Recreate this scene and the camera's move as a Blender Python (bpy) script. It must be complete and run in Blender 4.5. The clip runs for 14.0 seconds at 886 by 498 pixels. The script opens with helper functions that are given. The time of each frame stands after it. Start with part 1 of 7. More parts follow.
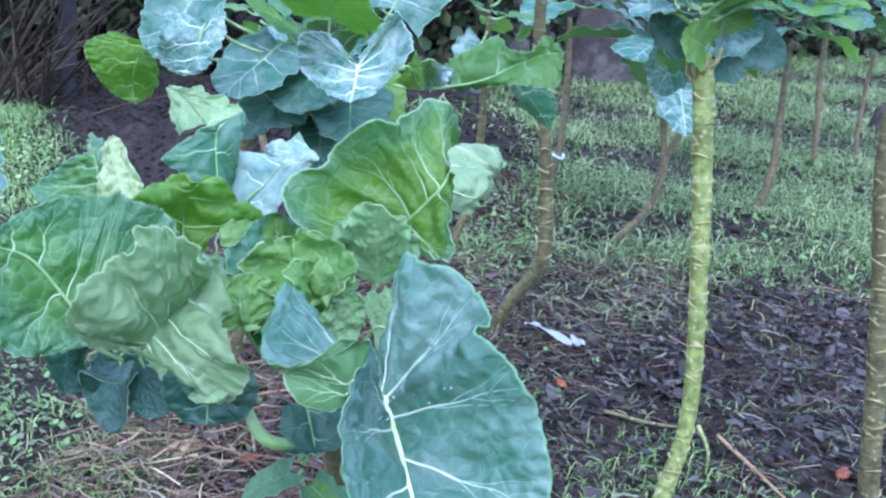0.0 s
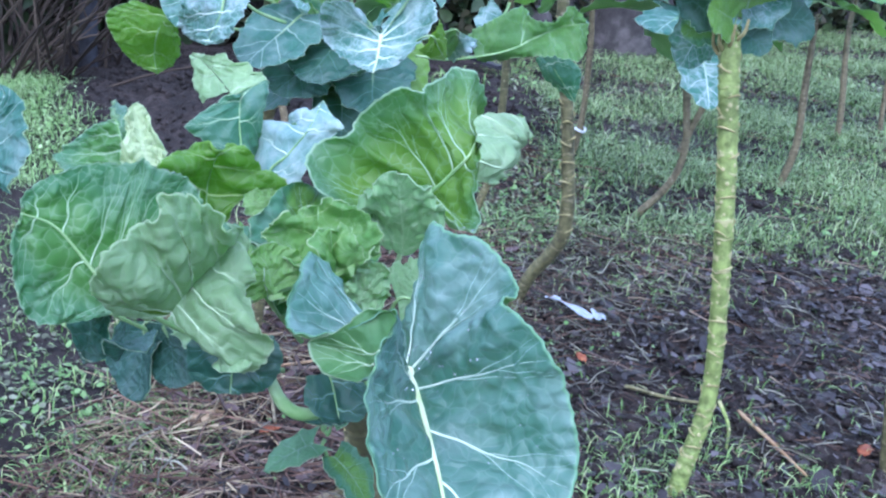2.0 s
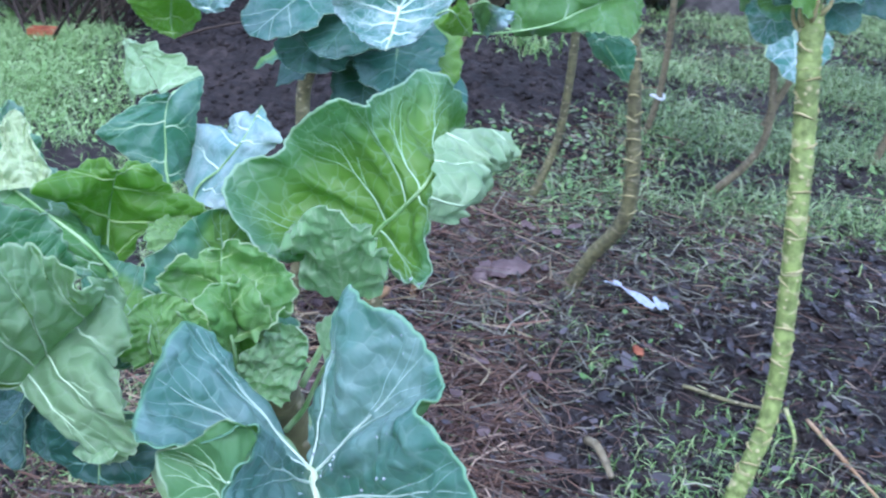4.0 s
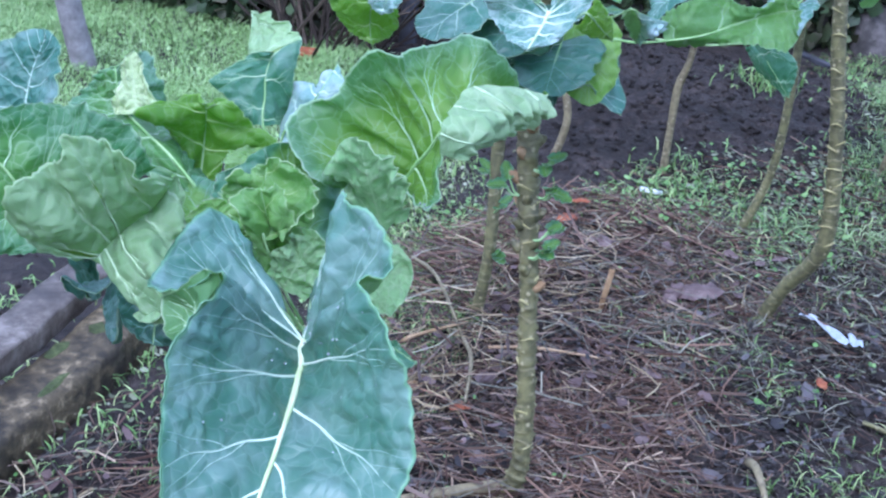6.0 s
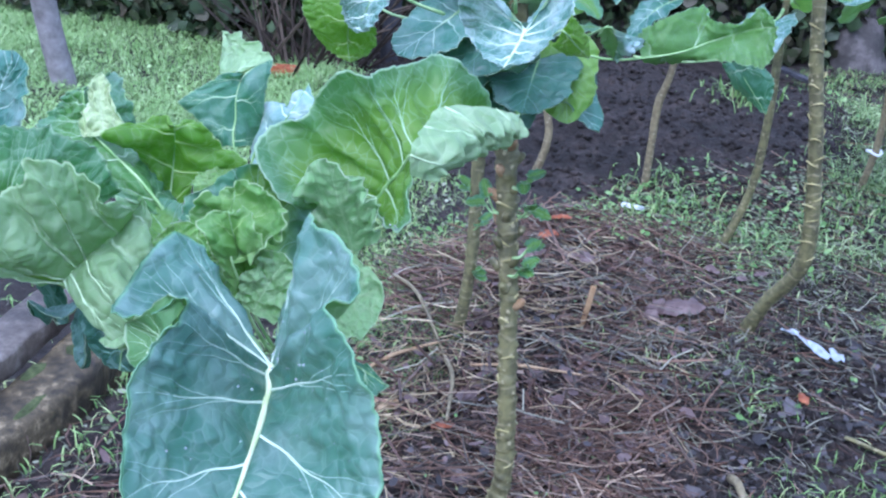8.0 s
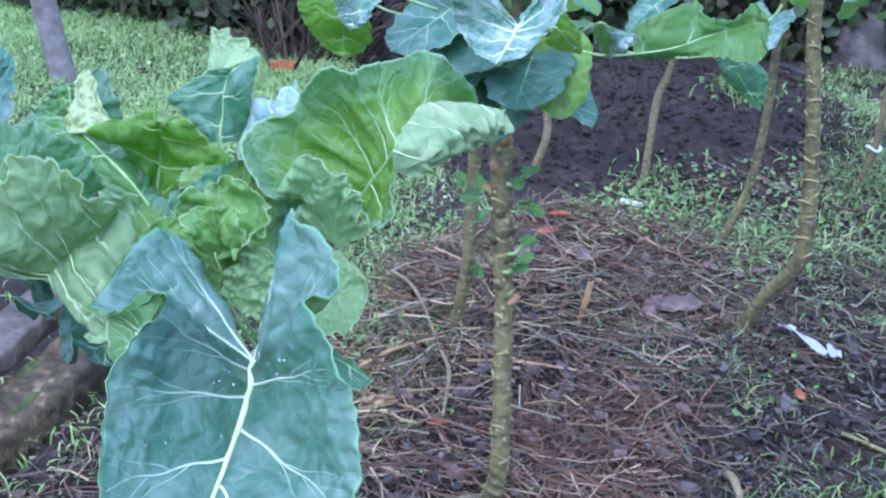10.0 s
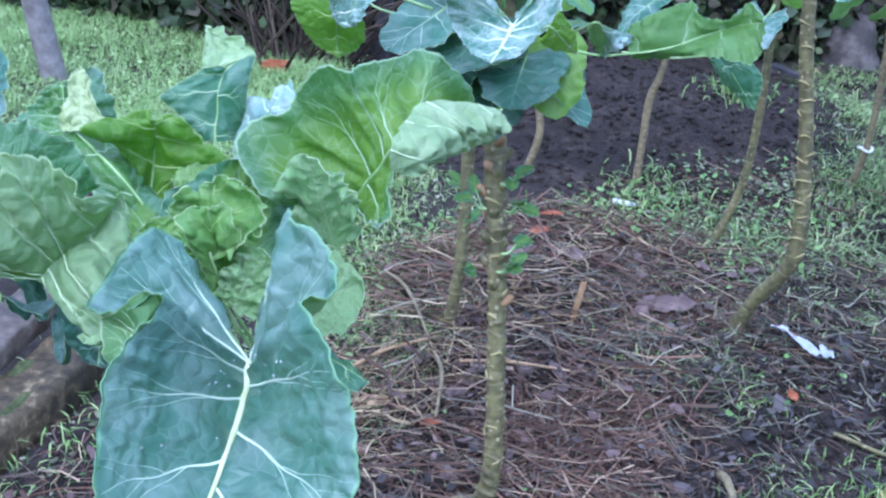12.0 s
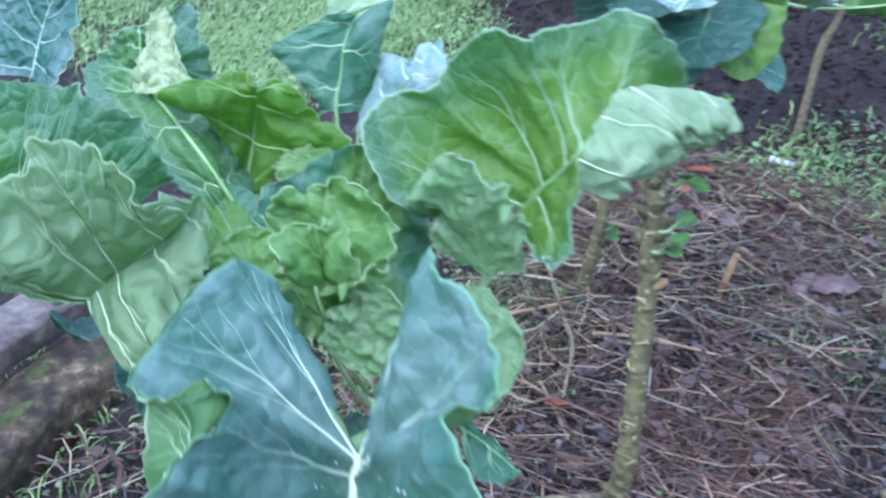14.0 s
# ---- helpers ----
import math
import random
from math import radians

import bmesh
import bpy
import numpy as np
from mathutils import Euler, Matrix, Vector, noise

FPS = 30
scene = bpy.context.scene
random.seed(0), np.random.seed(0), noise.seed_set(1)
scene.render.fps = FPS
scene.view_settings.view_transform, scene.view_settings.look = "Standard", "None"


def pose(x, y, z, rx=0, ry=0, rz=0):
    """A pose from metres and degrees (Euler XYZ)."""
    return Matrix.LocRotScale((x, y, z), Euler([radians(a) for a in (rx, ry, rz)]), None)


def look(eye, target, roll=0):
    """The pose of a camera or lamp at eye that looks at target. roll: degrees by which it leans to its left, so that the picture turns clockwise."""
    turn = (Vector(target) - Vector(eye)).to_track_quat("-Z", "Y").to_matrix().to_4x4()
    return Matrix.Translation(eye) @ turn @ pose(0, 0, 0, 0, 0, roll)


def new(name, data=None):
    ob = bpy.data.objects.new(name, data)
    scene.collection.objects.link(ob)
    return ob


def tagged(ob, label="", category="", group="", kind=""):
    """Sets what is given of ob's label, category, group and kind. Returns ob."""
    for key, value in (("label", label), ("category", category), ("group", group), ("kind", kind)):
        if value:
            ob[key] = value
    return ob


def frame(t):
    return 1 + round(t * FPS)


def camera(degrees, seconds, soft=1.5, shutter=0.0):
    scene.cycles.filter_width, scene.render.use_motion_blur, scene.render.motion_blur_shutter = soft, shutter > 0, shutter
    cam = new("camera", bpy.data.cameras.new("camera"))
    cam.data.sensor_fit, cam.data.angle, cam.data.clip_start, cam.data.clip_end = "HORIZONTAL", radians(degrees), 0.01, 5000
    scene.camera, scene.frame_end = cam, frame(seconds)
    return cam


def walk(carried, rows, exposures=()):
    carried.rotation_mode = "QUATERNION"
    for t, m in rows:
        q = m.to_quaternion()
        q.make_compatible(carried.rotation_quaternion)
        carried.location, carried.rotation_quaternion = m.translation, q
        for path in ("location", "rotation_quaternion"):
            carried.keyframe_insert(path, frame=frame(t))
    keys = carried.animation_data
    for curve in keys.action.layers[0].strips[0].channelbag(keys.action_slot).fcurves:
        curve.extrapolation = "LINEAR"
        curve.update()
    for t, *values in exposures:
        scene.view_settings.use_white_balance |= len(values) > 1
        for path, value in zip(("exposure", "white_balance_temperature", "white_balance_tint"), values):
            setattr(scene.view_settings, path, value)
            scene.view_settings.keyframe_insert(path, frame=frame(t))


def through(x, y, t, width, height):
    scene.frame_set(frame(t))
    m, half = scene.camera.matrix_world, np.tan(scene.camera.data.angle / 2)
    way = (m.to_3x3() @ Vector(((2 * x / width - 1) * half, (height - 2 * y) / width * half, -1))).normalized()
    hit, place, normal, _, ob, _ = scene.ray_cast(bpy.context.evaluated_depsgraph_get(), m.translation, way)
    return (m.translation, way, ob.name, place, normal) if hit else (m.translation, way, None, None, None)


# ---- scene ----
cam = camera(43.7, 14.0, soft=2.3, shutter=0.5)
EXPOSURE = [(0, 1.42, 5010, 19.5), (2, 1.38, 5010, 19.5), (4.8, 1.34, 5010, 19.5), (5.6, 1.38, 5010, 19.5), (7, 1.43, 5010, 19.5), (13, 1.43, 5010, 19.5), (14, 1.37, 5010, 19.5)]
PATH = [
    (0, (0.188, 0.196, 1.474), (0.027, 2.064, 0.777), 6.6),
    (0.5, (0.182, 0.196, 1.462), (0.029, 2.062, 0.757), 7.1),
    (1, (0.184, 0.202, 1.473), (0.016, 2.06, 0.752), 6.9),
    (1.5, (0.182, 0.202, 1.472), (-0.004, 2.056, 0.746), 6.4),
    (2, (0.181, 0.205, 1.466), (-0.006, 2.052, 0.722), 6.7),
    (4.3, (0.276, 0.46, 1.471), (-0.129, 2.223, 0.619), 7.1),
    (4.5, (0.312, 0.447, 1.465), (-0.211, 2.181, 0.618), 6.9),
    (4.6, (0.356, 0.434, 1.469), (-0.254, 2.142, 0.627), 6.2),
    (4.8, (0.406, 0.415, 1.449), (-0.239, 2.112, 0.609), 6.7),
    (5, (0.426, 0.408, 1.448), (-0.242, 2.089, 0.595), 7.3),
    (5.5, (0.481, 0.378, 1.457), (-0.287, 2.02, 0.61), 6.1),
    (6, (0.5, 0.372, 1.462), (-0.288, 2.017, 0.642), 5.2),
    (6.5, (0.505, 0.384, 1.46), (-0.247, 2.044, 0.637), 5.2),
    (7, (0.506, 0.391, 1.463), (-0.255, 2.056, 0.658), 5.1),
    (7.5, (0.508, 0.39, 1.465), (-0.264, 2.056, 0.674), 4.9),
    (7.7, (0.505, 0.387, 1.464), (-0.266, 2.054, 0.672), 5.1),
    (10, (0.522, 0.392, 1.466), (-0.253, 2.054, 0.667), 5.0),
    (10.5, (0.52, 0.386, 1.465), (-0.255, 2.049, 0.667), 5.1),
    (11, (0.519, 0.393, 1.465), (-0.25, 2.054, 0.658), 5.0),
    (11.5, (0.52, 0.398, 1.464), (-0.243, 2.066, 0.668), 4.8),
    (12, (0.514, 0.396, 1.463), (-0.246, 2.065, 0.665), 5.3),
    (12.5, (0.511, 0.394, 1.46), (-0.272, 2.052, 0.661), 5.4),
    (13, (0.511, 0.411, 1.456), (-0.292, 2.054, 0.646), 5.3),
    (13.5, (0.464, 0.495, 1.435), (-0.382, 2.09, 0.575), 5.7),
    (14, (0.346, 0.625, 1.415), (-0.556, 2.14, 0.472), 6.9),
]
walk(cam, [(t, look(eye, target, roll)) for t, eye, target, roll in PATH], EXPOSURE)

# ---- daylight: overcast winter sky ----
world = bpy.data.worlds.new("overcast_sky")
scene.world = world
world.use_nodes = True
wn = world.node_tree
sky = wn.nodes.new("ShaderNodeTexSky")
sky.sky_type = "NISHITA"
sky.sun_disc = False
sky.sun_elevation, sky.sun_rotation = radians(48), radians(200)
sky.air_density, sky.dust_density, sky.ozone_density = 1.0, 2.5, 1.0
grey = wn.nodes.new("ShaderNodeMixRGB")
grey.inputs["Fac"].default_value = 0.45
grey.inputs["Color2"].default_value = (7.0, 7.6, 8.6, 1)
wn.links.new(sky.outputs["Color"], grey.inputs["Color1"])
wn.links.new(grey.outputs["Color"], wn.nodes["Background"].inputs["Color"])
wn.nodes["Background"].inputs["Strength"].default_value = 0.13
sun = new("sun", bpy.data.lights.new("sun", "SUN"))
sun.data.energy, sun.data.angle, sun.data.color = 1.0, radians(35), (1.0, 0.97, 0.93)
sun.matrix_world = look((0.6, -1.6, 3.0), (0, 0, 0))


# ---- materials ----
def material(name):
    m = bpy.data.materials.new(name)
    m.use_nodes = True
    t = m.node_tree
    return m, t, t.nodes["Principled BSDF"]


def node(t, kind, **inputs):
    n = t.nodes.new(kind)
    for key, value in inputs.items():
        n.inputs[key.replace("_", " ")].default_value = value
    return n


def math_node(t, op, a, b=None, c=None):
    n = t.nodes.new("ShaderNodeMath")
    n.operation = op
    for i, x in enumerate((a, b, c)):
        if x is None:
            continue
        if isinstance(x, (int, float)):
            n.inputs[i].default_value = x
        else:
            t.links.new(x, n.inputs[i])
    return n.outputs[0]


def mix(t, fac, a, b):
    n = t.nodes.new("ShaderNodeMixRGB")
    for i, x in enumerate((fac, a, b)):
        if isinstance(x, (int, float)):
            n.inputs[i].default_value = x
        elif isinstance(x, tuple):
            n.inputs[i].default_value = (*x, 1)
        else:
            t.links.new(x, n.inputs[i])
    return n.outputs[0]


def smooth(t, x, lo, hi):
    n = t.nodes.new("ShaderNodeMapRange")
    n.interpolation_type = "SMOOTHSTEP"
    t.links.new(x, n.inputs["Value"])
    n.inputs["From Min"].default_value, n.inputs["From Max"].default_value = lo, hi
    return n.outputs["Result"]


def noise_fac(t, coord, scale, detail=4.0, rough=0.55):
    n = node(t, "ShaderNodeTexNoise", Scale=scale, Detail=detail, Roughness=rough)
    t.links.new(coord, n.inputs["Vector"])
    return n.outputs["Fac"]


def bump(t, bsdf, height, strength, distance, under=None):
    n = node(t, "ShaderNodeBump", Strength=strength, Distance=distance)
    t.links.new(height, n.inputs["Height"])
    if under is not None:
        t.links.new(under, n.inputs["Normal"])
    t.links.new(n.outputs["Normal"], bsdf.inputs["Normal"])
    return n.outputs["Normal"]


def leaf_material(name, dark, light, vein, bloom_sheen=0.0, through=0.25, glow=(0.2, 0.4, 0.04), rough=0.42, veins=0.85, thin=0.16, heart=None, rim=(0.42, 0.60, 0.40), puff=0.5, broad=1.0, lofted=False, reach=(0.35, 0.8)):
    """Cabbage-leaf skin with a midrib, side veins and a fine net, laid out in the blade's flat coordinates."""
    m, t, b = material(name)
    uv = t.nodes.new("ShaderNodeUVMap")
    uv.uv_map = "flat"
    obj = t.nodes.new("ShaderNodeObjectInfo").outputs["Random"]
    geo = t.nodes.new("ShaderNodeTexCoord").outputs["Object"]
    wob = node(t, "ShaderNodeTexNoise", Scale=7.0, Detail=2.0)
    t.links.new(uv.outputs["UV"], wob.inputs["Vector"])
    add = t.nodes.new("ShaderNodeVectorMath")
    add.operation = "MULTIPLY_ADD"
    t.links.new(wob.outputs["Color"], add.inputs[0])
    add.inputs[1].default_value = (0.07, 0.07, 0)
    t.links.new(uv.outputs["UV"], add.inputs[2])
    off = t.nodes.new("ShaderNodeVectorMath")
    off.operation = "SUBTRACT"
    t.links.new(add.outputs[0], off.inputs[0])
    off.inputs[1].default_value = (0.035, 0.035, 0)
    xyz = t.nodes.new("ShaderNodeSeparateXYZ")
    t.links.new(off.outputs[0], xyz.inputs[0])
    raw = t.nodes.new("ShaderNodeSeparateXYZ")
    t.links.new(uv.outputs["UV"], raw.inputs[0])
    x, y = xyz.outputs["X"], xyz.outputs["Y"]
    ax = math_node(t, "ABSOLUTE", x)
    ax0 = math_node(t, "ABSOLUTE", raw.outputs["X"])
    den = math_node(t, "MULTIPLY_ADD", ax, 2.4, 1.0)
    y0 = math_node(t, "DIVIDE", math_node(t, "MULTIPLY_ADD", ax, 0.3, y), den)
    sgn = math_node(t, "SIGN", raw.outputs["X"])
    idx = math_node(t, "ADD", math_node(t, "MULTIPLY", y0, 5.0), math_node(t, "MULTIPLY", sgn, 0.35))
    near = math_node(t, "PINGPONG", idx, 0.5)
    wide = math_node(t, "MAXIMUM", math_node(t, "MULTIPLY_ADD", ax0, -0.085 * broad, 0.05 * broad), 0.016 * broad)
    side = math_node(t, "SUBTRACT", 1.0, smooth(t, math_node(t, "DIVIDE", near, wide), 0.35, 1.3))
    side = math_node(t, "MULTIPLY", side, math_node(t, "SUBTRACT", 1.0, smooth(t, ax0, 0.18, 0.6)))
    midw = math_node(t, "MAXIMUM", math_node(t, "MULTIPLY_ADD", raw.outputs["Y"], -0.016, 0.019), 0.004)
    mid = math_node(t, "SUBTRACT", 1.0, smooth(t, math_node(t, "DIVIDE", ax0, midw), 0.5, 1.2))
    net = t.nodes.new("ShaderNodeTexVoronoi")
    net.feature = "DISTANCE_TO_EDGE"
    net.inputs["Scale"].default_value = 8.5
    t.links.new(off.outputs[0], net.inputs["Vector"])
    if lofted:
        # side veins are built as strands of their own; only the fine net is drawn here
        warp = node(t, "ShaderNodeTexNoise", Scale=26.0, Detail=2.0)
        t.links.new(geo, warp.inputs["Vector"])
        bent = t.nodes.new("ShaderNodeVectorMath")
        bent.operation = "MULTIPLY_ADD"
        t.links.new(warp.outputs["Color"], bent.inputs[0])
        bent.inputs[1].default_value = (0.030, 0.030, 0.030)
        t.links.new(geo, bent.inputs[2])
        t.links.new(bent.outputs[0], net.inputs["Vector"])
        net.inputs["Scale"].default_value = 70.0
        side = math_node(t, "MULTIPLY", raw.outputs["X"], 0.0)
        mid = side
    fine = math_node(t, "SUBTRACT", 1.0, smooth(t, net.outputs["Distance"], 0.0, 0.07))
    mask = math_node(t, "MAXIMUM", math_node(t, "MAXIMUM", side, mid), math_node(t, "MULTIPLY", fine, thin))
    mottled = noise_fac(t, geo, 28.0)
    big = noise_fac(t, geo, 9.0, 2.0)
    shade = math_node(t, "ADD", math_node(t, "MULTIPLY", mottled, 0.6), math_node(t, "MULTIPLY", big, 0.5))
    shade = math_node(t, "ADD", shade, math_node(t, "MULTIPLY_ADD", obj, 0.3, -0.2))
    col = mix(t, smooth(t, shade, 0.3, 0.85), dark, light)
    # Pale waxy bloom; on some leaves it also paints the sky's reflection.
    if bloom_sheen:
        bloom = math_node(t, "MULTIPLY", smooth(t, noise_fac(t, geo, 22.0, 5.0), 0.42, 0.7), bloom_sheen)
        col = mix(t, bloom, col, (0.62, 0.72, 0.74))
    sp = t.nodes.new("ShaderNodeUVMap")
    sp.uv_map = "span"
    sx = t.nodes.new("ShaderNodeSeparateXYZ")
    t.links.new(sp.outputs["UV"], sx.inputs[0])
    out = sx.outputs["Y"]
    # Yellow-green light through the blade is mixed into the colour of its middle.
    if heart:
        inner = math_node(t, "SUBTRACT", 1.0, smooth(t, math_node(t, "ADD", out, math_node(t, "MULTIPLY_ADD", big, 0.9, -0.45)), *reach))
        col = mix(t, math_node(t, "MULTIPLY", inner, 0.85), col, heart)
    col = mix(t, math_node(t, "MULTIPLY", mask, veins), col, vein)
    col = mix(t, math_node(t, "MULTIPLY", smooth(t, out, 0.972, 0.992), 0.75), col, rim)
    t.links.new(col, b.inputs["Base Color"])
    t.links.new(math_node(t, "MULTIPLY_ADD", mottled, 0.25, rough - 0.1), b.inputs["Roughness"])
    b.inputs["Specular IOR Level"].default_value = 0.5
    pucker = math_node(t, "MINIMUM", net.outputs["Distance"], 0.3)
    relief = math_node(t, "ADD", math_node(t, "MULTIPLY", pucker, 2.6 * puff), math_node(t, "MULTIPLY", noise_fac(t, geo, 90.0, 3.0), 0.3))
    relief = math_node(t, "SUBTRACT", relief, math_node(t, "MULTIPLY", side, 0.5 * veins))
    bump(t, b, relief, 0.8, 0.0035)
    if through:
        tr = t.nodes.new("ShaderNodeBsdfTranslucent")
        t.links.new(mix(t, math_node(t, "MULTIPLY", mask, 0.5), glow, vein), tr.inputs["Color"])
        ms = t.nodes.new("ShaderNodeMixShader")
        ms.inputs[0].default_value = through
        t.links.new(b.outputs[0], ms.inputs[1])
        t.links.new(tr.outputs[0], ms.inputs[2])
        t.links.new(ms.outputs[0], t.nodes["Material Output"].inputs["Surface"])
    return m


def stalk_material(name, low, high, scar, marked=0.8, ring=36.0):
    m, t, b = material(name)
    uv = t.nodes.new("ShaderNodeUVMap")
    uv.uv_map = "flat"
    geo = t.nodes.new("ShaderNodeTexCoord").outputs["Object"]
    xyz = t.nodes.new("ShaderNodeSeparateXYZ")
    t.links.new(uv.outputs["UV"], xyz.inputs[0])
    n1, n2 = noise_fac(t, geo, 55.0), noise_fac(t, geo, 14.0, 3.0)
    col = mix(t, smooth(t, math_node(t, "ADD", math_node(t, "MULTIPLY", n1, 0.5), math_node(t, "MULTIPLY", n2, 0.5)), 0.35, 0.65), low, high)
    ph = math_node(t, "ADD", math_node(t, "MULTIPLY", xyz.outputs["Y"], ring), math_node(t, "MULTIPLY", noise_fac(t, geo, 20.0, 2.0), 1.6))
    line = math_node(t, "SUBTRACT", 1.0, smooth(t, math_node(t, "PINGPONG", ph, 0.5), 0.05, 0.16))
    line = math_node(t, "MULTIPLY", line, math_node(t, "MULTIPLY", smooth(t, noise_fac(t, geo, 34.0, 1.0), 0.45, 0.6), marked))
    spot = t.nodes.new("ShaderNodeTexVoronoi")
    spot.inputs["Scale"].default_value = 42.0
    t.links.new(geo, spot.inputs["Vector"])
    line = math_node(t, "MAXIMUM", line, math_node(t, "SUBTRACT", 1.0, smooth(t, spot.outputs["Distance"], 0.12, 0.26)))
    col = mix(t, line, col, scar)
    t.links.new(col, b.inputs["Base Color"])
    b.inputs["Roughness"].default_value = 0.6
    bump(t, b, math_node(t, "ADD", n1, math_node(t, "MULTIPLY", line, 0.6)), 0.7, 0.004)
    return m


def rough_material(name, colours, scale=20.0, rough=0.9, depth=0.01, island=False, spec=0.3):
    """Earth, bark, straw, stone: two scales of noise between three colours."""
    m, t, b = material(name)
    geo = t.nodes.new("ShaderNodeTexCoord").outputs["Object"]
    n1, n2 = noise_fac(t, geo, scale, 6.0, 0.65), noise_fac(t, geo, scale * 0.17, 3.0)
    f = math_node(t, "ADD", math_node(t, "MULTIPLY", n1, 0.6), math_node(t, "MULTIPLY", n2, 0.4))
    if island:
        f = math_node(t, "ADD", math_node(t, "MULTIPLY", f, 0.4), math_node(t, "MULTIPLY", t.nodes.new("ShaderNodeNewGeometry").outputs["Random Per Island"], 0.6))
        lo, hi = 0.15, 0.85
    else:
        lo, hi = 0.35, 0.65
    ramp = t.nodes.new("ShaderNodeValToRGB")
    e = ramp.color_ramp.elements
    e[0].position, e[1].position = lo, hi
    e[0].color, e[1].color = (*colours[0], 1), (*colours[-1], 1)
    for i, c in enumerate(colours[1:-1]):
        k = e.new(lo + (hi - lo) * (i + 1) / (len(colours) - 1))
        k.color = (*c, 1)
    t.links.new(f, ramp.inputs["Fac"])
    t.links.new(ramp.outputs["Color"], b.inputs["Base Color"])
    b.inputs["Roughness"].default_value = rough
    b.inputs["Specular IOR Level"].default_value = spec
    bump(t, b, n1, 0.8, depth)
    return m


BLUE = leaf_material("leaf_blue_green", (0.036, 0.140, 0.105), (0.070, 0.205, 0.160), (0.46, 0.62, 0.50), bloom_sheen=0.22, thin=0.10, rough=0.48, puff=0.6)
GREEN = leaf_material("leaf_mid_green", (0.065, 0.195, 0.105), (0.120, 0.300, 0.165), (0.36, 0.55, 0.33), bloom_sheen=0.10, through=0.42, heart=(0.150, 0.310, 0.040), broad=0.55, veins=0.75, thin=0.25)
LIME = leaf_material("leaf_yellow_green", (0.140, 0.310, 0.050), (0.270, 0.470, 0.090), (0.46, 0.62, 0.32), bloom_sheen=0.08, through=0.55, glow=(0.36, 0.60, 0.08), thin=0.35, veins=0.75, broad=0.5, rim=(0.55, 0.70, 0.42))
PALE = leaf_material("leaf_pale_underside", (0.280, 0.470, 0.230), (0.460, 0.640, 0.390), (0.62, 0.74, 0.52), through=0.58, glow=(0.58, 0.76, 0.45), rough=0.5, veins=0.85, thin=0.7, broad=0.6, rim=(0.66, 0.78, 0.60), puff=0.9)
YOUNG = leaf_material("leaf_young", (0.260, 0.460, 0.150), (0.440, 0.630, 0.290), (0.56, 0.71, 0.42), through=0.58, glow=(0.36, 0.6, 0.1), veins=0.5, thin=0.3, heart=(0.24, 0.44, 0.14), rim=(0.62, 0.76, 0.48), puff=0.25)
FRESH = leaf_material("leaf_fresh_green", (0.140, 0.320, 0.165), (0.235, 0.460, 0.265), (0.48, 0.66, 0.48), bloom_sheen=0.1, through=0.5, glow=(0.26, 0.48, 0.14), veins=0.6, thin=0.2)
# Darkened copy of the blue-green leaf: shade among low leaves put into colour.
DARK = leaf_material("leaf_shaded_low", (0.022, 0.085, 0.062), (0.045, 0.135, 0.100), (0.20, 0.36, 0.25), bloom_sheen=0.12, veins=0.5, rim=(0.10, 0.22, 0.15))
FROST = leaf_material("leaf_frosted", (0.050, 0.165, 0.125), (0.115, 0.260, 0.225), (0.68, 0.79, 0.79), bloom_sheen=0.40, veins=0.75, thin=0.36, broad=0.6)
# Base green is lightened to stand for daylight coming through the blade.
BACKLIT = leaf_material("leaf_backlit", (0.210, 0.390, 0.150), (0.330, 0.530, 0.250), (0.50, 0.66, 0.42), bloom_sheen=0.3, through=0.66, glow=(0.42, 0.66, 0.27), thin=0.3, veins=0.6, broad=0.6)
CREAM = leaf_material("leaf_cream_edge", (0.500, 0.620, 0.340), (0.700, 0.780, 0.520), (0.72, 0.80, 0.58), through=0.4, glow=(0.6, 0.7, 0.4), veins=0.3, thin=0.2, rim=(0.7, 0.8, 0.6), puff=0.3)

def lofted(name, *a, **kw):
    return leaf_material(name, *a, lofted=True, **kw)


BROAD = lofted("leaf_broad_blue_green", (0.042, 0.132, 0.096), (0.100, 0.215, 0.170), (0.50, 0.64, 0.54), bloom_sheen=0.17, thin=0.10, rough=0.34, puff=0.30, veins=1.0, rim=(0.20, 0.40, 0.22))
PALE_VEINED = lofted("leaf_pale_underside", (0.235, 0.395, 0.205), (0.430, 0.590, 0.350), (0.56, 0.70, 0.46), through=0.62, glow=(0.50, 0.70, 0.34), rough=0.45, veins=0.9, thin=0.45, rim=(0.60, 0.72, 0.50), puff=0.55)
PALE_CURL = lofted("leaf_pale_curled_edge", (0.320, 0.490, 0.260), (0.560, 0.700, 0.440), (0.66, 0.78, 0.54), through=0.5, glow=(0.58, 0.74, 0.40), rough=0.45, veins=0.9, thin=0.45, rim=(0.66, 0.78, 0.56), puff=0.6)
FRESH_VEINED = lofted("leaf_fresh_green", (0.055, 0.175, 0.078), (0.120, 0.270, 0.135), (0.50, 0.66, 0.48), bloom_sheen=0.12, through=0.38, glow=(0.18, 0.40, 0.07), veins=0.95, thin=0.22, heart=(0.10, 0.245, 0.055), puff=0.35)
LIME_VEINED = lofted("leaf_yellow_green", (0.105, 0.250, 0.026), (0.220, 0.385, 0.052), (0.48, 0.64, 0.30), bloom_sheen=0.04, through=0.5, glow=(0.34, 0.58, 0.05), thin=0.25, veins=0.9, rim=(0.50, 0.66, 0.36), puff=0.35)
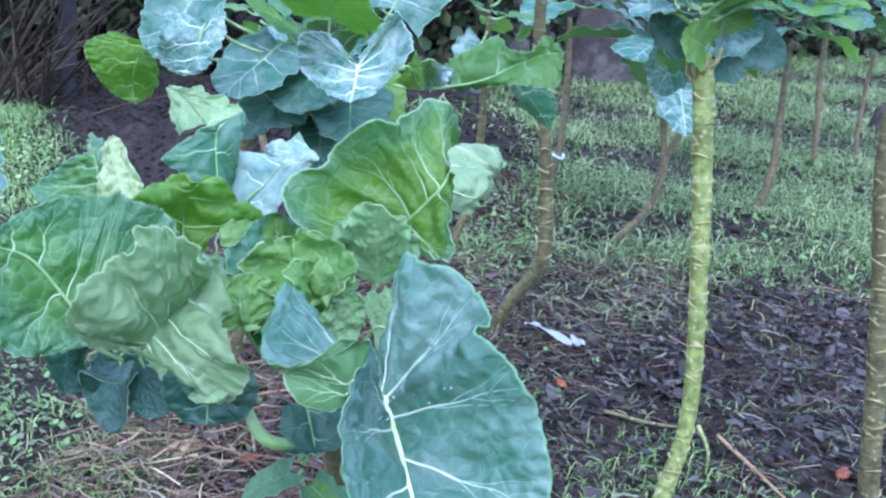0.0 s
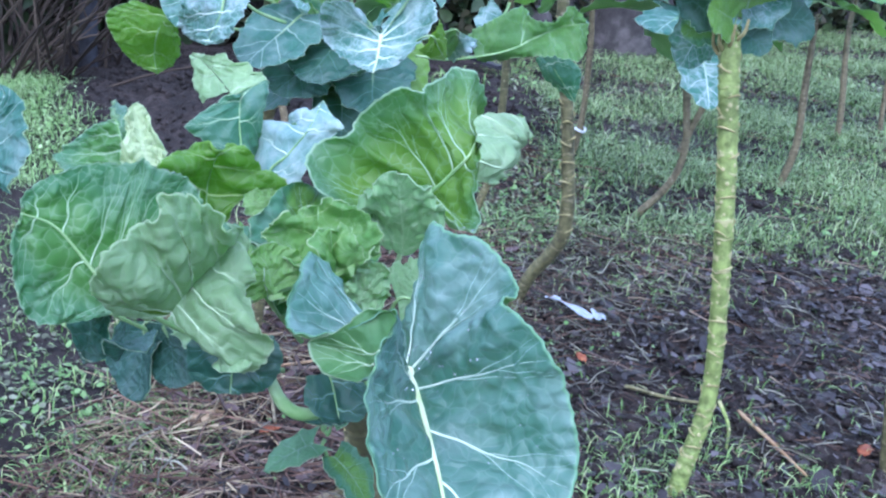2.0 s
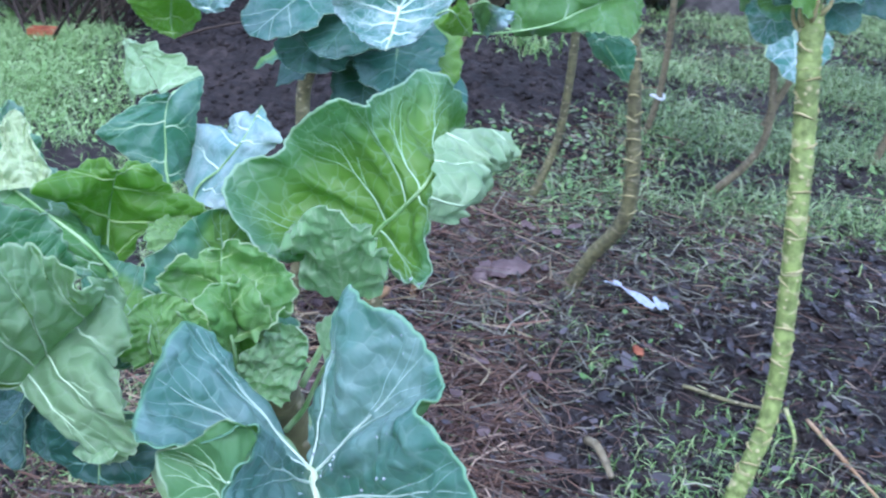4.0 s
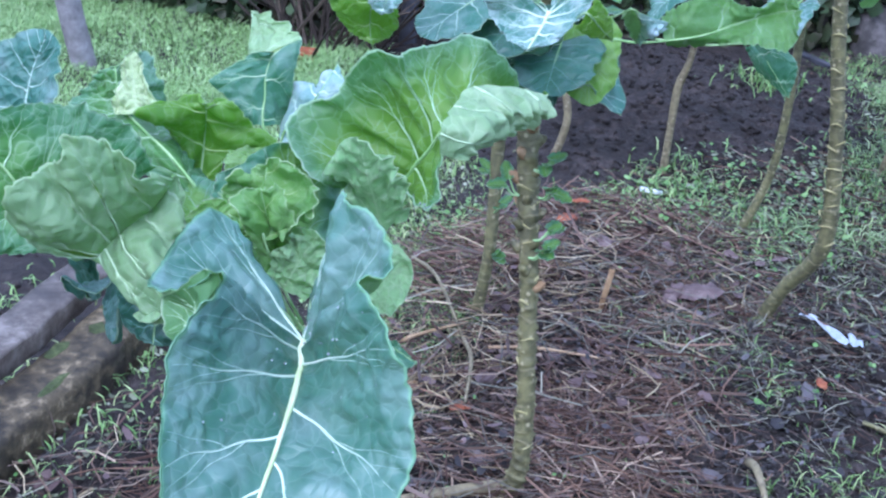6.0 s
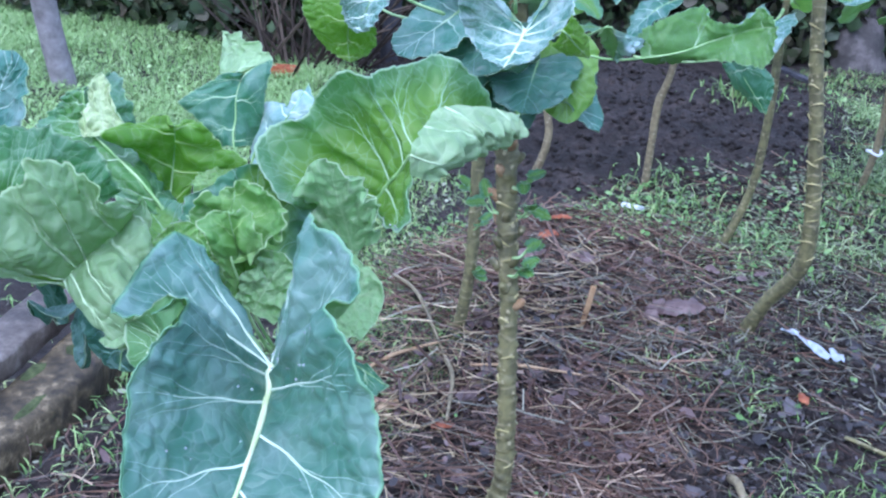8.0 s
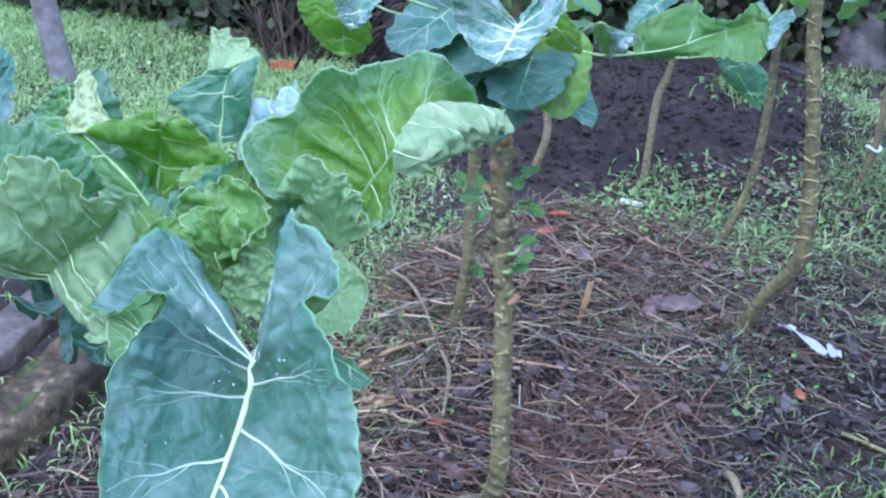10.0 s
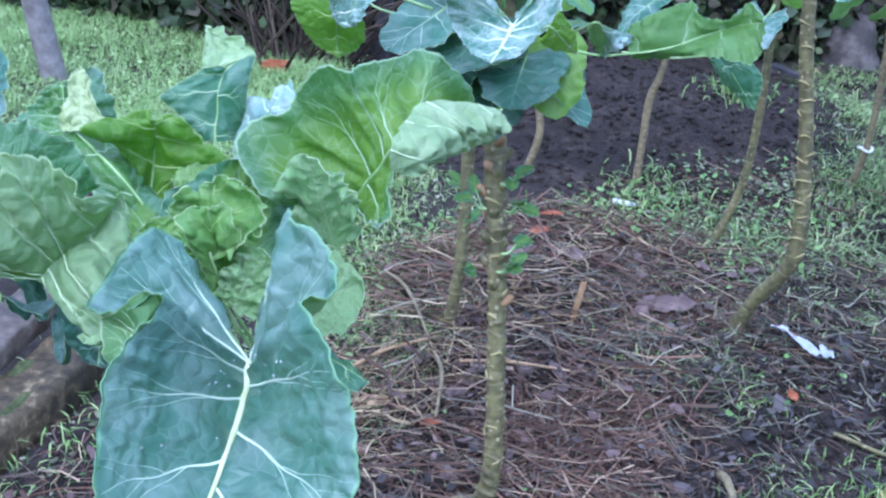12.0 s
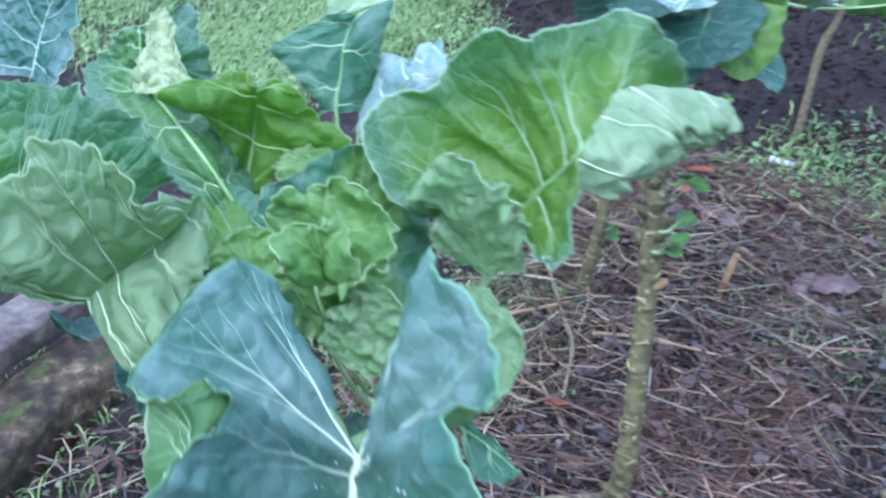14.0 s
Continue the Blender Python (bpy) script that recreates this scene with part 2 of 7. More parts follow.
GREEN_VEINED = lofted("leaf_mid_green", (0.050, 0.160, 0.070), (0.105, 0.245, 0.110), (0.46, 0.64, 0.42), bloom_sheen=0.08, through=0.40, glow=(0.21, 0.40, 0.025), heart=(0.140, 0.280, 0.024), reach=(0.45, 1.1), veins=0.9, thin=0.22, puff=0.32)
YOUNG_VEINED = lofted("leaf_young", (0.150, 0.320, 0.090), (0.310, 0.480, 0.190), (0.54, 0.70, 0.40), through=0.45, glow=(0.30, 0.52, 0.09), veins=0.6, thin=0.25, heart=(0.17, 0.34, 0.08), rim=(0.62, 0.76, 0.46), puff=0.4)
BLUE_VEINED = lofted("leaf_upright_blue_green", (0.060, 0.185, 0.110), (0.110, 0.262, 0.165), (0.40, 0.60, 0.46), bloom_sheen=0.14, through=0.38, glow=(0.16, 0.36, 0.08), veins=0.75, thin=0.15, puff=0.2)
# Silvery colour and heavy bloom paint the sky's reflection on an upturned blade.
SHEEN_VEINED = lofted("leaf_painted_sky_sheen", (0.170, 0.320, 0.290), (0.360, 0.490, 0.480), (0.74, 0.83, 0.82), bloom_sheen=0.65, veins=0.9, thin=0.12, puff=0.2)
FROST_VEINED = lofted("leaf_frosted", (0.060, 0.175, 0.135), (0.125, 0.265, 0.230), (0.68, 0.79, 0.79), bloom_sheen=0.55, veins=0.75, thin=0.35, puff=0.3, rim=(0.50, 0.64, 0.60))
# Yellower green paints in the light that passes through this blade.
BACKLIT_VEINED = lofted("leaf_backlit", (0.100, 0.230, 0.055), (0.180, 0.340, 0.100), (0.50, 0.66, 0.42), bloom_sheen=0.10, through=0.6, glow=(0.34, 0.58, 0.16), thin=0.25, veins=0.6, puff=0.2)
# The same shade-darkened green for low leaves drawn out from a midrib.
DARK_VEINED = lofted("leaf_shaded_low", (0.024, 0.088, 0.062), (0.048, 0.135, 0.098), (0.16, 0.30, 0.22), bloom_sheen=0.10, veins=0.5, thin=0.08, puff=0.2, rim=(0.10, 0.22, 0.15))


def vein_material(name, pale, leafy):
    """Leaf veins: pale near the midrib, taking on the blade's green towards the margin."""
    m, t, b = material(name)
    uv = t.nodes.new("ShaderNodeUVMap")
    uv.uv_map = "flat"
    xyz = t.nodes.new("ShaderNodeSeparateXYZ")
    t.links.new(uv.outputs["UV"], xyz.inputs[0])
    grain = noise_fac(t, t.nodes.new("ShaderNodeTexCoord").outputs["Object"], 60.0)
    t.links.new(mix(t, math_node(t, "MULTIPLY", xyz.outputs["Y"], math_node(t, "MULTIPLY_ADD", grain, 0.6, 0.7)), leafy, pale), b.inputs["Base Color"])
    b.inputs["Roughness"].default_value = 0.45
    return m


VEIN = vein_material("veins_green", (0.42, 0.58, 0.36), (0.15, 0.32, 0.13))
VEIN_WHITE = vein_material("veins_white", (0.66, 0.78, 0.64), (0.12, 0.26, 0.19))
VEIN_PALE = vein_material("veins_pale", (0.50, 0.64, 0.40), (0.34, 0.51, 0.26))
VEIN_LIME = vein_material("veins_yellow_green", (0.42, 0.58, 0.22), (0.22, 0.40, 0.08))
VEIN_DARK = vein_material("veins_dark", (0.20, 0.36, 0.25), (0.06, 0.15, 0.11))
STRANDS = {"leaf_broad_blue_green": VEIN_WHITE, "leaf_pale_underside": VEIN_PALE, "leaf_yellow_green": VEIN_LIME, "leaf_young": VEIN_LIME, "leaf_folded_underside": VEIN_PALE, "leaf_shaded_low": VEIN_DARK, "leaf_painted_sky_sheen": VEIN_WHITE, "leaf_frosted": VEIN_WHITE, "leaf_backlit": VEIN, "leaf_pale_curled_edge": VEIN_PALE}
POUCH = lofted("leaf_folded_underside", (0.105, 0.250, 0.085), (0.180, 0.345, 0.130), (0.40, 0.58, 0.34), through=0.45, glow=(0.25, 0.45, 0.09), veins=0.6, thin=0.1, puff=0.15, rim=(0.55, 0.70, 0.46))
RIB, _t, _b = material("leaf_rib")
_g = _t.nodes.new("ShaderNodeTexCoord").outputs["Object"]
_t.links.new(mix(_t, smooth(_t, noise_fac(_t, _g, 30.0), 0.35, 0.65), (0.20, 0.37, 0.12), (0.36, 0.52, 0.25)), _b.inputs["Base Color"])
_b.inputs["Roughness"].default_value = 0.45
HERO_RIB, _t, _b = material("broad_leaf_rib")
_g = _t.nodes.new("ShaderNodeTexCoord").outputs["Object"]
_t.links.new(mix(_t, smooth(_t, noise_fac(_t, _g, 30.0), 0.35, 0.65), (0.50, 0.62, 0.30), (0.66, 0.74, 0.54)), _b.inputs["Base Color"])
_b.inputs["Roughness"].default_value = 0.45
STALK = stalk_material("stalk_grey_green", (0.070, 0.066, 0.030), (0.170, 0.160, 0.066), (0.30, 0.27, 0.15), 0.45)
STALK_GREEN = stalk_material("stalk_fresh_green", (0.115, 0.150, 0.036), (0.300, 0.380, 0.105), (0.44, 0.40, 0.20), ring=26.0)
STALK_BROWN = stalk_material("stalk_brown", (0.110, 0.090, 0.050), (0.225, 0.190, 0.105), (0.30, 0.26, 0.17), 0.35)
SOIL = rough_material("wet_soil", [(0.009, 0.0072, 0.0062), (0.026, 0.0200, 0.0178), (0.072, 0.056, 0.050)], 30.0, 0.75, 0.06, spec=0.35)
STRAW = rough_material("straw_and_twigs", [(0.026, 0.016, 0.013), (0.100, 0.054, 0.038), (0.062, 0.046, 0.042), (0.200, 0.120, 0.080), (0.130, 0.100, 0.085), (0.460, 0.350, 0.240)], 30.0, 0.7, 0.002, island=True)
LITTER = rough_material("rotting_leaf_litter", [(0.010, 0.009, 0.010), (0.024, 0.020, 0.021), (0.055, 0.046, 0.047), (0.140, 0.122, 0.128)], 40.0, 0.34, 0.003, island=True, spec=0.5)
PALE_STRAW = rough_material("pale_dry_straw", [(0.140, 0.105, 0.060), (0.300, 0.240, 0.140), (0.520, 0.440, 0.290)], 30.0, 0.6, 0.002, island=True)
HAY = rough_material("wet_hay", [(0.020, 0.017, 0.016), (0.055, 0.050, 0.040), (0.120, 0.115, 0.085), (0.380, 0.370, 0.270)], 30.0, 0.5, 0.002, island=True, spec=0.5)
THATCH = rough_material("moss_and_thatch", [(0.050, 0.048, 0.040), (0.100, 0.115, 0.070), (0.170, 0.190, 0.120), (0.280, 0.300, 0.220)], 20.0, 0.7, 0.002, island=True)
GRASS = rough_material("grass_blades", [(0.065, 0.130, 0.034), (0.135, 0.245, 0.070), (0.250, 0.375, 0.130), (0.440, 0.500, 0.245)], 20.0, 0.5, 0.001, island=True)
MEADOW = rough_material("pale_meadow_grass", [(0.055, 0.085, 0.030), (0.120, 0.195, 0.065), (0.240, 0.345, 0.140), (0.440, 0.510, 0.290)], 20.0, 0.5, 0.001, island=True)
LAWN = rough_material("soft_lawn_grass", [(0.110, 0.210, 0.055), (0.180, 0.315, 0.095), (0.280, 0.430, 0.165), (0.420, 0.540, 0.280)], 20.0, 0.5, 0.001, island=True)
MOSS = rough_material("dark_green_moss", [(0.022, 0.030, 0.010), (0.050, 0.065, 0.022), (0.095, 0.115, 0.045)], 60.0, 0.9, 0.004)
WEED = rough_material("weed_leaves", [(0.070, 0.150, 0.040), (0.130, 0.240, 0.070), (0.230, 0.350, 0.140)], 25.0, 0.45, 0.001, island=True)
TIMBER = rough_material("weathered_timber", [(0.014, 0.011, 0.007), (0.034, 0.027, 0.016), (0.085, 0.066, 0.036), (0.270, 0.215, 0.130)], 34.0, 0.6, 0.012)
PLANK = rough_material("wet_grey_plank", [(0.035, 0.027, 0.021), (0.095, 0.078, 0.064), (0.215, 0.190, 0.165)], 26.0, 0.42, 0.004)
STONE = rough_material("mossy_stone", [(0.020, 0.020, 0.018), (0.055, 0.050, 0.048), (0.150, 0.135, 0.130)], 9.0, 0.85, 0.012)
POST = rough_material("tarred_post", [(0.015, 0.016, 0.020), (0.035, 0.037, 0.045), (0.070, 0.072, 0.085)], 16.0, 0.7, 0.004)
POST_GREY = rough_material("grey_post_wood", [(0.120, 0.110, 0.110), (0.220, 0.205, 0.210), (0.330, 0.320, 0.330)], 16.0, 0.75, 0.004)
DRY = rough_material("dry_stems", [(0.015, 0.011, 0.009), (0.038, 0.028, 0.021), (0.110, 0.085, 0.062)], 20.0, 0.8, 0.003, island=True)
IVY = rough_material("dark_ivy_leaves", [(0.012, 0.022, 0.010), (0.030, 0.055, 0.022), (0.055, 0.050, 0.030), (0.070, 0.120, 0.045)], 20.0, 0.5, 0.002, island=True)
FOIL, _t, _b = material("silver_foil")
_b.inputs["Base Color"].default_value = (0.55, 0.60, 0.66, 1)
_b.inputs["Metallic"].default_value, _b.inputs["Roughness"].default_value = 0.6, 0.3
bump(_t, _b, noise_fac(_t, _t.nodes.new("ShaderNodeTexCoord").outputs["Object"], 60.0), 0.8, 0.01)
RUST = rough_material("rust_red_leaf", [(0.120, 0.035, 0.020), (0.260, 0.080, 0.035), (0.400, 0.160, 0.075)], 30.0, 0.5, 0.002)
TAN = rough_material("tan_dead_leaf", [(0.240, 0.150, 0.080), (0.430, 0.310, 0.180), (0.600, 0.480, 0.320)], 25.0, 0.55, 0.002)
MAUVE = rough_material("mauve_dead_leaf", [(0.070, 0.045, 0.042), (0.120, 0.082, 0.078), (0.200, 0.150, 0.140)], 25.0, 0.5, 0.003)
SCAR = rough_material("leaf_scar", [(0.200, 0.180, 0.070), (0.340, 0.310, 0.140), (0.480, 0.430, 0.240)], 40.0, 0.6, 0.001)
CUT = rough_material("fresh_cut_wood", [(0.200, 0.120, 0.060), (0.320, 0.210, 0.110), (0.440, 0.320, 0.190)], 30.0, 0.7, 0.002)
WHITE = rough_material("white_tag", [(0.55, 0.58, 0.62), (0.70, 0.73, 0.76), (0.80, 0.82, 0.84)], 40.0, 0.5, 0.001)


# ---- building helpers ----
def mesh_object(name, verts, faces, mats, parent=None, label="", slots=None, uv=None, smooth_faces=True, uv2=None):
    me = bpy.data.meshes.new(name)
    me.from_pydata([tuple(map(float, q)) for q in verts], [], [tuple(map(int, f)) for f in faces])
    for m in mats if isinstance(mats, (list, tuple)) else [mats]:
        me.materials.append(m)
    if slots is not None:
        me.polygons.foreach_set("material_index", np.asarray(slots, dtype=np.int32))
    if uv is not None:
        layer = me.uv_layers.new(name="flat")
        li = np.empty(len(me.loops), dtype=np.int32)
        me.loops.foreach_get("vertex_index", li)
        layer.data.foreach_set("uv", np.asarray(uv, dtype=np.float32)[li].ravel())
    if uv2 is not None:
        layer = me.uv_layers.new(name="span")
        li = np.empty(len(me.loops), dtype=np.int32)
        me.loops.foreach_get("vertex_index", li)
        layer.data.foreach_set("uv", np.asarray(uv2, dtype=np.float32)[li].ravel())
    if smooth_faces:
        me.polygons.foreach_set("use_smooth", [True] * len(me.polygons))
    me.update()
    ob = new(name, me)
    if parent:
        ob.parent = parent
    if label:
        ob["label"] = label
    return ob


def part(name, bm, mat, parent, label=""):
    me = bpy.data.meshes.new(name)
    bm.to_mesh(me)
    bm.free()
    me.materials.append(mat)
    ob = new(name, me)
    ob.parent = parent
    if label:
        ob["label"] = label
    return ob


def thing(name, place, label, category, group="", kind=""):
    ob = new(name)
    ob.location = place
    ob.empty_display_size = 0.05
    return tagged(ob, label, category, group, kind)


def spline(points, n):
    """A smooth line through a few points (Catmull-Rom)."""
    p = np.array(points, float)
    q = np.vstack([2 * p[0] - p[1], p, 2 * p[-1] - p[-2]])
    s = np.linspace(0, len(p) - 1 - 1e-9, n)
    i = s.astype(int)
    f = (s - i)[:, None]
    a, b, c, d = q[i], q[i + 1], q[i + 2], q[i + 3]
    return 0.5 * (2 * b + (c - a) * f + (2 * a - 5 * b + 4 * c - d) * f ** 2 + (3 * b - a - 3 * c + d) * f ** 3)


def tube(points, radii, sides=10, n=40, knobs=0.0, seed=0):
    """Verts, faces and flat coordinates of a tapering tube; knobs swell it irregularly, as leaf scars do."""
    rng = np.random.RandomState(seed)
    c = spline(points, n)
    rad = np.interp(np.linspace(0, 1, n), np.linspace(0, 1, len(radii)), radii)
    tan = np.gradient(c, axis=0)
    tan /= np.linalg.norm(tan, axis=1)[:, None]
    x = np.cross(tan, [0.31, 0.9, 0.1])
    x /= np.linalg.norm(x, axis=1)[:, None]
    y = np.cross(tan, x)
    ang = np.linspace(0, 2 * np.pi, sides, endpoint=False)
    length = np.concatenate([[0], np.cumsum(np.linalg.norm(np.diff(c, axis=0), axis=1))])
    verts, uv = [], []
    bumps = rng.rand(n, sides) ** 3
    for i in range(n):
        ph = 6.283 * length[i] / (0.021 + 0.004 * math.sin(9 * length[i])) + 1.6 * np.sin(ang + 31 * length[i])
        scar = 0.25 + 0.75 * np.maximum(0, np.sin(2 * ang + 77 * length[i] + 2 * np.sin(23 * length[i])))
        k = rad[i] * (1 + 0.5 * knobs * bumps[i] + 1.25 * knobs * scar * np.maximum(0, np.sin(ph)) ** 3)
        verts.extend(c[i] + (np.outer(np.cos(ang) * k, x[i]) + np.outer(np.sin(ang) * k, y[i])))
        uv.extend([(a / 6.283, length[i]) for a in ang])
    faces = [(i * sides + j, i * sides + (j + 1) % sides, (i + 1) * sides + (j + 1) % sides, (i + 1) * sides + j) for i in range(n - 1) for j in range(sides)]
    faces += [tuple(range(sides))[::-1], tuple((n - 1) * sides + j for j in range(sides))]
    return np.array(verts), faces, np.array(uv)


def leaf_surface(p, nu, nv):
    """A leaf blade as a grid: points, flat coordinates and rim mask. v > 0 lies on the side of axis x normal."""
    B, T, N = (np.array(p[k], float) for k in ("B", "T", "N"))
    A = T - B
    L = np.linalg.norm(A)
    a = A / L
    N = N - a * a.dot(N)
    N = N / np.linalg.norm(N)
    S = np.cross(a, N)
    u = np.linspace(0, 1, nu)[:, None]
    v = np.linspace(-1, 1, nv)[None, :]
    r = np.abs(v)
    sd = p.get("seed", 1.0)
    sh = (1 - u) ** 0.5 * (p.get("root", 0.55) + 1.5 * u - 0.9 * u * u) / 0.79
    s0 = np.where(v >= 0, 1.0, -1.0)
    rag = 1 + p.get("rag", 1.0) * (0.07 * np.sin(13 * u + sd + 2 * s0) + 0.04 * np.sin(31 * u + 2.1 * sd - s0) + 0.022 * np.sin(67 * u + 3.3 * sd + s0))
    W = p["w"] * sh * rag
    lobe = p.get("lobe", 0.25)
    fy = u * L - lobe * L * (1 - u) ** 2.5 * r ** 1.3
    fx = v * W
    arch = p.get("arch", 0.0)
    mid = B + A * u[..., None] + N * (arch * L * 4 * u * (1 - u))[..., None]
    tan = A / L + N * (arch * 4 * (1 - 2 * u))[..., None]
    tan = tan / np.linalg.norm(tan, axis=-1, keepdims=True)
    nor = np.cross(np.broadcast_to(S, tan.shape), tan)
    f, c = p.get("fold", (0, 0, 0, 0)), p.get("curl", (0, 0, 0, 0))
    rr = np.linspace(0, 1, 25)
    k = u ** 0.8
    sides = []
    for q in (0, 2):
        f0, c0 = f[q] + (f[q + 1] - f[q]) * k, c[q] + (c[q + 1] - c[q]) * k
        th = np.radians(f0 + c0 * rr[None, :] ** 1.6)
        X = np.concatenate([np.zeros((nu, 1)), np.cumsum((np.cos(th[:, 1:]) + np.cos(th[:, :-1])) / 48, 1)], 1)
        Z = np.concatenate([np.zeros((nu, 1)), np.cumsum((np.sin(th[:, 1:]) + np.sin(th[:, :-1])) / 48, 1)], 1)
        row = r[0]
        sides.append([np.stack([np.interp(row, rr, g[i]) for i in range(nu)]) for g in (X, Z, th)])
    pos = np.broadcast_to(v >= 0, (nu, nv))
    X, Z, th = (np.where(pos, sides[0][i], sides[1][i]) for i in range(3))
    sg = np.where(v >= 0, 1.0, -1.0)
    P = mid + tan * (fy - u * L)[..., None] + S * (sg * X * W)[..., None] + nor * (Z * W)[..., None]
    nl = -S * (sg * np.sin(th))[..., None] + nor * np.cos(th)[..., None]
    fr = p.get("freq", 3.0)
    rf = p.get("ruffle", 0.03) * L
    wave = 0.6 * np.sin(6.283 * fr * u + 1.7 * sd + 1.3 * sg) + 0.4 * np.sin(6.283 * 2.3 * fr * u + 0.9 * sd - sg)
    d = rf * r ** 2.2 * wave * (0.35 + 0.65 * np.minimum(1, 4 * (1 - u)))
    ax, yl = np.abs(fx) / L, fy / L
    y0 = (yl + 0.3 * ax) / (1 + 2.4 * ax)
    idx = y0 * 5.0 + 0.35 * sg
    d = d + p.get("blister", 0.018) * L * (0.5 - 0.5 * np.cos(6.283 * idx)) * np.clip(ax * 7, 0, 1) * np.clip(3.5 * (1.02 - r), 0, 1)
    d = d + 0.004 * L * np.sin(61 * ax + 5 * sd) * np.sin(53 * yl + 3 * sd) * np.clip(ax * 7, 0, 1)
    cr = p.get("crumple", 0.012) * L
    for q, (fa, ph) in enumerate(((11.0, 0.3), (19.0, 1.9), (31.0, 4.1), (47.0, 2.7))):
        al = ph + sd * (q + 1)
        w1 = np.sin(fa * (np.cos(al) * fx / L + np.sin(al) * yl) + 1.5 * np.sin(0.6 * fa * (ax - yl) + al))
        w2 = np.sin(fa * (np.sin(al) * fx / L - np.cos(al) * yl) + 1.2 * np.sin(0.5 * fa * (ax + yl) - al))
        d = d + cr * (11.0 / fa) * (np.abs(w1 + w2) - 0.8) * np.clip(0.25 + ax * 4, 0, 1)
    P = P + nl * d[..., None]
    for pu, pv, dx, dy, dz in p.get("pulls", ()):
        g = np.exp(-(((u - pu) / 0.3) ** 2 + ((v - pv) / 0.55) ** 2))
        P = P + g[..., None] * np.array([dx, dy, dz])
    flat = np.stack([fx / L, np.broadcast_to(fy, fx.shape) / L], -1)
    return P, flat


def add_leaf(parent, p, upper, under, nu=36, nv=31, stem=None, label="", rib=0.0045):
    """One leaf under a plant: a blade with two skins and a rim, and its midrib with the leaf stem."""
    org = np.array(parent.location)
    P, flat = leaf_surface(p, nu, nv)
    du, dv = np.gradient(P, axis=0), np.gradient(P, axis=1)
    n = np.cross(dv, du)
    n /= np.maximum(np.linalg.norm(n, axis=-1, keepdims=True), 1e-9)
    A = np.array(p["T"], float) - np.array(p["B"], float)
    N = np.array(p["N"], float)
    S = np.cross(A, N)
    if np.dot(np.cross(S, A), N) < 0:
        n = -n
    thick = 0.0011
    V = np.concatenate([P.reshape(-1, 3), (P - n * thick).reshape(-1, 3)]) - org
    k = nu * nv
    span = np.stack(np.meshgrid(np.linspace(0, 1, nu), np.abs(np.linspace(-1, 1, nv)), indexing="ij"), -1).reshape(-1, 2)
    i, j = np.meshgrid(np.arange(nu - 1), np.arange(nv - 1), indexing="ij")
    a = (i * nv + j).ravel()
    top = np.stack([a, a + nv, a + nv + 1, a + 1], 1)
    low = np.stack([a, a + 1, a + nv + 1, a + nv], 1) + k
    edge = [q * nv for q in range(nu)] + [(nu - 1) * nv + q for q in range(1, nv)] + [q * nv + nv - 1 for q in range(nu - 2, -1, -1)] + list(range(nv - 2, 0, -1))
    rim = [(edge[q], edge[(q + 1) % len(edge)], edge[(q + 1) % len(edge)] + k, edge[q] + k) for q in range(len(edge))]
    faces = [tuple(f) for f in top] + [tuple(f) for f in low] + rim
    slots = [0] * len(top) + [1] * len(low) + [2] * len(rim)
    ob = mesh_object("leaf", V, faces, [upper, under, PALE], parent, label, slots, np.concatenate([flat.reshape(-1, 2)] * 2), uv2=np.concatenate([span] * 2))
    mid = P[:, nv // 2] - n[:, nv // 2] * (-0.0012 if p.get("rib_up") else 0.0015) - org
    line = [mid[0], mid[nu // 4], mid[nu // 2], mid[3 * nu // 4]]
    radii = [rib, rib * 0.75, rib * 0.45, rib * 0.2]
    if stem is not None:
        s = np.array(stem, float) - org
        line = [s, (s + mid[0]) / 2 + np.array([0, 0, -0.008])] + line
        radii = [rib * 1.5, rib * 1.2] + radii
    if not rib:
        return ob
    v, f, uv = tube(line, radii, 8, 22)
    mesh_object("midrib", v, f, RIB, ob, "pale green midrib and leaf stem")
    return ob


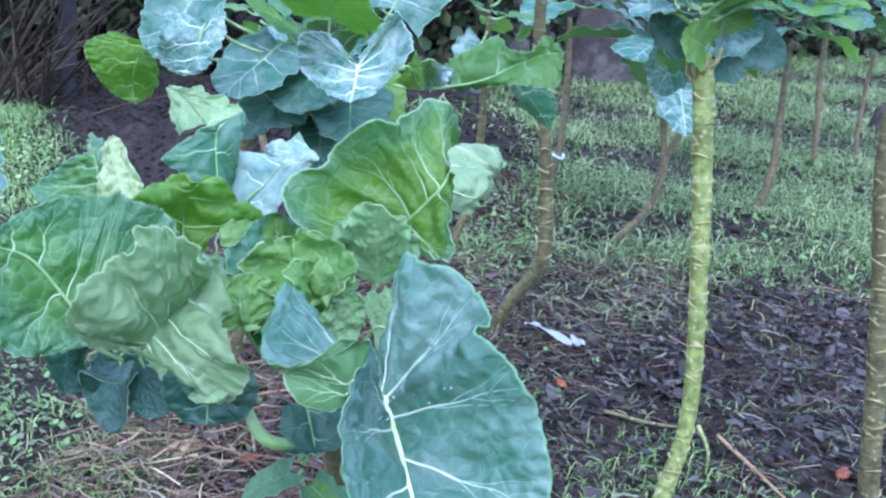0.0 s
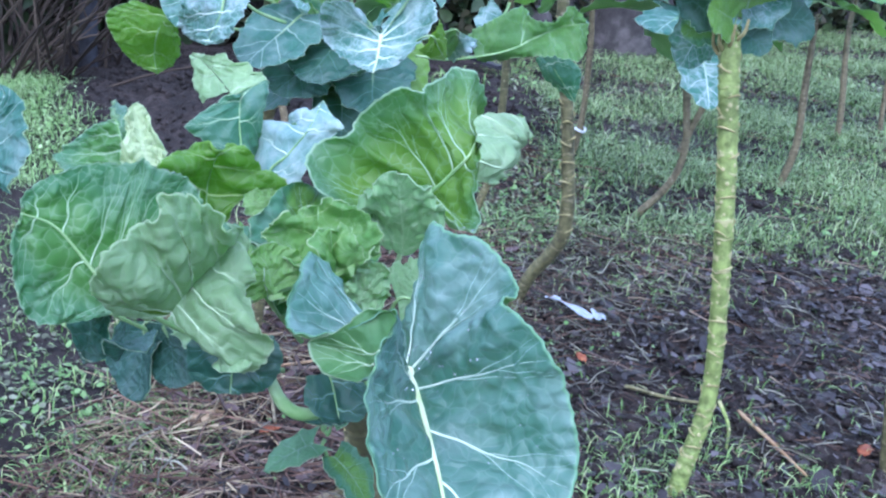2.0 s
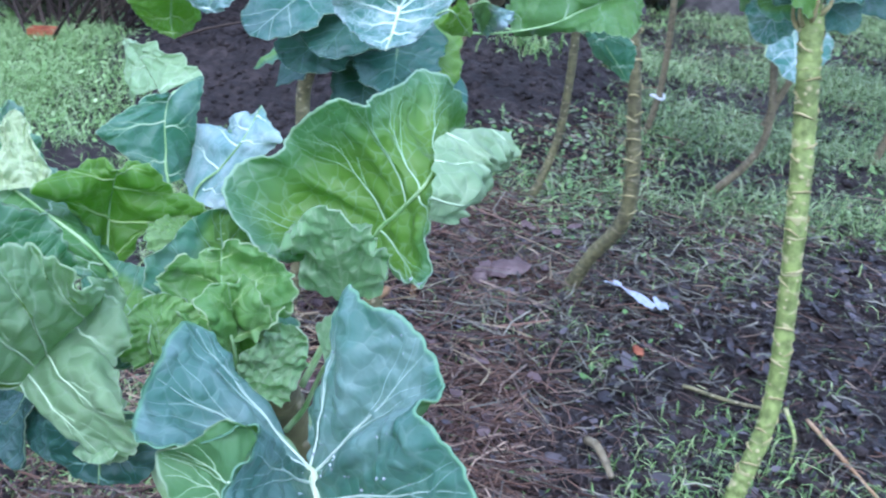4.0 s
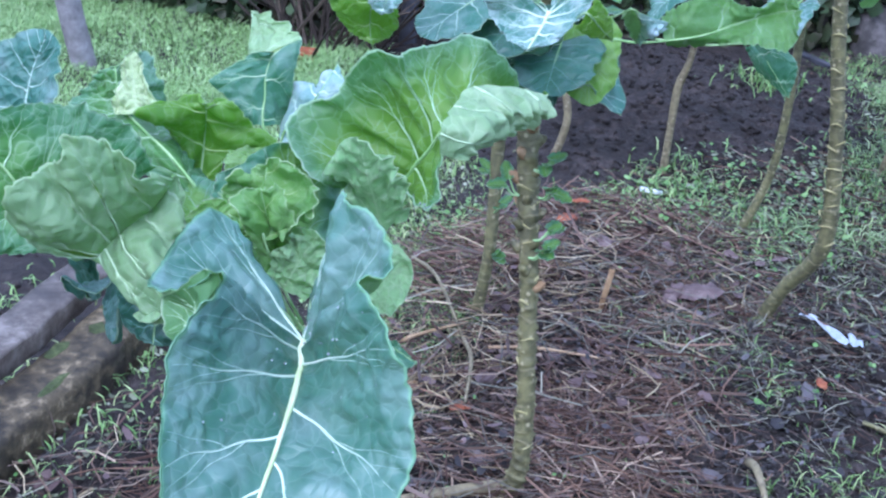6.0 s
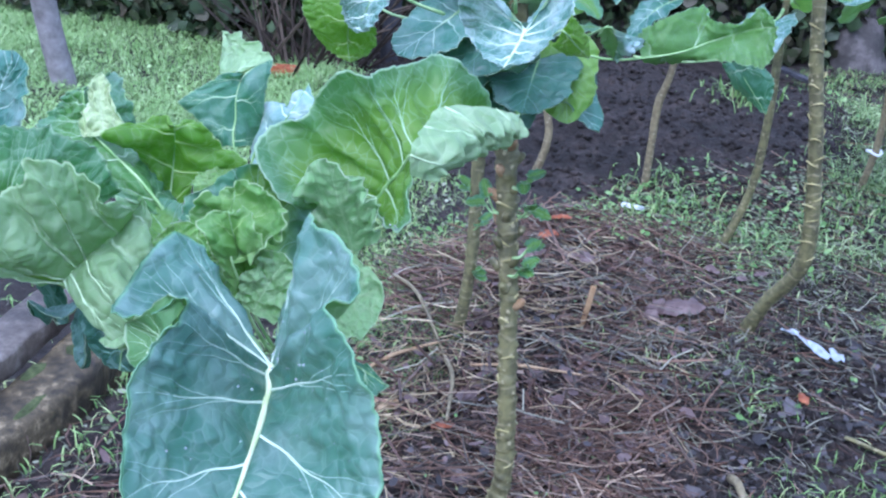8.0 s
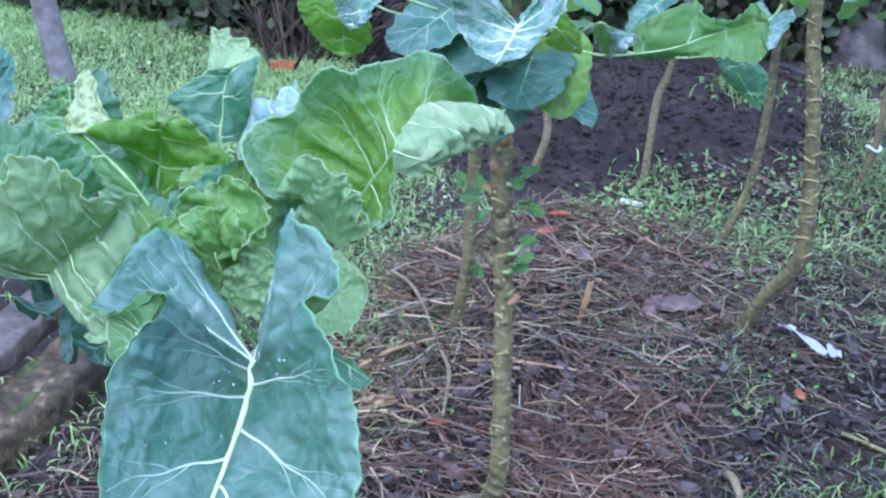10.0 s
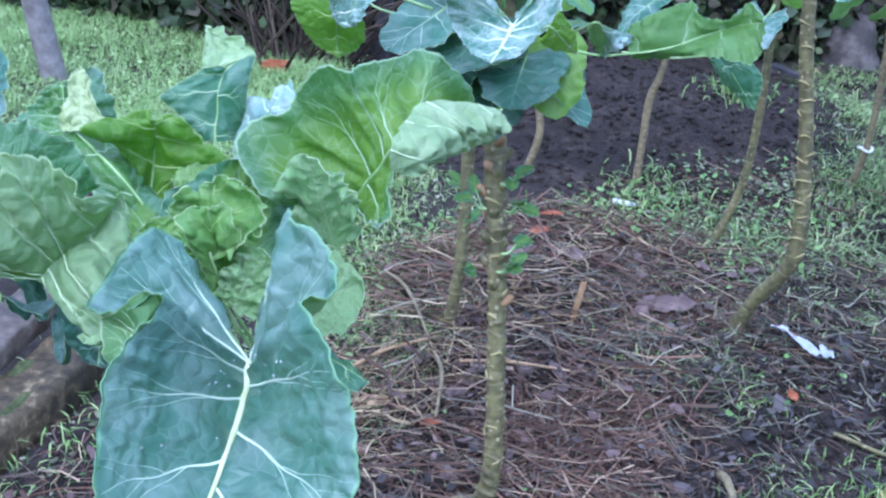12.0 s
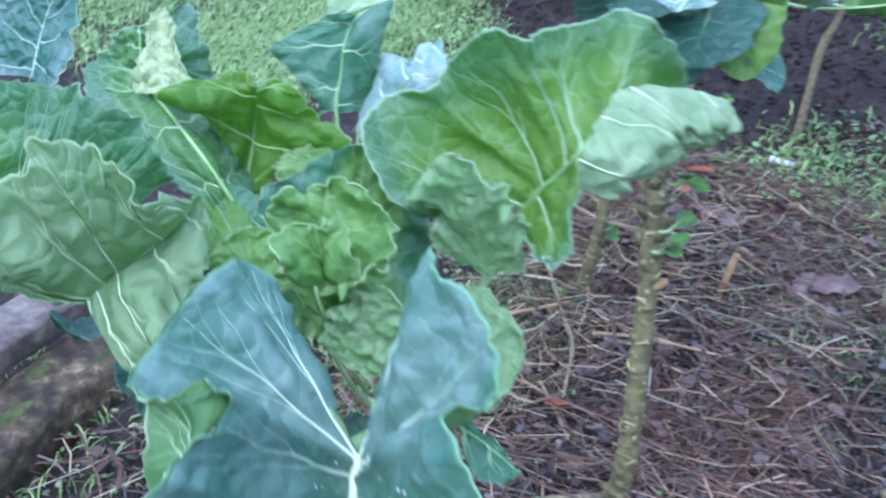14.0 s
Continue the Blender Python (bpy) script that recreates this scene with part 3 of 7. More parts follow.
def loft_half(rib, rows, tip, sign, q, sd):
    """One half of a blade, drawn out from the midrib to its margin: points, vein distance, reach and normals."""
    nk, nr = q.get("nk", 110), q.get("nr", 40)
    rows = [tuple(r) for r in rows] + [(1.0, *tip)]
    c = spline(rows, nk)
    k = np.linspace(0, len(rows) - 1, nk)[:, None]
    ribs = spline(rib, 201)
    at = np.clip(c[:, 0], 0, 1) * 200
    R = np.stack([np.interp(at, np.arange(201), ribs[:, i]) for i in range(3)], 1)
    M = c[:, 1:]
    r = np.linspace(0, 1, nr)[None, :]
    view = np.array([0.2, -0.75, 0.62])
    chord = M - R
    ln = np.linalg.norm(chord, axis=1)[:, None]
    base = R[:, None] + chord[:, None] * r[..., None]
    swell = q.get("swell", 0.06) * np.minimum(ln, 0.12)
    bow = 4 * r * (1 - r) * swell

    def normals(P):
        n = np.cross(np.gradient(P, axis=1), np.gradient(P, axis=0)) * sign
        n /= np.maximum(np.linalg.norm(n, axis=-1, keepdims=True), 1e-9)
        return n

    n = normals(base)
    if (n * view).sum() < 0:
        n = -n
        flip = True
    else:
        flip = False
    P = base + n * bow[..., None]
    # side veins run out to the margin at the named rows and fork on the way; each keeps its own breadth
    names = q.get("veins_left" if sign > 0 else "veins_right")
    if names is None:
        names = np.arange(0.6 + 0.4 * math.sin(sd), len(rows) - 1.2, q.get("pitch", 1.6))
    lines = []
    for v, kv in enumerate(names):
        bend = 0.35 * math.sin(v * 2.3 + sd)
        rr = np.linspace(0.0, 1.0, 40)
        path = kv + bend * rr * (1 - rr) + 0.05 * np.sin(14 * rr + v + sd)
        lines.append((path, rr, 0.0021 * (1 - rr) + 0.0004, 1 - 0.75 * rr))
        for at_r, turn in ((0.28, 0.75), (0.45, -0.7), (0.62, 0.55), (0.75, -0.45)):
            g = np.linspace(at_r, 1.0, 24)
            out = np.interp(at_r, rr, path) + turn * q.get("fork", 1.0) * (g - at_r) / (1 - at_r) * (1.25 - 0.25 * g)
            lines.append((out + 0.04 * np.sin(19 * g + 3 * v), g, 0.0011 * (1 - g) + 0.00035, (1 - 0.8 * g) * 0.7))
    kmax = len(rows) - 1
    main = r * ln
    for path, rr, wd, st in lines:
        fi = np.clip(path / kmax * (nk - 1), 0, nk - 1.001)
        fj = np.clip(rr * (nr - 1), 0, nr - 1.001)
        i0, j0 = fi.astype(int), fj.astype(int)
        a1, b1 = (fi - i0)[:, None], (fj - j0)[:, None]
        L3 = (P[i0, j0] * (1 - a1) + P[i0 + 1, j0] * a1) * (1 - b1) + (P[i0, j0 + 1] * (1 - a1) + P[i0 + 1, j0 + 1] * a1) * b1
        L3 = L3[::4] if len(L3) > 12 else L3
        A, B = L3[:-1], L3[1:] - L3[:-1]
        rel = P[:, :, None] - A
        f = np.clip((rel * B).sum(-1) / np.maximum((B * B).sum(-1), 1e-12), 0, 1)
        dist = np.linalg.norm(rel - B * f[..., None], axis=-1)
        main = np.minimum(main, dist.min(-1) + (0.0 if rr[0] == 0 else 0.0025))
    ph = k
    edge = np.clip((1 - r) * 7, 0, 1)
    lump = q.get("puff", 0.004) * (1 - np.exp(-(main / q.get("quilt", 0.0075)) ** 1.6)) * (0.55 + 0.45 * np.sin(2.3 * ph + 9 * r + sd)) * edge
    crum = np.array([[1.0 - 2.4 * abs(noise.noise(Vector(p) * 52.0)) + 0.5 * noise.noise(Vector(p) * 105.0) + 1.2 * noise.noise(Vector(p) * 21.0) for p in row] for row in P])
    P = P + n * (lump + q.get("crumple", 0.0018) * crum * np.clip(0.3 + r, 0, 1))[..., None]
    arc = np.concatenate([[0], np.cumsum(np.linalg.norm(np.diff(M, axis=0), axis=1))])[:, None]
    rf = q.get("ruffle", 0.003)
    frill = rf * (np.sin(arc * 190 + sd) + 0.7 * np.sin(arc * 410 + 2 * sd) + 0.5 * np.sin(arc * 83 + 3 * sd)) * r ** 5
    tooth = 0.35 * rf * (np.sin(arc * 520 + sd) + np.sin(arc * 830)) * r ** 12
    P = P + n * frill[..., None] + (chord / np.maximum(ln, 1e-6))[:, None] * tooth[..., None]
    strands = []
    for path, rr, wd, st in lines:
        fi = np.clip(path / kmax * (nk - 1), 0, nk - 1.001)
        fj = np.clip(rr * 0.985 * (nr - 1), 0, nr - 1.001)
        i0, j0 = fi.astype(int), fj.astype(int)
        a1, b1 = (fi - i0)[:, None], (fj - j0)[:, None]
        line = (P[i0, j0] * (1 - a1) + P[i0 + 1, j0] * a1) * (1 - b1) + (P[i0, j0 + 1] * (1 - a1) + P[i0 + 1, j0 + 1] * a1) * b1
        strands.append((line, wd, st))
    return P, strands, np.broadcast_to(r, P.shape[:2]), flip


def loft_leaf(parent, q, front_skin, back_skin, label="", seed=1.0, rib=0.003, rib_skin=None, stem=None, vein_skin=None):
    """A leaf drawn out from its midrib to the margins on both sides: two skins, a rim and the rib."""
    org = np.array(parent.location)
    tip = q["rib"][-1]
    V, F, S, UV, SP, veins = [], [], [], [], [], []
    for side, sign in (("left", 1.0), ("right", -1.0)):
        if not q.get(side):
            continue
        P, strands, r, flip = loft_half(q["rib"], q[side], tip, sign, q, seed + 2.0 * sign)
        nk, nr = r.shape
        veins += strands
        n = np.cross(np.gradient(P, axis=1), np.gradient(P, axis=0)) * sign * (-1 if flip else 1)
        n /= np.maximum(np.linalg.norm(n, axis=-1, keepdims=True), 1e-9)
        off, m = len(V), nk * nr
        V += list(P.reshape(-1, 3) - org) + list((P - n * 0.001).reshape(-1, 3) - org)
        i, j = np.meshgrid(np.arange(nk - 1), np.arange(nr - 1), indexing="ij")
        a = (i * nr + j).ravel() + off
        one = np.stack([a, a + 1, a + nr + 1, a + nr], 1)
        if (sign < 0) != flip:
            one = one[:, ::-1]
        F += [tuple(f) for f in one] + [tuple(f) for f in one[:, ::-1] + m]
        rim = np.arange(nk - 1) * nr + nr - 1 + off
        F += [tuple(f) for f in np.stack([rim, rim + nr, rim + nr + m, rim + m], 1)]
        S += [0] * len(one) + [1] * len(one) + [0] * (nk - 1)
        flat = np.stack([r, r], -1).reshape(-1, 2)
        UV += [flat, flat]
        SP += [np.stack([r, r], -1).reshape(-1, 2)] * 2
    ob = mesh_object("leaf", V, F, [front_skin, back_skin], parent, label, S, np.concatenate(UV), uv2=np.concatenate(SP))
    W, G, C = [], [], []
    for line, wd, st in veins:
        if np.linalg.norm(line[-1] - line[0]) < 0.012:
            continue
        v, f, _ = tube(line[::2] - org, list(wd[::2] * q.get("stout", 0.38)), 5, 26)
        G += [tuple(np.array(g) + len(W)) for g in f]
        W += list(v)
        C += [(0, s) for s in np.repeat(np.interp(np.linspace(0, 1, 26), np.linspace(0, 1, len(st)), st), 5)]
    if W:
        mesh_object("vein_network", W, G, vein_skin or VEIN, ob, uv=np.array(C))
    if rib:
        line = [np.array(p) - org + np.array([0.2, -0.75, 0.62]) * q.get("proud", 0.0006) for p in q["rib"]]
        radii = list(np.linspace(rib, rib * 0.3, len(line)))
        if stem is not None:
            s = np.array(stem) - org
            line = [s, (s + line[0]) / 2 + np.array([0, 0, -0.006])] + line
            radii = [rib * 1.4, rib * 1.2] + radii
        v, f, _ = tube(line, radii, 8, 30)
        mesh_object("midrib", v, f, rib_skin or RIB, ob, "pale green midrib and leaf stem")
    return ob

# ---- ground ----
def inside(x, y, poly):
    """Whether places lie within a plan polygon."""
    c = np.zeros(np.shape(x), bool)
    for (x1, y1), (x2, y2) in zip(poly, poly[1:] + poly[:1]):
        if y1 == y2:
            continue
        c ^= ((y1 > y) != (y2 > y)) & (x < (x2 - x1) * (y - y1) / (y2 - y1) + x1)
    return c


def wave_noise(x, y, scale, seed):
    rng = np.random.RandomState(seed)
    out = np.zeros(np.shape(x))
    for k in range(7):
        a, ph, s = rng.rand() * 6.283, rng.rand() * 6.283, scale * (0.6 + 1.4 * rng.rand())
        out = out + np.sin((np.cos(a) * x + np.sin(a) * y) * s + ph)
    return out / 7


def mound(x, y):
    """Dug-over heap of dark earth, and the furrow edge in front of it."""
    h = 0.16 * np.exp(-(((x + 0.75) / 0.85) ** 4) - (((y - 5.55) / 0.85) ** 4))
    h = h + 0.10 * np.exp(-(((x + 1.75) / 0.6) ** 2) - (((y - 5.0) / 0.6) ** 2))
    h = h + 0.11 * np.exp(-(((x + 0.80 + 0.228 * (y - 1.05)) / 0.13) ** 2)) / (1 + np.exp((np.abs(y - 1.5) - 0.9) * 9))
    return h


def ground_height(x, y):
    calm = np.exp(-((np.maximum(np.abs(x) - 6, 0) + np.maximum(y - 12, 0)) / 6) ** 2)
    h = 0.022 * wave_noise(x, y, 3.2, 1) + 0.016 * wave_noise(x, y, 9.0, 2) + 0.010 * wave_noise(x, y, 24.0, 3)
    rough = np.clip(mound(x, y) * 12, 0, 1) * (y > 3) + 0.5 * inside(x, y, [(-0.1, 2.0), (2.2, 2.0), (2.2, 4.2), (0.0, 4.1)])
    h = h + rough * (0.026 * wave_noise(x, y, 33.0, 4) + 0.020 * wave_noise(x, y, 62.0, 5) + 0.012 * wave_noise(x, y, 95.0, 6))
    return h * calm + mound(x, y) - 0.01


far = [7.5, 9, 12, 18, 30, 60, 120, 260]
gx = np.array([-f for f in far[::-1]] + list(np.arange(-6.5, -2.4, 0.045)) + list(np.arange(-2.4, 2.4, 0.028)) + list(np.arange(2.4, 6.5, 0.045)) + far)
gy = np.array([-260, -120, -60, -30, -15, -8, -4, -2, -1, -0.4] + list(np.arange(0, 1.4, 0.045)) + list(np.arange(1.4, 7.0, 0.028)) + list(np.arange(7.0, 12, 0.045)) + [12.5, 14, 17, 22, 32, 60, 120, 260])
GX, GY = np.meshgrid(gx, gy, indexing="ij")
GZ = ground_height(GX, GY)
ni, nj = GX.shape
ii, jj = np.meshgrid(np.arange(ni - 1), np.arange(nj - 1), indexing="ij")
aa = (ii * nj + jj).ravel()
ground = mesh_object("ground", np.stack([GX, GY, GZ], -1).reshape(-1, 3), np.stack([aa, aa + nj, aa + nj + 1, aa + 1], 1), SOIL)
tagged(ground, "dark wet garden soil with clods and moss", "ground", kind="structure")


# ---- loose cover: straw, rotting leaves, grass, clods ----
def scatter(seed, n, poly, density=None):
    rng = np.random.RandomState(seed)
    p = np.array(poly)
    lo, hi = p.min(0), p.max(0)
    out = np.zeros((0, 2))
    while len(out) < n:
        q = lo + rng.rand(4 * n, 2) * (hi - lo)
        keep = inside(q[:, 0], q[:, 1], poly)
        if density is not None:
            keep &= rng.rand(len(q)) < density(q[:, 0], q[:, 1])
        out = np.vstack([out, q[keep]])
    return out[:n] + rng.randn(n, 2) * 0.07, rng


def patchy(scale, seed, floor=0.1):
    return lambda x, y: np.clip(floor + (wave_noise(x, y, scale, seed) + 0.12) * 3.2, floor, 1)


def stuff(name, verts, faces, mat, label, category, smooth_faces=False):
    ob = mesh_object(name, verts, faces, mat, smooth_faces=smooth_faces)
    return tagged(ob, label, category, kind="stuff")


def blades(name, seed, n, poly, size, width, label, mat, density=None, lean=0.9):
    """Bent grass blades, each of two quads and a tip."""
    q, rng = scatter(seed, n, poly, density)
    z = ground_height(q[:, 0], q[:, 1])
    ang, ln = rng.rand(n) * 6.283, size * (0.45 + 0.9 * rng.rand(n) ** 1.5)
    bend = lean * (0.3 + rng.rand(n))
    d = np.stack([np.cos(ang), np.sin(ang), 0 * ang], 1)
    s = np.stack([-np.sin(ang), np.cos(ang), 0 * ang], 1) * (width * (0.6 + 0.8 * rng.rand(n)))[:, None]
    base = np.stack([q[:, 0], q[:, 1], z - 0.004], 1)
    up = np.array([0, 0, 1.0])
    m1 = base + d * (ln * bend * 0.25)[:, None] + up * (ln * 0.5)[:, None]
    m2 = base + d * (ln * bend * 0.75)[:, None] + up * (ln * (0.85 - 0.25 * bend))[:, None]
    tip = base + d * (ln * bend * 1.25)[:, None] + up * (ln * (1.0 - 0.55 * bend))[:, None]
    V = np.stack([base - s, base + s, m1 + s, m1 - s, m2 + 0.7 * s, m2 - 0.7 * s, tip], 1).reshape(-1, 3)
    k = np.arange(n) * 7
    F = [tuple(f) for f in np.stack([k, k + 1, k + 2, k + 3], 1)] + [tuple(f) for f in np.stack([k + 3, k + 2, k + 4, k + 5], 1)] + [tuple(f) for f in np.stack([k + 5, k + 4, k + 6], 1)]
    return stuff(name, V, F, mat, label, "grass")


def sticks(name, seed, n, poly, length, radius, label, mat, density=None, lift=0.05, category="straw", tilt=0.25):
    """Bent three-sided stems lying in a loose layer."""
    q, rng = scatter(seed, n, poly, density)
    z = ground_height(q[:, 0], q[:, 1]) + lift * rng.rand(n) ** 2
    ang, ln = rng.rand(n) * 6.283, length * (0.3 + rng.rand(n) ** 2)
    rad = radius * (0.5 + rng.rand(n) ** 2)
    el = (rng.rand(n) - 0.4) * tilt
    d = np.stack([np.cos(ang), np.sin(ang), el], 1)
    s = np.stack([-np.sin(ang), np.cos(ang), 0 * ang], 1)
    up = np.array([0, 0, 1.0])
    c0 = np.stack([q[:, 0], q[:, 1], z], 1)
    bow = (rng.rand(n) - 0.5) * 0.35 * ln
    V = []
    for e in (-0.5, 0.0, 0.5):
        c = c0 + d * (ln * e)[:, None] + s * (bow * (0.25 - e * e) * 4)[:, None]
        for a in (0, 2.09, 4.19):
            V.append(c + (s * np.cos(a) + up * np.sin(a)) * rad[:, None])
    V = np.stack(V, 1).reshape(-1, 3)
    k = np.arange(n) * 9
    F = []
    for r in (0, 3):
        for a in range(3):
            b = (a + 1) % 3
            F += [tuple(f) for f in np.stack([k + r + a, k + r + b, k + r + 3 + b, k + r + 3 + a], 1)]
    return stuff(name, V, F, mat, label, category)


def flakes(name, seed, n, poly, size, label, mat, density=None, lift=0.03, category="leaf litter", rise=0.0):
    """Small curled leaf scraps: a folded diamond of four triangles with lifted corners."""
    q, rng = scatter(seed, n, poly, density)
    z = ground_height(q[:, 0], q[:, 1]) + lift * rng.rand(n) ** 2 + rise * rng.rand(n)
    ang, ln = rng.rand(n) * 6.283, size * (0.4 + rng.rand(n))
    d = np.stack([np.cos(ang), np.sin(ang), (rng.rand(n) - 0.5) * 1.0], 1) * ln[:, None]
    s = np.stack([-np.sin(ang), np.cos(ang), (rng.rand(n) - 0.5) * 1.0], 1) * (ln * (0.4 + 0.4 * rng.rand(n)))[:, None]
    c = np.stack([q[:, 0], q[:, 1], z + 0.006], 1)
    up = np.array([0, 0, 1.0])
    h = lambda: (up * ((rng.rand(n) - 0.3) * 0.35)[:, None]) * ln[:, None]
    V = np.stack([c, c + d + h(), c + 0.55 * d + 0.8 * s + h(), c - 0.45 * d + s * 0.85 + h(), c - 0.9 * d + h(), c - 0.5 * d - 0.8 * s + h(), c + 0.5 * d - 0.9 * s + h()], 1).reshape(-1, 3)
    k = np.arange(n) * 7
    F = []
    for a in range(6):
        F += [tuple(f) for f in np.stack([k, k + 1 + a, k + 1 + (a + 1) % 6], 1)]
    return stuff(name, V, F, mat, label, category, smooth_faces=True)


def clods(name, seed, n, poly, size, label, mat, density=None):
    """Crumbs of earth: uneven octahedral lumps, once divided."""
    q, rng = scatter(seed, n, poly, density)
    z = ground_height(q[:, 0], q[:, 1])
    bm = bmesh.new()
    bmesh.ops.create_icosphere(bm, subdivisions=1, radius=1)
    v0 = np.array([v.co[:] for v in bm.verts])
    f0 = np.array([[v.index for v in f.verts] for f in bm.faces])
    bm.free()
    r = size * (0.25 + rng.rand(n) ** 3 * 1.5)
    V = v0[None] * (0.65 + 0.7 * rng.rand(n, len(v0), 1)) * r[:, None, None]
    V[..., 2] *= 0.75
    V = V + np.stack([q[:, 0], q[:, 1], z + r * 0.25], 1)[:, None]
    F = (f0[None] + (np.arange(n) * len(v0))[:, None, None]).reshape(-1, 3)
    return stuff(name, V.reshape(-1, 3), F, mat, label, "earth", smooth_faces=True)


STRAW_AREA = [(-0.95, 1.5), (-0.15, 1.45), (0.15, 2.2), (0.02, 3.0), (0.1, 3.7), (-0.25, 4.05), (-0.75, 4.05), (-0.95, 3.3), (-0.7, 2.6)]
LITTER_AREA = [(-0.25, 1.8), (2.4, 1.7), (2.6, 4.4), (0.9, 4.3), (0.2, 3.75), (-0.05, 2.9)]
MOUND_AREA = [(-2.4, 4.3), (-1.2, 4.0), (-0.4, 4.6), (0.35, 5.2), (0.35, 6.4), (-1.0, 6.8), (-2.5, 6.2)]
GRASS_RIGHT = [(0.0, 3.9), (1.0, 4.2), (4.5, 4.5), (7.0, 9.0), (4.0, 12.0), (1.0, 9.5), (0.0, 7.8), (-0.4, 7.1), (-0.2, 6.2), (0.05, 5.3)]
GRASS_FAR = [(-0.1, 4.15), (1.0, 4.4), (4.5, 4.7), (7.0, 9.0), (4.0, 11.5), (1.2, 9.0), (0.3, 7.8), (-0.05, 6.6), (0.2, 5.3)]
GRASS_STRIP = [(-0.98, 1.0), (-0.5, 1.0), (-0.62, 1.6), (-0.6, 2.6), (-0.75, 3.6), (-1.25, 4.2), (-1.6, 3.6), (-1.2, 2.5)]
GRASS_LAWN = [(-5.5, 3.0), (-2.2, 3.2), (-1.65, 4.0), (-1.85, 4.5), (-2.5, 5.3), (-3.4, 5.9), (-5.5, 5.6)]
GRASS_WEEDY = [(-0.75, 3.95), (-0.1, 3.8), (0.25, 4.1), (0.4, 5.3), (0.0, 5.0), (-0.5, 4.6)]
GRASS_NEAR = [(0.2, 1.9), (1.3, 2.0), (1.0, 2.75), (0.45, 2.9)]

clods("mulch_crumbs", 34, 3500, STRAW_AREA, 0.014, "dark crumbs of earth under the straw", SOIL)
sticks("straw_mulch", 11, 8600, STRAW_AREA, 0.20, 0.0017, "reddish brown straw and twig mulch over soil", STRAW, patchy(6.0, 31, 0.16), lift=0.06, tilt=0.5)
sticks("pale_straw", 17, 1100, STRAW_AREA, 0.24, 0.0017, "pale grey-tan straws over the mulch", HAY, lift=0.085, tilt=0.35)
flakes("dark_leaves", 23, 900, STRAW_AREA, 0.012, "wet dark leaf scraps under the straw", LITTER, patchy(5.0, 33, 0.15), lift=0.05)
sticks("coarse_twigs", 12, 260, STRAW_AREA, 0.36, 0.0036, "longer dry stems lying across the mulch", STRAW, lift=0.09, tilt=0.4)
sticks("scattered_straw", 13, 2600, LITTER_AREA, 0.16, 0.0016, "thin wet straw strewn over rotting leaves", STRAW, lift=0.03)
GAP = [(-0.35, 3.1), (0.25, 2.9), (0.9, 4.4), (-0.2, 4.3), (-0.35, 3.7)]
MULCH_LEFT = [(-0.80, 2.1), (-0.45, 2.1), (-0.38, 3.4), (-0.85, 3.4)]
sticks("loose_hay", 19, 2600, GAP, 0.13, 0.0018, "grey-brown hay strewn between mulch and grass", HAY, lift=0.04, tilt=0.4)
sticks("loose_straw", 20, 700, GAP, 0.17, 0.0016, "brown straws strewn between mulch and grass", STRAW, lift=0.05, tilt=0.4)
flakes("thatch", 57, 900, GAP, 0.008, "moss and leaf scraps at the mulch edge", THATCH, lift=0.02, category="moss")
flakes("weeds", 58, 110, GAP, 0.010, "small green weeds at the mulch edge", WEED, patchy(5.0, 41, 0.1), lift=0.01, category="weeds", rise=0.03)
blades("grass", 50, 800, GAP, 0.05, 0.002, "thin grass at the mulch edge", GRASS, patchy(5.0, 42, 0.1))
clods("soil_crumbs", 35, 1500, GAP, 0.014, "crumbs of dark earth at the mulch edge", SOIL)
sticks("dry_straw", 24, 420, MULCH_LEFT, 0.22, 0.0021, "pale yellow straws lying beside the mulch", PALE_STRAW, lift=0.08, tilt=0.4)
sticks("dry_straw", 25, 380, STRAW_AREA, 0.16, 0.0017, "single pale straws lying on the mulch", PALE_STRAW, lift=0.085, tilt=0.4)
flakes("weeds", 59, 90, STRAW_AREA, 0.009, "tiny weed seedlings in the mulch", WEED, patchy(5.0, 43, 0.05), lift=0.05, category="weeds", rise=0.03)
sticks("weedy_straw", 16, 700, GRASS_WEEDY, 0.15, 0.0018, "thin straw among the weeds", STRAW, lift=0.03)
sticks("wet_hay", 15, 3600, LITTER_AREA, 0.13, 0.0017, "tangled wet hay and grass over dark mud", HAY, lift=0.035)
sticks("grass_straw", 14, 3000, GRASS_RIGHT, 0.16, 0.0024, "dry straw among short grass", STRAW, lift=0.03)
flakes("rotting_leaves", 21, 3800, LITTER_AREA, 0.012, "dark wet rotting leaves on soil", LITTER)
flakes("wet_leaves", 26, 900, LITTER_AREA, 0.030, "flat black wet leaves plastered on the mud", LITTER, patchy(4.0, 36, 0.2), lift=0.012)
sticks("litter_scraps", 18, 9000, LITTER_AREA, 0.045, 0.0016, "short dark scraps of stem and leaf rib in mud", LITTER, patchy(6.0, 35, 0.3), lift=0.02, tilt=0.7)
flakes("mulch_leaves", 22, 520, STRAW_AREA, 0.022, "brown leaf scraps among the straw mulch", MAUVE, lift=0.05)
clods("soil_crumbs", 31, 7000, MOUND_AREA, 0.0115, "crumbly dark earth on a dug heap", SOIL)
clods("litter_crumbs", 32, 7000, LITTER_AREA, 0.015, "lumps of wet dark earth among litter", SOIL)
clods("path_crumbs", 33, 2500, GRASS_RIGHT, 0.022, "dark earth lumps between grass tufts", SOIL, patchy(2.0, 8))
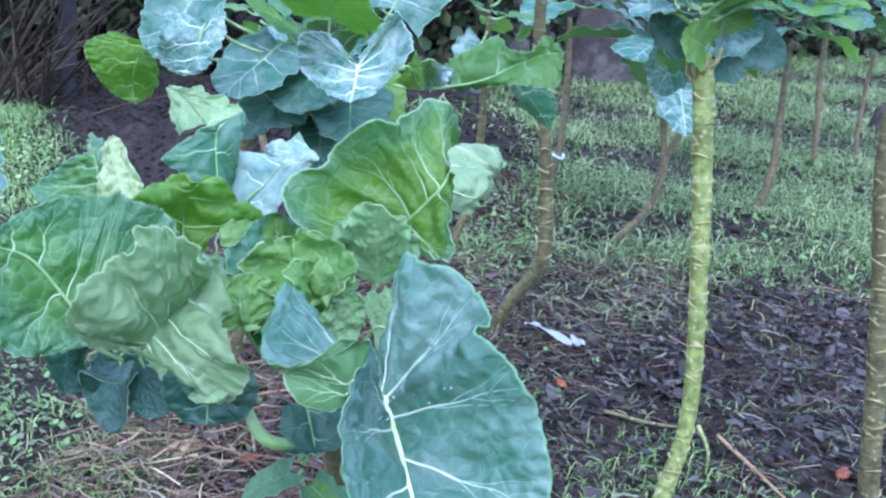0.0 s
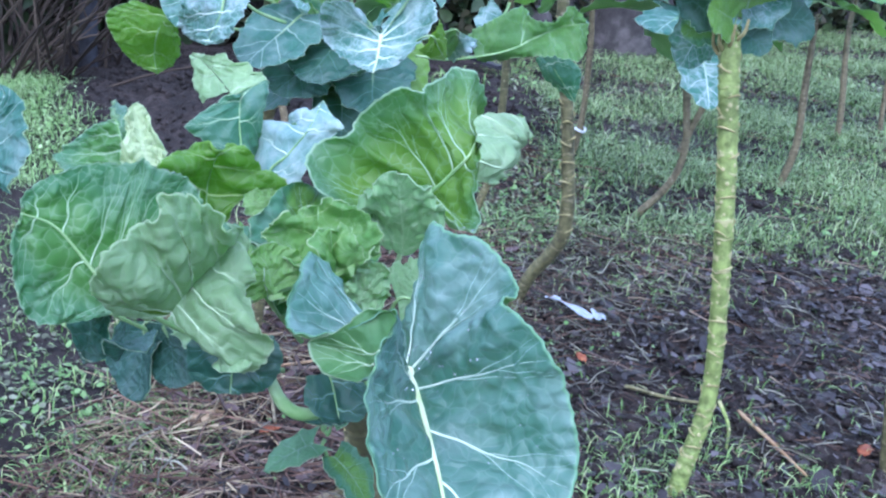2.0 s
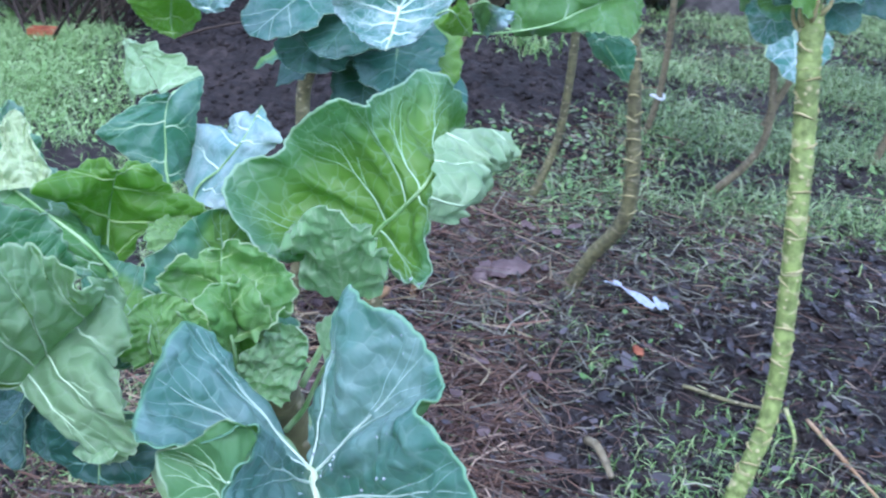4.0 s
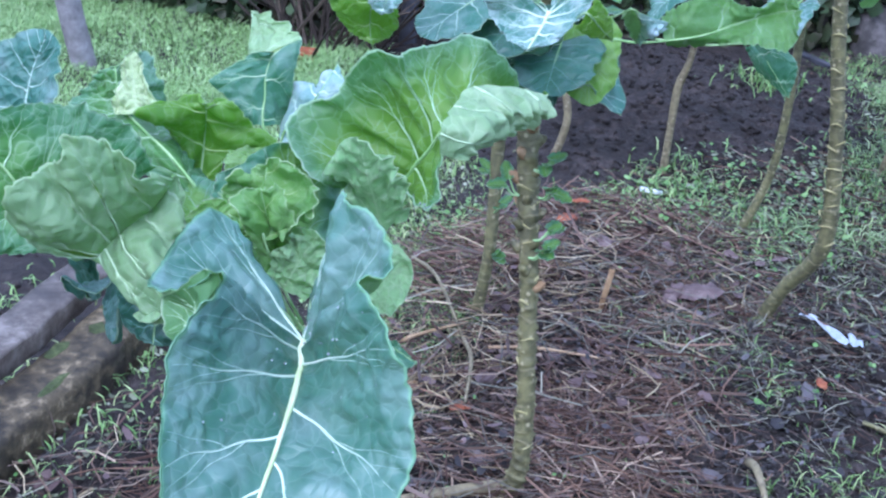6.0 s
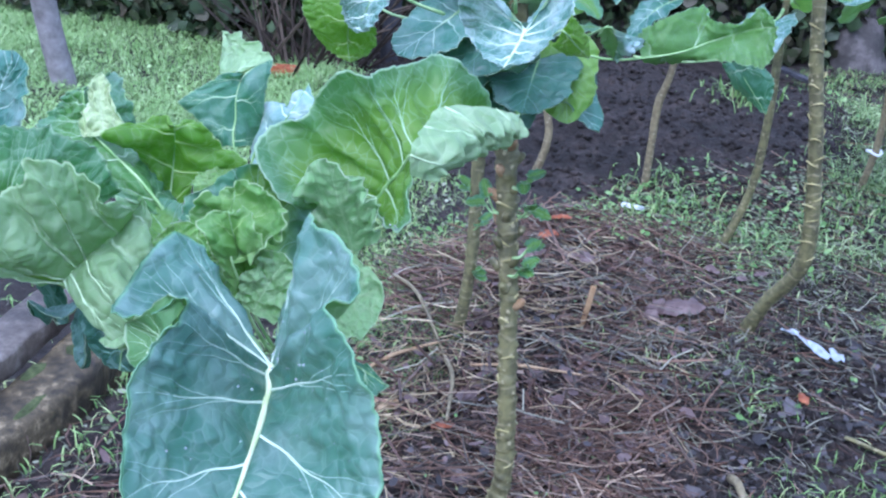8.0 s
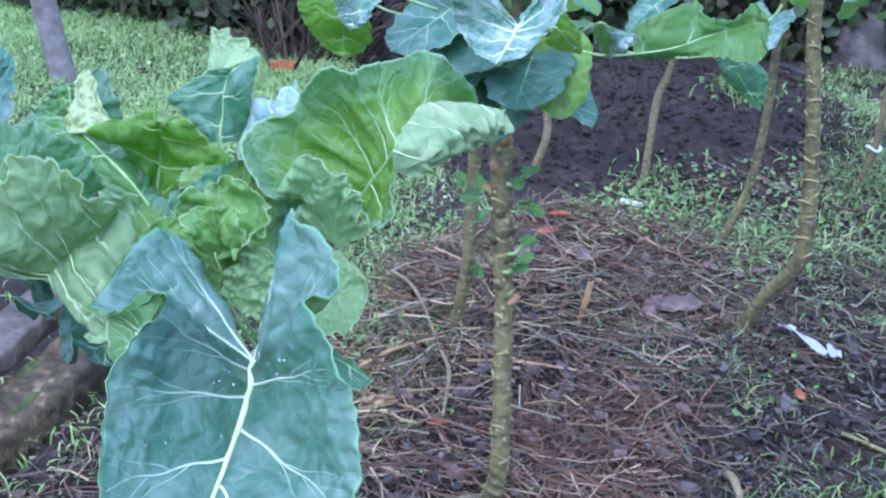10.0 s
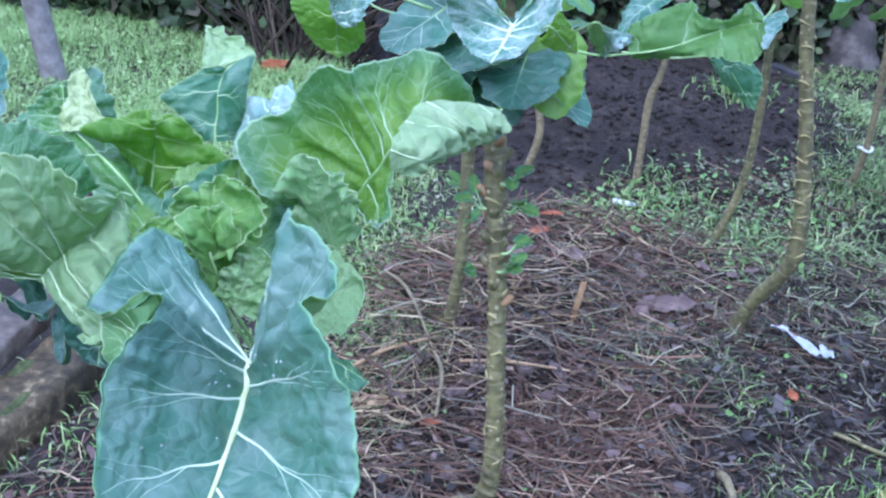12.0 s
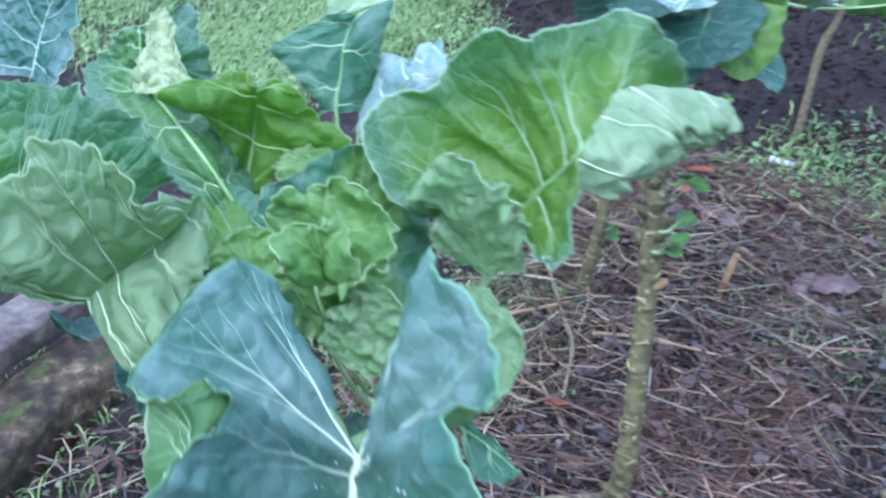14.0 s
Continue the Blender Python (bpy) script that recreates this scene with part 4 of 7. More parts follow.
flakes("thatch", 54, 11000, GRASS_RIGHT, 0.013, "moss and old grass thatch over soil", THATCH, patchy(2.0, 15, 0.45), lift=0.015, category="moss")
flakes("thatch", 55, 1600, GRASS_WEEDY, 0.011, "moss and old grass among weeds", THATCH, patchy(4.0, 16, 0.4), lift=0.015, category="moss")
flakes("thatch", 56, 2500, GRASS_STRIP, 0.009, "moss and thatch beside the mulch", THATCH, patchy(4.0, 17, 0.4), lift=0.01, category="moss")
blades("grass", 41, 48000, GRASS_RIGHT, 0.042, 0.0019, "patchy short grass with bare earth", GRASS, patchy(2.4, 6, 0.25))
blades("grass_far", 49, 60000, GRASS_FAR, 0.085, 0.0021, "long pale green grass in patches over earth", MEADOW, patchy(3.6, 26, 0.02), lean=1.3)
blades("grass", 42, 9000, GRASS_STRIP, 0.046, 0.0018, "sparse short grass beside the mulch", GRASS, patchy(4.0, 7))
blades("grass", 43, 80000, GRASS_LAWN, 0.070, 0.0016, "light green lawn grass in tufts", LAWN, patchy(3.0, 9, 0.3), lean=1.1)
flakes("lawn_moss", 60, 9000, GRASS_LAWN, 0.011, "moss and short clover under the lawn grass", LAWN, lift=0.02, category="moss", rise=0.02)
blades("grass", 44, 900, GRASS_WEEDY, 0.06, 0.003, "thin grass and weeds before the earth heap", GRASS, patchy(4.0, 3))
blades("grass_tuft", 47, 55, [(-0.62, 4.40), (-0.48, 4.38), (-0.45, 4.52), (-0.60, 4.54)], 0.07, 0.0022, "tuft of grass round a kale stalk", GRASS)
blades("grass_tuft", 48, 130, [(-0.55, 5.5), (-0.35, 5.45), (-0.3, 5.75), (-0.5, 5.8)], 0.09, 0.004, "small grass tuft on the earth heap", GRASS)
blades("grass", 45, 2600, GRASS_NEAR, 0.05, 0.0016, "small tufts of grass in litter", GRASS, patchy(7.0, 5, 0.02))
blades("grass", 46, 2600, LITTER_AREA, 0.045, 0.0016, "stray grass shoots in wet litter", GRASS, patchy(5.0, 12, 0.02))
flakes("weeds", 51, 500, GRASS_STRIP, 0.010, "small round-leaved weeds", WEED, patchy(5.0, 2), lift=0.01, category="weeds", rise=0.03)
flakes("weeds", 52, 700, GRASS_WEEDY, 0.011, "chickweed with small green leaves", WEED, patchy(4.0, 4, 0.3), lift=0.01, category="weeds", rise=0.05)
flakes("weeds", 53, 4000, GRASS_RIGHT, 0.014, "low broad-leaved weeds in grass", WEED, patchy(2.8, 6), lift=0.01, category="weeds", rise=0.04)


COVER = [(-4.5, -2.5), (4.5, -2.5), (4.5, 4.6), (2.6, 4.4), (2.4, 1.8), (-0.2, 1.6), (-0.95, 1.0), (-1.5, 2.4), (-1.75, 3.4), (-4.8, 3.1)]
blades("grass", 64, 22000, COVER, 0.05, 0.0024, "sparse grass over the trodden garden soil", GRASS, patchy(2.2, 45, 0.12))
sticks("stray_hay", 65, 6000, COVER, 0.13, 0.0018, "hay strewn thinly over garden soil", HAY, patchy(2.2, 46, 0.2), lift=0.02)
clods("garden_crumbs", 66, 5000, COVER, 0.015, "crumbs of earth on trodden soil", SOIL)


# ---- kale plants ----
def stalk(parent, points, radii, mat, seed=0, sides=12, n=None, knobs=0.13):
    org = np.array(parent.location)
    n = max(40, int(sum(np.linalg.norm(np.subtract(a, b)) for a, b in zip(points, points[1:])) / 0.0045))
    v, f, uv = tube([np.array(p) - org for p in points], radii, sides, n, knobs, seed)
    return mesh_object("stalk", v, f, mat, parent, uv=uv)


HERO = {
    "young_c": dict(B=(-0.076, 1.168, 1.089), T=(-0.102, 1.186, 1.106), N=(0.32, -0.48, 0.81), w=0.03, arch=0, lobe=0.05, fold=(0, 0, 3, 4), curl=(0, 0, 1, 2), root=0.6, pulls=((0, 0, 0.002, 0.006, 0.001), (1, 0, 0.001, 0.001, -0.004), (0.5, -1, -0.001, -0, 0.005), (0.5, 1, -0.003, -0.003, 0))),
    "young_d": dict(B=(0.046, 1.182, 1.071), T=(0.035, 1.151, 1.152), N=(-0.18, 0.82, 0.22), w=0.038, arch=-0, lobe=0.02, fold=(4, 4, -8, -5), curl=(2, 2, -4, -2), root=0.6, ruffle=0.08, pulls=((0, 0, -0.003, 0.011, -0.015), (1, 0, 0.001, 0.006, -0.007), (0.4, 1, 0, -0, 0.013), (0.3, -1, -0, -0.01, 0.011))),
    "right_low": dict(B=(0.052, 1.124, 1.034), T=(0.103, 1.145, 1.046), N=(0.3, -0.5, 0.6), w=0.042, arch=0, lobe=0.05, fold=(2, 2, 1, 2), curl=(1, 1, 1, 1), root=0.6, pulls=((0, 0, -0.001, 0.002, 0.004), (0.4, 1, -0.003, 0, 0.003), (1, 0, -0.01, 0.01, -0), (0.6, -1, 0.001, -0.004, -0.002))),
    "far_left": dict(B=(-0.374, 1.157, 1.079), T=(-0.37, 1.192, 1.167), N=(0.25, -0.74, 0.52), w=0.051, arch=0.01, lobe=0.06, fold=(18, 9, 0, 0), curl=(9, 5, 0, 0), root=0.6, pulls=((0, 0, 0.004, 0, 0.005), (1, 0, 0.013, -0.011, -0.004), (0.6, 1, -0.008, -0, 0.008), (0.2, 1, -0.003, -0.009, 0.002))),
    "droop_a": dict(B=(-0.149, 1.039, 1), T=(-0.193, 1.041, 0.982), N=(-0.21, -0.38, 0.85), w=0.02, arch=0.02, lobe=-0, fold=(-1, -2, 9, 12), curl=(-1, -1, 5, 6), root=0.6, pulls=((1, 0, 0.009, -0.002, -0.007), (0.5, -1, -0.016, 0.001, 0.017), (0.5, 1, 0.005, -0.008, -0.004))),
    "droop_e": dict(B=(-0.183, 1.111, 0.981), T=(-0.177, 1.071, 0.916), N=(-0.37, -0.74, 0.25), w=0.043, arch=0.02, lobe=0, fold=(-1, -2, 12, 16), curl=(-1, -1, 6, 8), root=0.7, pulls=((1, 0, 0.006, 0.004, 0.002), (0.5, -1, -0.012, -0.001, 0.006))),
    "flap_low": dict(B=(-0.127, 1.066, 1.03), T=(-0.048, 0.986, 1.02), N=(0.27, -0.83, 0.36), w=0.027, arch=0.01, lobe=-0, fold=(-1, -1, 2, 3), curl=(-0, -1, 1, 1), root=0.8, pulls=((0, 0, -0.009, 0.01, -0.003), (0.5, 1, 0.004, 0.008, 0.007), (0.5, -1, 0.003, -0.008, -0))),
    "young_e": dict(B=(-0.025, 1.124, 1.033), T=(-0.058, 1.059, 1.067), N=(0.11, -0.62, 0.68), w=0.026, arch=-0, lobe=-0.01, fold=(0, 0, -1, -1), curl=(0, 0, -1, -1), root=0.7, pulls=((0, 0, 0.003, 0.003, -0.01), (1, 0, 0.004, -0.003, -0.008), (0.5, 1, -0.006, 0.002, 0.008), (0.5, -1, -0.01, 0.002, 0.009))),
    "curl_tip": dict(B=(-0.196, 1.128, 1.128), T=(-0.210, 1.150, 1.182), N=(0.38, -0.81, 0.3), w=0.017, arch=0, lobe=0.01, fold=(0, 2, -0, -0), curl=(0, 1, -0, -0), root=0.8, pulls=((0, 0, 0.005, 0, 0.003), (1, 0, -0.003, -0.001, -0.003), (0.3, 1, 0.003, -0.003, -0.008), (0.7, 1, -0.004, -0.006, 0.001), (0.5, -1, 0.004, 0.007, 0.007))),
    "droop_f": dict(B=(-0.221, 1.075, 1.013), T=(-0.241, 1.106, 0.931), N=(-0.04, -0.81, 0.38), w=0.029, arch=-0.01, lobe=0.01, fold=(-0, -0, -4, -4), curl=(-0, -0, -2, -2), root=0.7, pulls=((1, 0, -0.008, 0.008, -0.009), (0.4, -1, -0.014, 0.003, 0.016), (0, 0, 0, -0.003, -0.006))),
    "droop_h": dict(B=(-0.141, 1.073, 1), T=(-0.139, 1.057, 0.946), N=(-0.1, -0.79, 0.39), w=0.033, arch=-0, lobe=0, fold=(-5, -5, 4, 4), curl=(-3, -2, 2, 2), root=0.7, pulls=((0.4, 1, 0.007, 0.004, 0.003), (0.4, -1, -0.009, -0.002, 0.003), (0, 0, -0.009, -0.002, 0.002))),
    "inner": dict(B=(-0.025, 1.131, 1.001), T=(-0.063, 1.197, 1.113), N=(0.49, -0.58, 0.27), w=0.055, arch=0, lobe=0, fold=(-13, -12, 20, 10), curl=(-7, -6, 10, 5), root=0.8, pulls=((0, 0, -0.001, 0.001, -0.003), (1, 0, -0.003, -0.001, -0.004), (0.5, -1, -0.005, -0.006, 0.01), (0.5, 1, -0.008, 0.002, 0.003), (0.2, -1, 0.008, 0.003, 0.004), (0.2, 1, -0.004, -0.002, -0.004))),
    "inner_left": dict(B=(-0.058, 1.073, 1.048), T=(-0.125, 1.118, 1.087), N=(0.39, -0.61, 0.45), w=0.032, arch=0.03, lobe=0, fold=(2, 2, 13, 12), curl=(1, 1, 6, 6), root=0.7, pulls=((0, 0, -0.001, -0.001, 0.004), (1, 0, -0.001, -0.007, -0.005), (0.4, -1, 0.009, 0, 0.011), (0.4, 1, -0.004, -0.008, -0.002))),
    "young_f": dict(B=(-0.046, 1.068, 1.055), T=(-0.068, 1.075, 1.09), N=(0.24, -0.67, 0.52), w=0.028, arch=0, lobe=-0, fold=(-1, -2, 2, 5), curl=(-0, -1, 1, 2), root=0.7, pulls=((0, 0, -0.006, -0.002, -0.003), (1, 0, -0.002, 0.001, -0.004), (0.6, -1, 0.006, -0.001, 0.004), (0.7, 1, -0.005, 0.001, 0.002))),
    "young_g": dict(B=(0.016, 1.078, 1.032), T=(0.04, 1.084, 1.09), N=(0.33, -0.79, 0.39), w=0.022, arch=-0, lobe=-0, fold=(-2, -2, 1, 1), curl=(-1, -1, 0, 0), root=0.7, pulls=((0, 0, -0.003, 0.001, -0.003), (1, 0, 0.001, 0.002, -0.004), (0.5, -1, 0.004, -0, 0), (0.5, 1, -0.002, 0.002, 0.006))),
}
front = thing("kale_plant", (0.02, 1.3, 0.0), "large blue-green kale with broad veined leaves on a stalk", "kale", "kale plants")
stalk(front, [(0.02, 1.3, -0.03), (0.0, 1.3, 0.3), (0.02, 1.26, 0.7), (0.0, 1.2, 0.93), (-0.02, 1.13, 1.04)], [0.020, 0.019, 0.018, 0.017, 0.010], STALK, 5)
SKINS = {"flap_low": (PALE, PALE), "young_e": (YOUNG, YOUNG), "curl_tip": (CREAM, CREAM), "inner": (GREEN, GREEN), "inner_left": (GREEN, GREEN), "young_f": (YOUNG, YOUNG), "young_g": (PALE, YOUNG), "young_c": (YOUNG, YOUNG), "young_d": (PALE, PALE), "right_low": (PALE, PALE), "far_left": (BLUE, GREEN)}
CROWN = (-0.01, 1.18, 0.90)
NO_RIB = ("young_f", "young_g", "inner_left", "young_d", "curl_tip", "flap_low", "young_c", "young_e", "droop_a")
EXTRA = {"curl_tip": dict(crumple=0.05), "flap_low": dict(crumple=0.03), "young_c": dict(crumple=0.03, ruffle=0.10), "young_f": dict(crumple=0.03, ruffle=0.12), "young_g": dict(crumple=0.03, ruffle=0.1),
         "young_d": dict(crumple=0.034, ruffle=0.12), "young_e": dict(crumple=0.03, ruffle=0.10)}
NO_STEM = ("pouch", "tuck", "droop_b", "droop_c", "young_f", "young_g", "inner_left", "inner", "yellow", "curled", "upright_tip", "curl_tip", "flap", "far_left", "droop_a", "flap_low")
LOOKS = {"leaf_broad_blue_green": "broad blue-green leaf with white veins and raindrops", "leaf_pale_underside": "curled leaf showing its pale green underside", "leaf_yellow_green": "upright yellow-green leaf lit from behind",
         "leaf_young": "small crumpled light green young leaf", "leaf_shaded_low": "drooping lower leaf in a green darkened for shade", "leaf_painted_sky_sheen": "leaf with a silvery blue sky sheen painted on", "leaf_mid_green": "large mid-green leaf with pale veins", "leaf_fresh_green": "fresh green leaf with a wavy edge"}

LOFT = {}
LOFT["hero"] = dict(
    rib=[(0.081, 1.010, 1.031), (0.092, 0.991, 1.023), (0.106, 0.961, 1.013), (0.116, 0.935, 1.007), (0.125, 0.913, 1.001), (0.138, 0.876, 0.990), (0.149, 0.845, 0.974)],
    left=[(0.00, 0.067, 1.015, 1.038), (0.00, 0.054, 1.014, 1.054), (0.00, 0.039, 1.013, 1.067), (0.00, 0.017, 1.028, 1.084), (0.00, 0.003, 1.021, 1.110), (0.00, -0.008, 1.004, 1.122), (0.00, -0.007, 0.974, 1.117), (0.00, -0.009, 0.951, 1.097), (0.00, 0.007, 0.918, 1.095), (0.01, 0.040, 0.915, 1.105), (0.03, 0.076, 0.908, 1.130), (0.06, 0.081, 0.906, 1.123), (0.13, 0.075, 0.883, 1.107), (0.20, 0.074, 0.863, 1.091), (0.27, 0.077, 0.852, 1.069), (0.40, 0.082, 0.841, 1.051), (0.50, 0.091, 0.830, 1.041), (0.67, 0.106, 0.815, 1.012), (0.84, 0.127, 0.818, 0.985)],
    right=[(0.00, 0.076, 1.030, 1.042), (0.00, 0.077, 1.045, 1.066), (0.00, 0.078, 1.047, 1.110), (0.00, 0.083, 1.055, 1.145), (0.01, 0.103, 1.032, 1.148), (0.02, 0.127, 1.024, 1.150), (0.03, 0.148, 1.011, 1.138), (0.04, 0.164, 0.995, 1.124), (0.05, 0.154, 0.967, 1.124), (0.08, 0.170, 0.956, 1.119), (0.13, 0.185, 0.948, 1.108), (0.18, 0.203, 0.940, 1.090), (0.23, 0.211, 0.941, 1.072), (0.28, 0.221, 0.932, 1.050), (0.32, 0.227, 0.925, 1.029), (0.42, 0.224, 0.903, 1.000), (0.70, 0.197, 0.866, 0.978)])
LOFT["flap"] = dict(
    rib=[(-0.119, 0.999, 1.053), (-0.105, 1.014, 1.074), (-0.091, 1.036, 1.092), (-0.076, 1.049, 1.121)],
    left=[(0.00, -0.143, 0.989, 1.054), (0.00, -0.158, 0.966, 1.065), (0.00, -0.168, 0.956, 1.085), (0.05, -0.148, 0.933, 1.124), (0.15, -0.136, 0.960, 1.139), (0.25, -0.115, 0.962, 1.153), (0.30, -0.112, 0.964, 1.169), (0.50, -0.098, 0.992, 1.159), (0.70, -0.083, 0.995, 1.150), (0.85, -0.076, 0.999, 1.137), (0.95, -0.076, 1.028, 1.127)],
    right=[(0.00, -0.101, 1.006, 1.034), (0.05, -0.073, 0.998, 1.020), (0.10, -0.047, 0.994, 1.012), (0.20, -0.030, 1.000, 1.033), (0.35, -0.038, 0.990, 1.056), (0.50, -0.063, 1.023, 1.068), (0.70, -0.057, 1.035, 1.081), (0.85, -0.069, 1.049, 1.095), (0.95, -0.075, 1.052, 1.109)])
LOFT["wing"] = dict(
    rib=[(-0.158, 0.994, 1.060), (-0.178, 0.991, 1.079), (-0.206, 0.980, 1.120), (-0.228, 0.965, 1.135)],
    left=[(0.00, -0.113, 1.063, 1.115), (0.00, -0.112, 1.051, 1.134), (0.05, -0.117, 1.049, 1.147), (0.12, -0.127, 1.043, 1.158), (0.20, -0.144, 1.026, 1.168), (0.30, -0.155, 1.031, 1.171), (0.40, -0.168, 1.022, 1.168), (0.55, -0.187, 1.011, 1.169), (0.75, -0.209, 0.988, 1.164), (0.90, -0.228, 0.969, 1.150)],
    right=[(0.00, -0.166, 0.986, 1.048), (0.30, -0.201, 0.967, 1.042), (0.60, -0.224, 0.957, 1.052), (0.90, -0.233, 0.955, 1.109)])
LOFT["yellow"] = dict(
    rib=[(-0.148, 1.162, 1.048), (-0.150, 1.172, 1.072), (-0.152, 1.179, 1.100), (-0.144, 1.172, 1.126), (-0.132, 1.157, 1.146)],
    left=[(0.00, -0.154, 1.155, 1.061), (0.10, -0.162, 1.156, 1.080), (0.30, -0.171, 1.157, 1.106), (0.50, -0.177, 1.134, 1.132), (0.70, -0.171, 1.104, 1.145), (0.85, -0.165, 1.144, 1.144), (0.95, -0.149, 1.169, 1.145)],
    right=[(0.00, -0.134, 1.165, 1.061), (0.10, -0.117, 1.179, 1.088), (0.20, -0.094, 1.194, 1.101), (0.40, -0.074, 1.204, 1.098), (0.55, -0.080, 1.197, 1.113), (0.70, -0.099, 1.196, 1.121), (0.80, -0.104, 1.183, 1.130), (0.90, -0.111, 1.178, 1.143), (0.96, -0.127, 1.175, 1.149)])
LOFT["shell"] = dict(
    rib=[(0.053, 1.216, 1.101), (0.076, 1.210, 1.135), (0.096, 1.203, 1.166), (0.093, 1.283, 1.172)],
    left=[(0.00, 0.021, 1.207, 1.079), (0.00, -0.007, 1.160, 1.100), (0.00, -0.033, 1.163, 1.114), (0.02, -0.056, 1.175, 1.138), (0.06, -0.051, 1.200, 1.154), (0.10, -0.023, 1.202, 1.166), (0.16, -0.017, 1.210, 1.181), (0.25, 0.012, 1.196, 1.213), (0.32, 0.029, 1.192, 1.220), (0.42, 0.044, 1.200, 1.217), (0.50, 0.045, 1.216, 1.220), (0.60, 0.055, 1.257, 1.220), (0.70, 0.058, 1.298, 1.221), (0.82, 0.080, 1.301, 1.218), (0.92, 0.089, 1.340, 1.191), (0.97, 0.088, 1.371, 1.160)],
    right=[(0.00, 0.079, 1.162, 1.110), (0.02, 0.091, 1.153, 1.110), (0.10, 0.111, 1.142, 1.108), (0.20, 0.115, 1.155, 1.115), (0.40, 0.109, 1.168, 1.133), (0.60, 0.107, 1.173, 1.151), (0.80, 0.106, 1.180, 1.169)])
LOFT["curled"] = dict(
    rib=[(0.107, 1.175, 1.142), (0.107, 1.165, 1.166), (0.106, 1.174, 1.179), (0.094, 1.222, 1.184), (0.095, 1.246, 1.191), (0.116, 1.290, 1.185), (0.137, 1.332, 1.172)],
    left=[],
    right=[(0.05, 0.108, 1.187, 1.141), (0.20, 0.108, 1.221, 1.141), (0.40, 0.106, 1.262, 1.139), (0.60, 0.115, 1.288, 1.141), (0.80, 0.125, 1.319, 1.143), (0.95, 0.137, 1.341, 1.154)])
LOFT["upright"] = dict(
    rib=[(-0.139, 1.257, 1.098), (-0.150, 1.274, 1.121), (-0.155, 1.282, 1.144), (-0.160, 1.300, 1.161)],
    left=[(0.00, -0.153, 1.258, 1.098), (0.20, -0.166, 1.253, 1.109), (0.45, -0.186, 1.251, 1.123), (0.65, -0.201, 1.248, 1.135), (0.80, -0.187, 1.261, 1.149), (0.90, -0.175, 1.274, 1.160), (0.96, -0.163, 1.280, 1.167)],
    right=[(0.00, -0.138, 1.287, 1.092), (0.20, -0.142, 1.307, 1.095), (0.50, -0.138, 1.305, 1.124), (0.70, -0.135, 1.306, 1.152), (0.88, -0.137, 1.318, 1.176), (0.96, -0.152, 1.313, 1.165)])
LOFT["young_b"] = dict(
    rib=[(0.001, 1.067, 1.077), (-0.012, 1.084, 1.090), (-0.021, 1.097, 1.107), (-0.025, 1.105, 1.126)],
    left=[(0.00, -0.022, 1.067, 1.076), (0.20, -0.053, 1.086, 1.083), (0.45, -0.075, 1.107, 1.088), (0.65, -0.062, 1.102, 1.105), (0.85, -0.044, 1.107, 1.112), (0.95, -0.034, 1.111, 1.120)],
    right=[(0.00, 0.017, 1.072, 1.081), (0.15, 0.030, 1.068, 1.099), (0.30, 0.037, 1.087, 1.103), (0.45, 0.036, 1.093, 1.116), (0.65, 0.018, 1.103, 1.127), (0.85, -0.007, 1.107, 1.133), (0.95, -0.018, 1.108, 1.130)])
LOFT["young_a"] = dict(
    rib=[(0.002, 1.080, 1.039), (-0.003, 1.092, 1.057), (-0.003, 1.077, 1.089), (-0.004, 1.068, 1.121)],
    left=[(0.00, -0.006, 1.077, 1.046), (0.30, -0.010, 1.059, 1.079), (0.60, -0.010, 1.041, 1.111), (0.80, -0.015, 1.052, 1.121), (0.95, -0.011, 1.065, 1.120)],
    right=[(0.00, 0.016, 1.083, 1.051), (0.20, 0.027, 1.098, 1.074), (0.40, 0.026, 1.079, 1.096), (0.60, 0.019, 1.071, 1.112), (0.80, 0.009, 1.080, 1.121), (0.95, 0.004, 1.075, 1.121)])
LOFT["upright_tip"] = dict(
    rib=[(-0.168, 1.302, 1.157), (-0.195, 1.331, 1.168), (-0.219, 1.353, 1.177), (-0.243, 1.379, 1.177)],
    left=[(0.10, -0.210, 1.335, 1.136), (0.40, -0.229, 1.362, 1.151), (0.70, -0.237, 1.371, 1.164)],
    right=[(0.00, -0.137, 1.314, 1.175), (0.30, -0.145, 1.328, 1.178), (0.60, -0.170, 1.329, 1.189), (0.85, -0.202, 1.340, 1.191)])
LOFT["skyleaf"] = dict(
    rib=[(-0.114, 1.253, 1.088), (-0.095, 1.264, 1.118), (-0.076, 1.265, 1.147), (-0.068, 1.281, 1.173)],
    left=[(0.00, -0.146, 1.312, 1.088), (0.30, -0.152, 1.327, 1.116), (0.50, -0.152, 1.332, 1.125), (0.60, -0.135, 1.331, 1.125), (0.70, -0.122, 1.326, 1.118), (0.80, -0.108, 1.322, 1.145), (0.90, -0.087, 1.306, 1.146)],
    right=[(0.00, -0.082, 1.246, 1.087), (0.30, -0.064, 1.257, 1.123), (0.60, -0.048, 1.260, 1.147), (0.80, -0.039, 1.258, 1.155), (0.90, -0.051, 1.268, 1.160)])
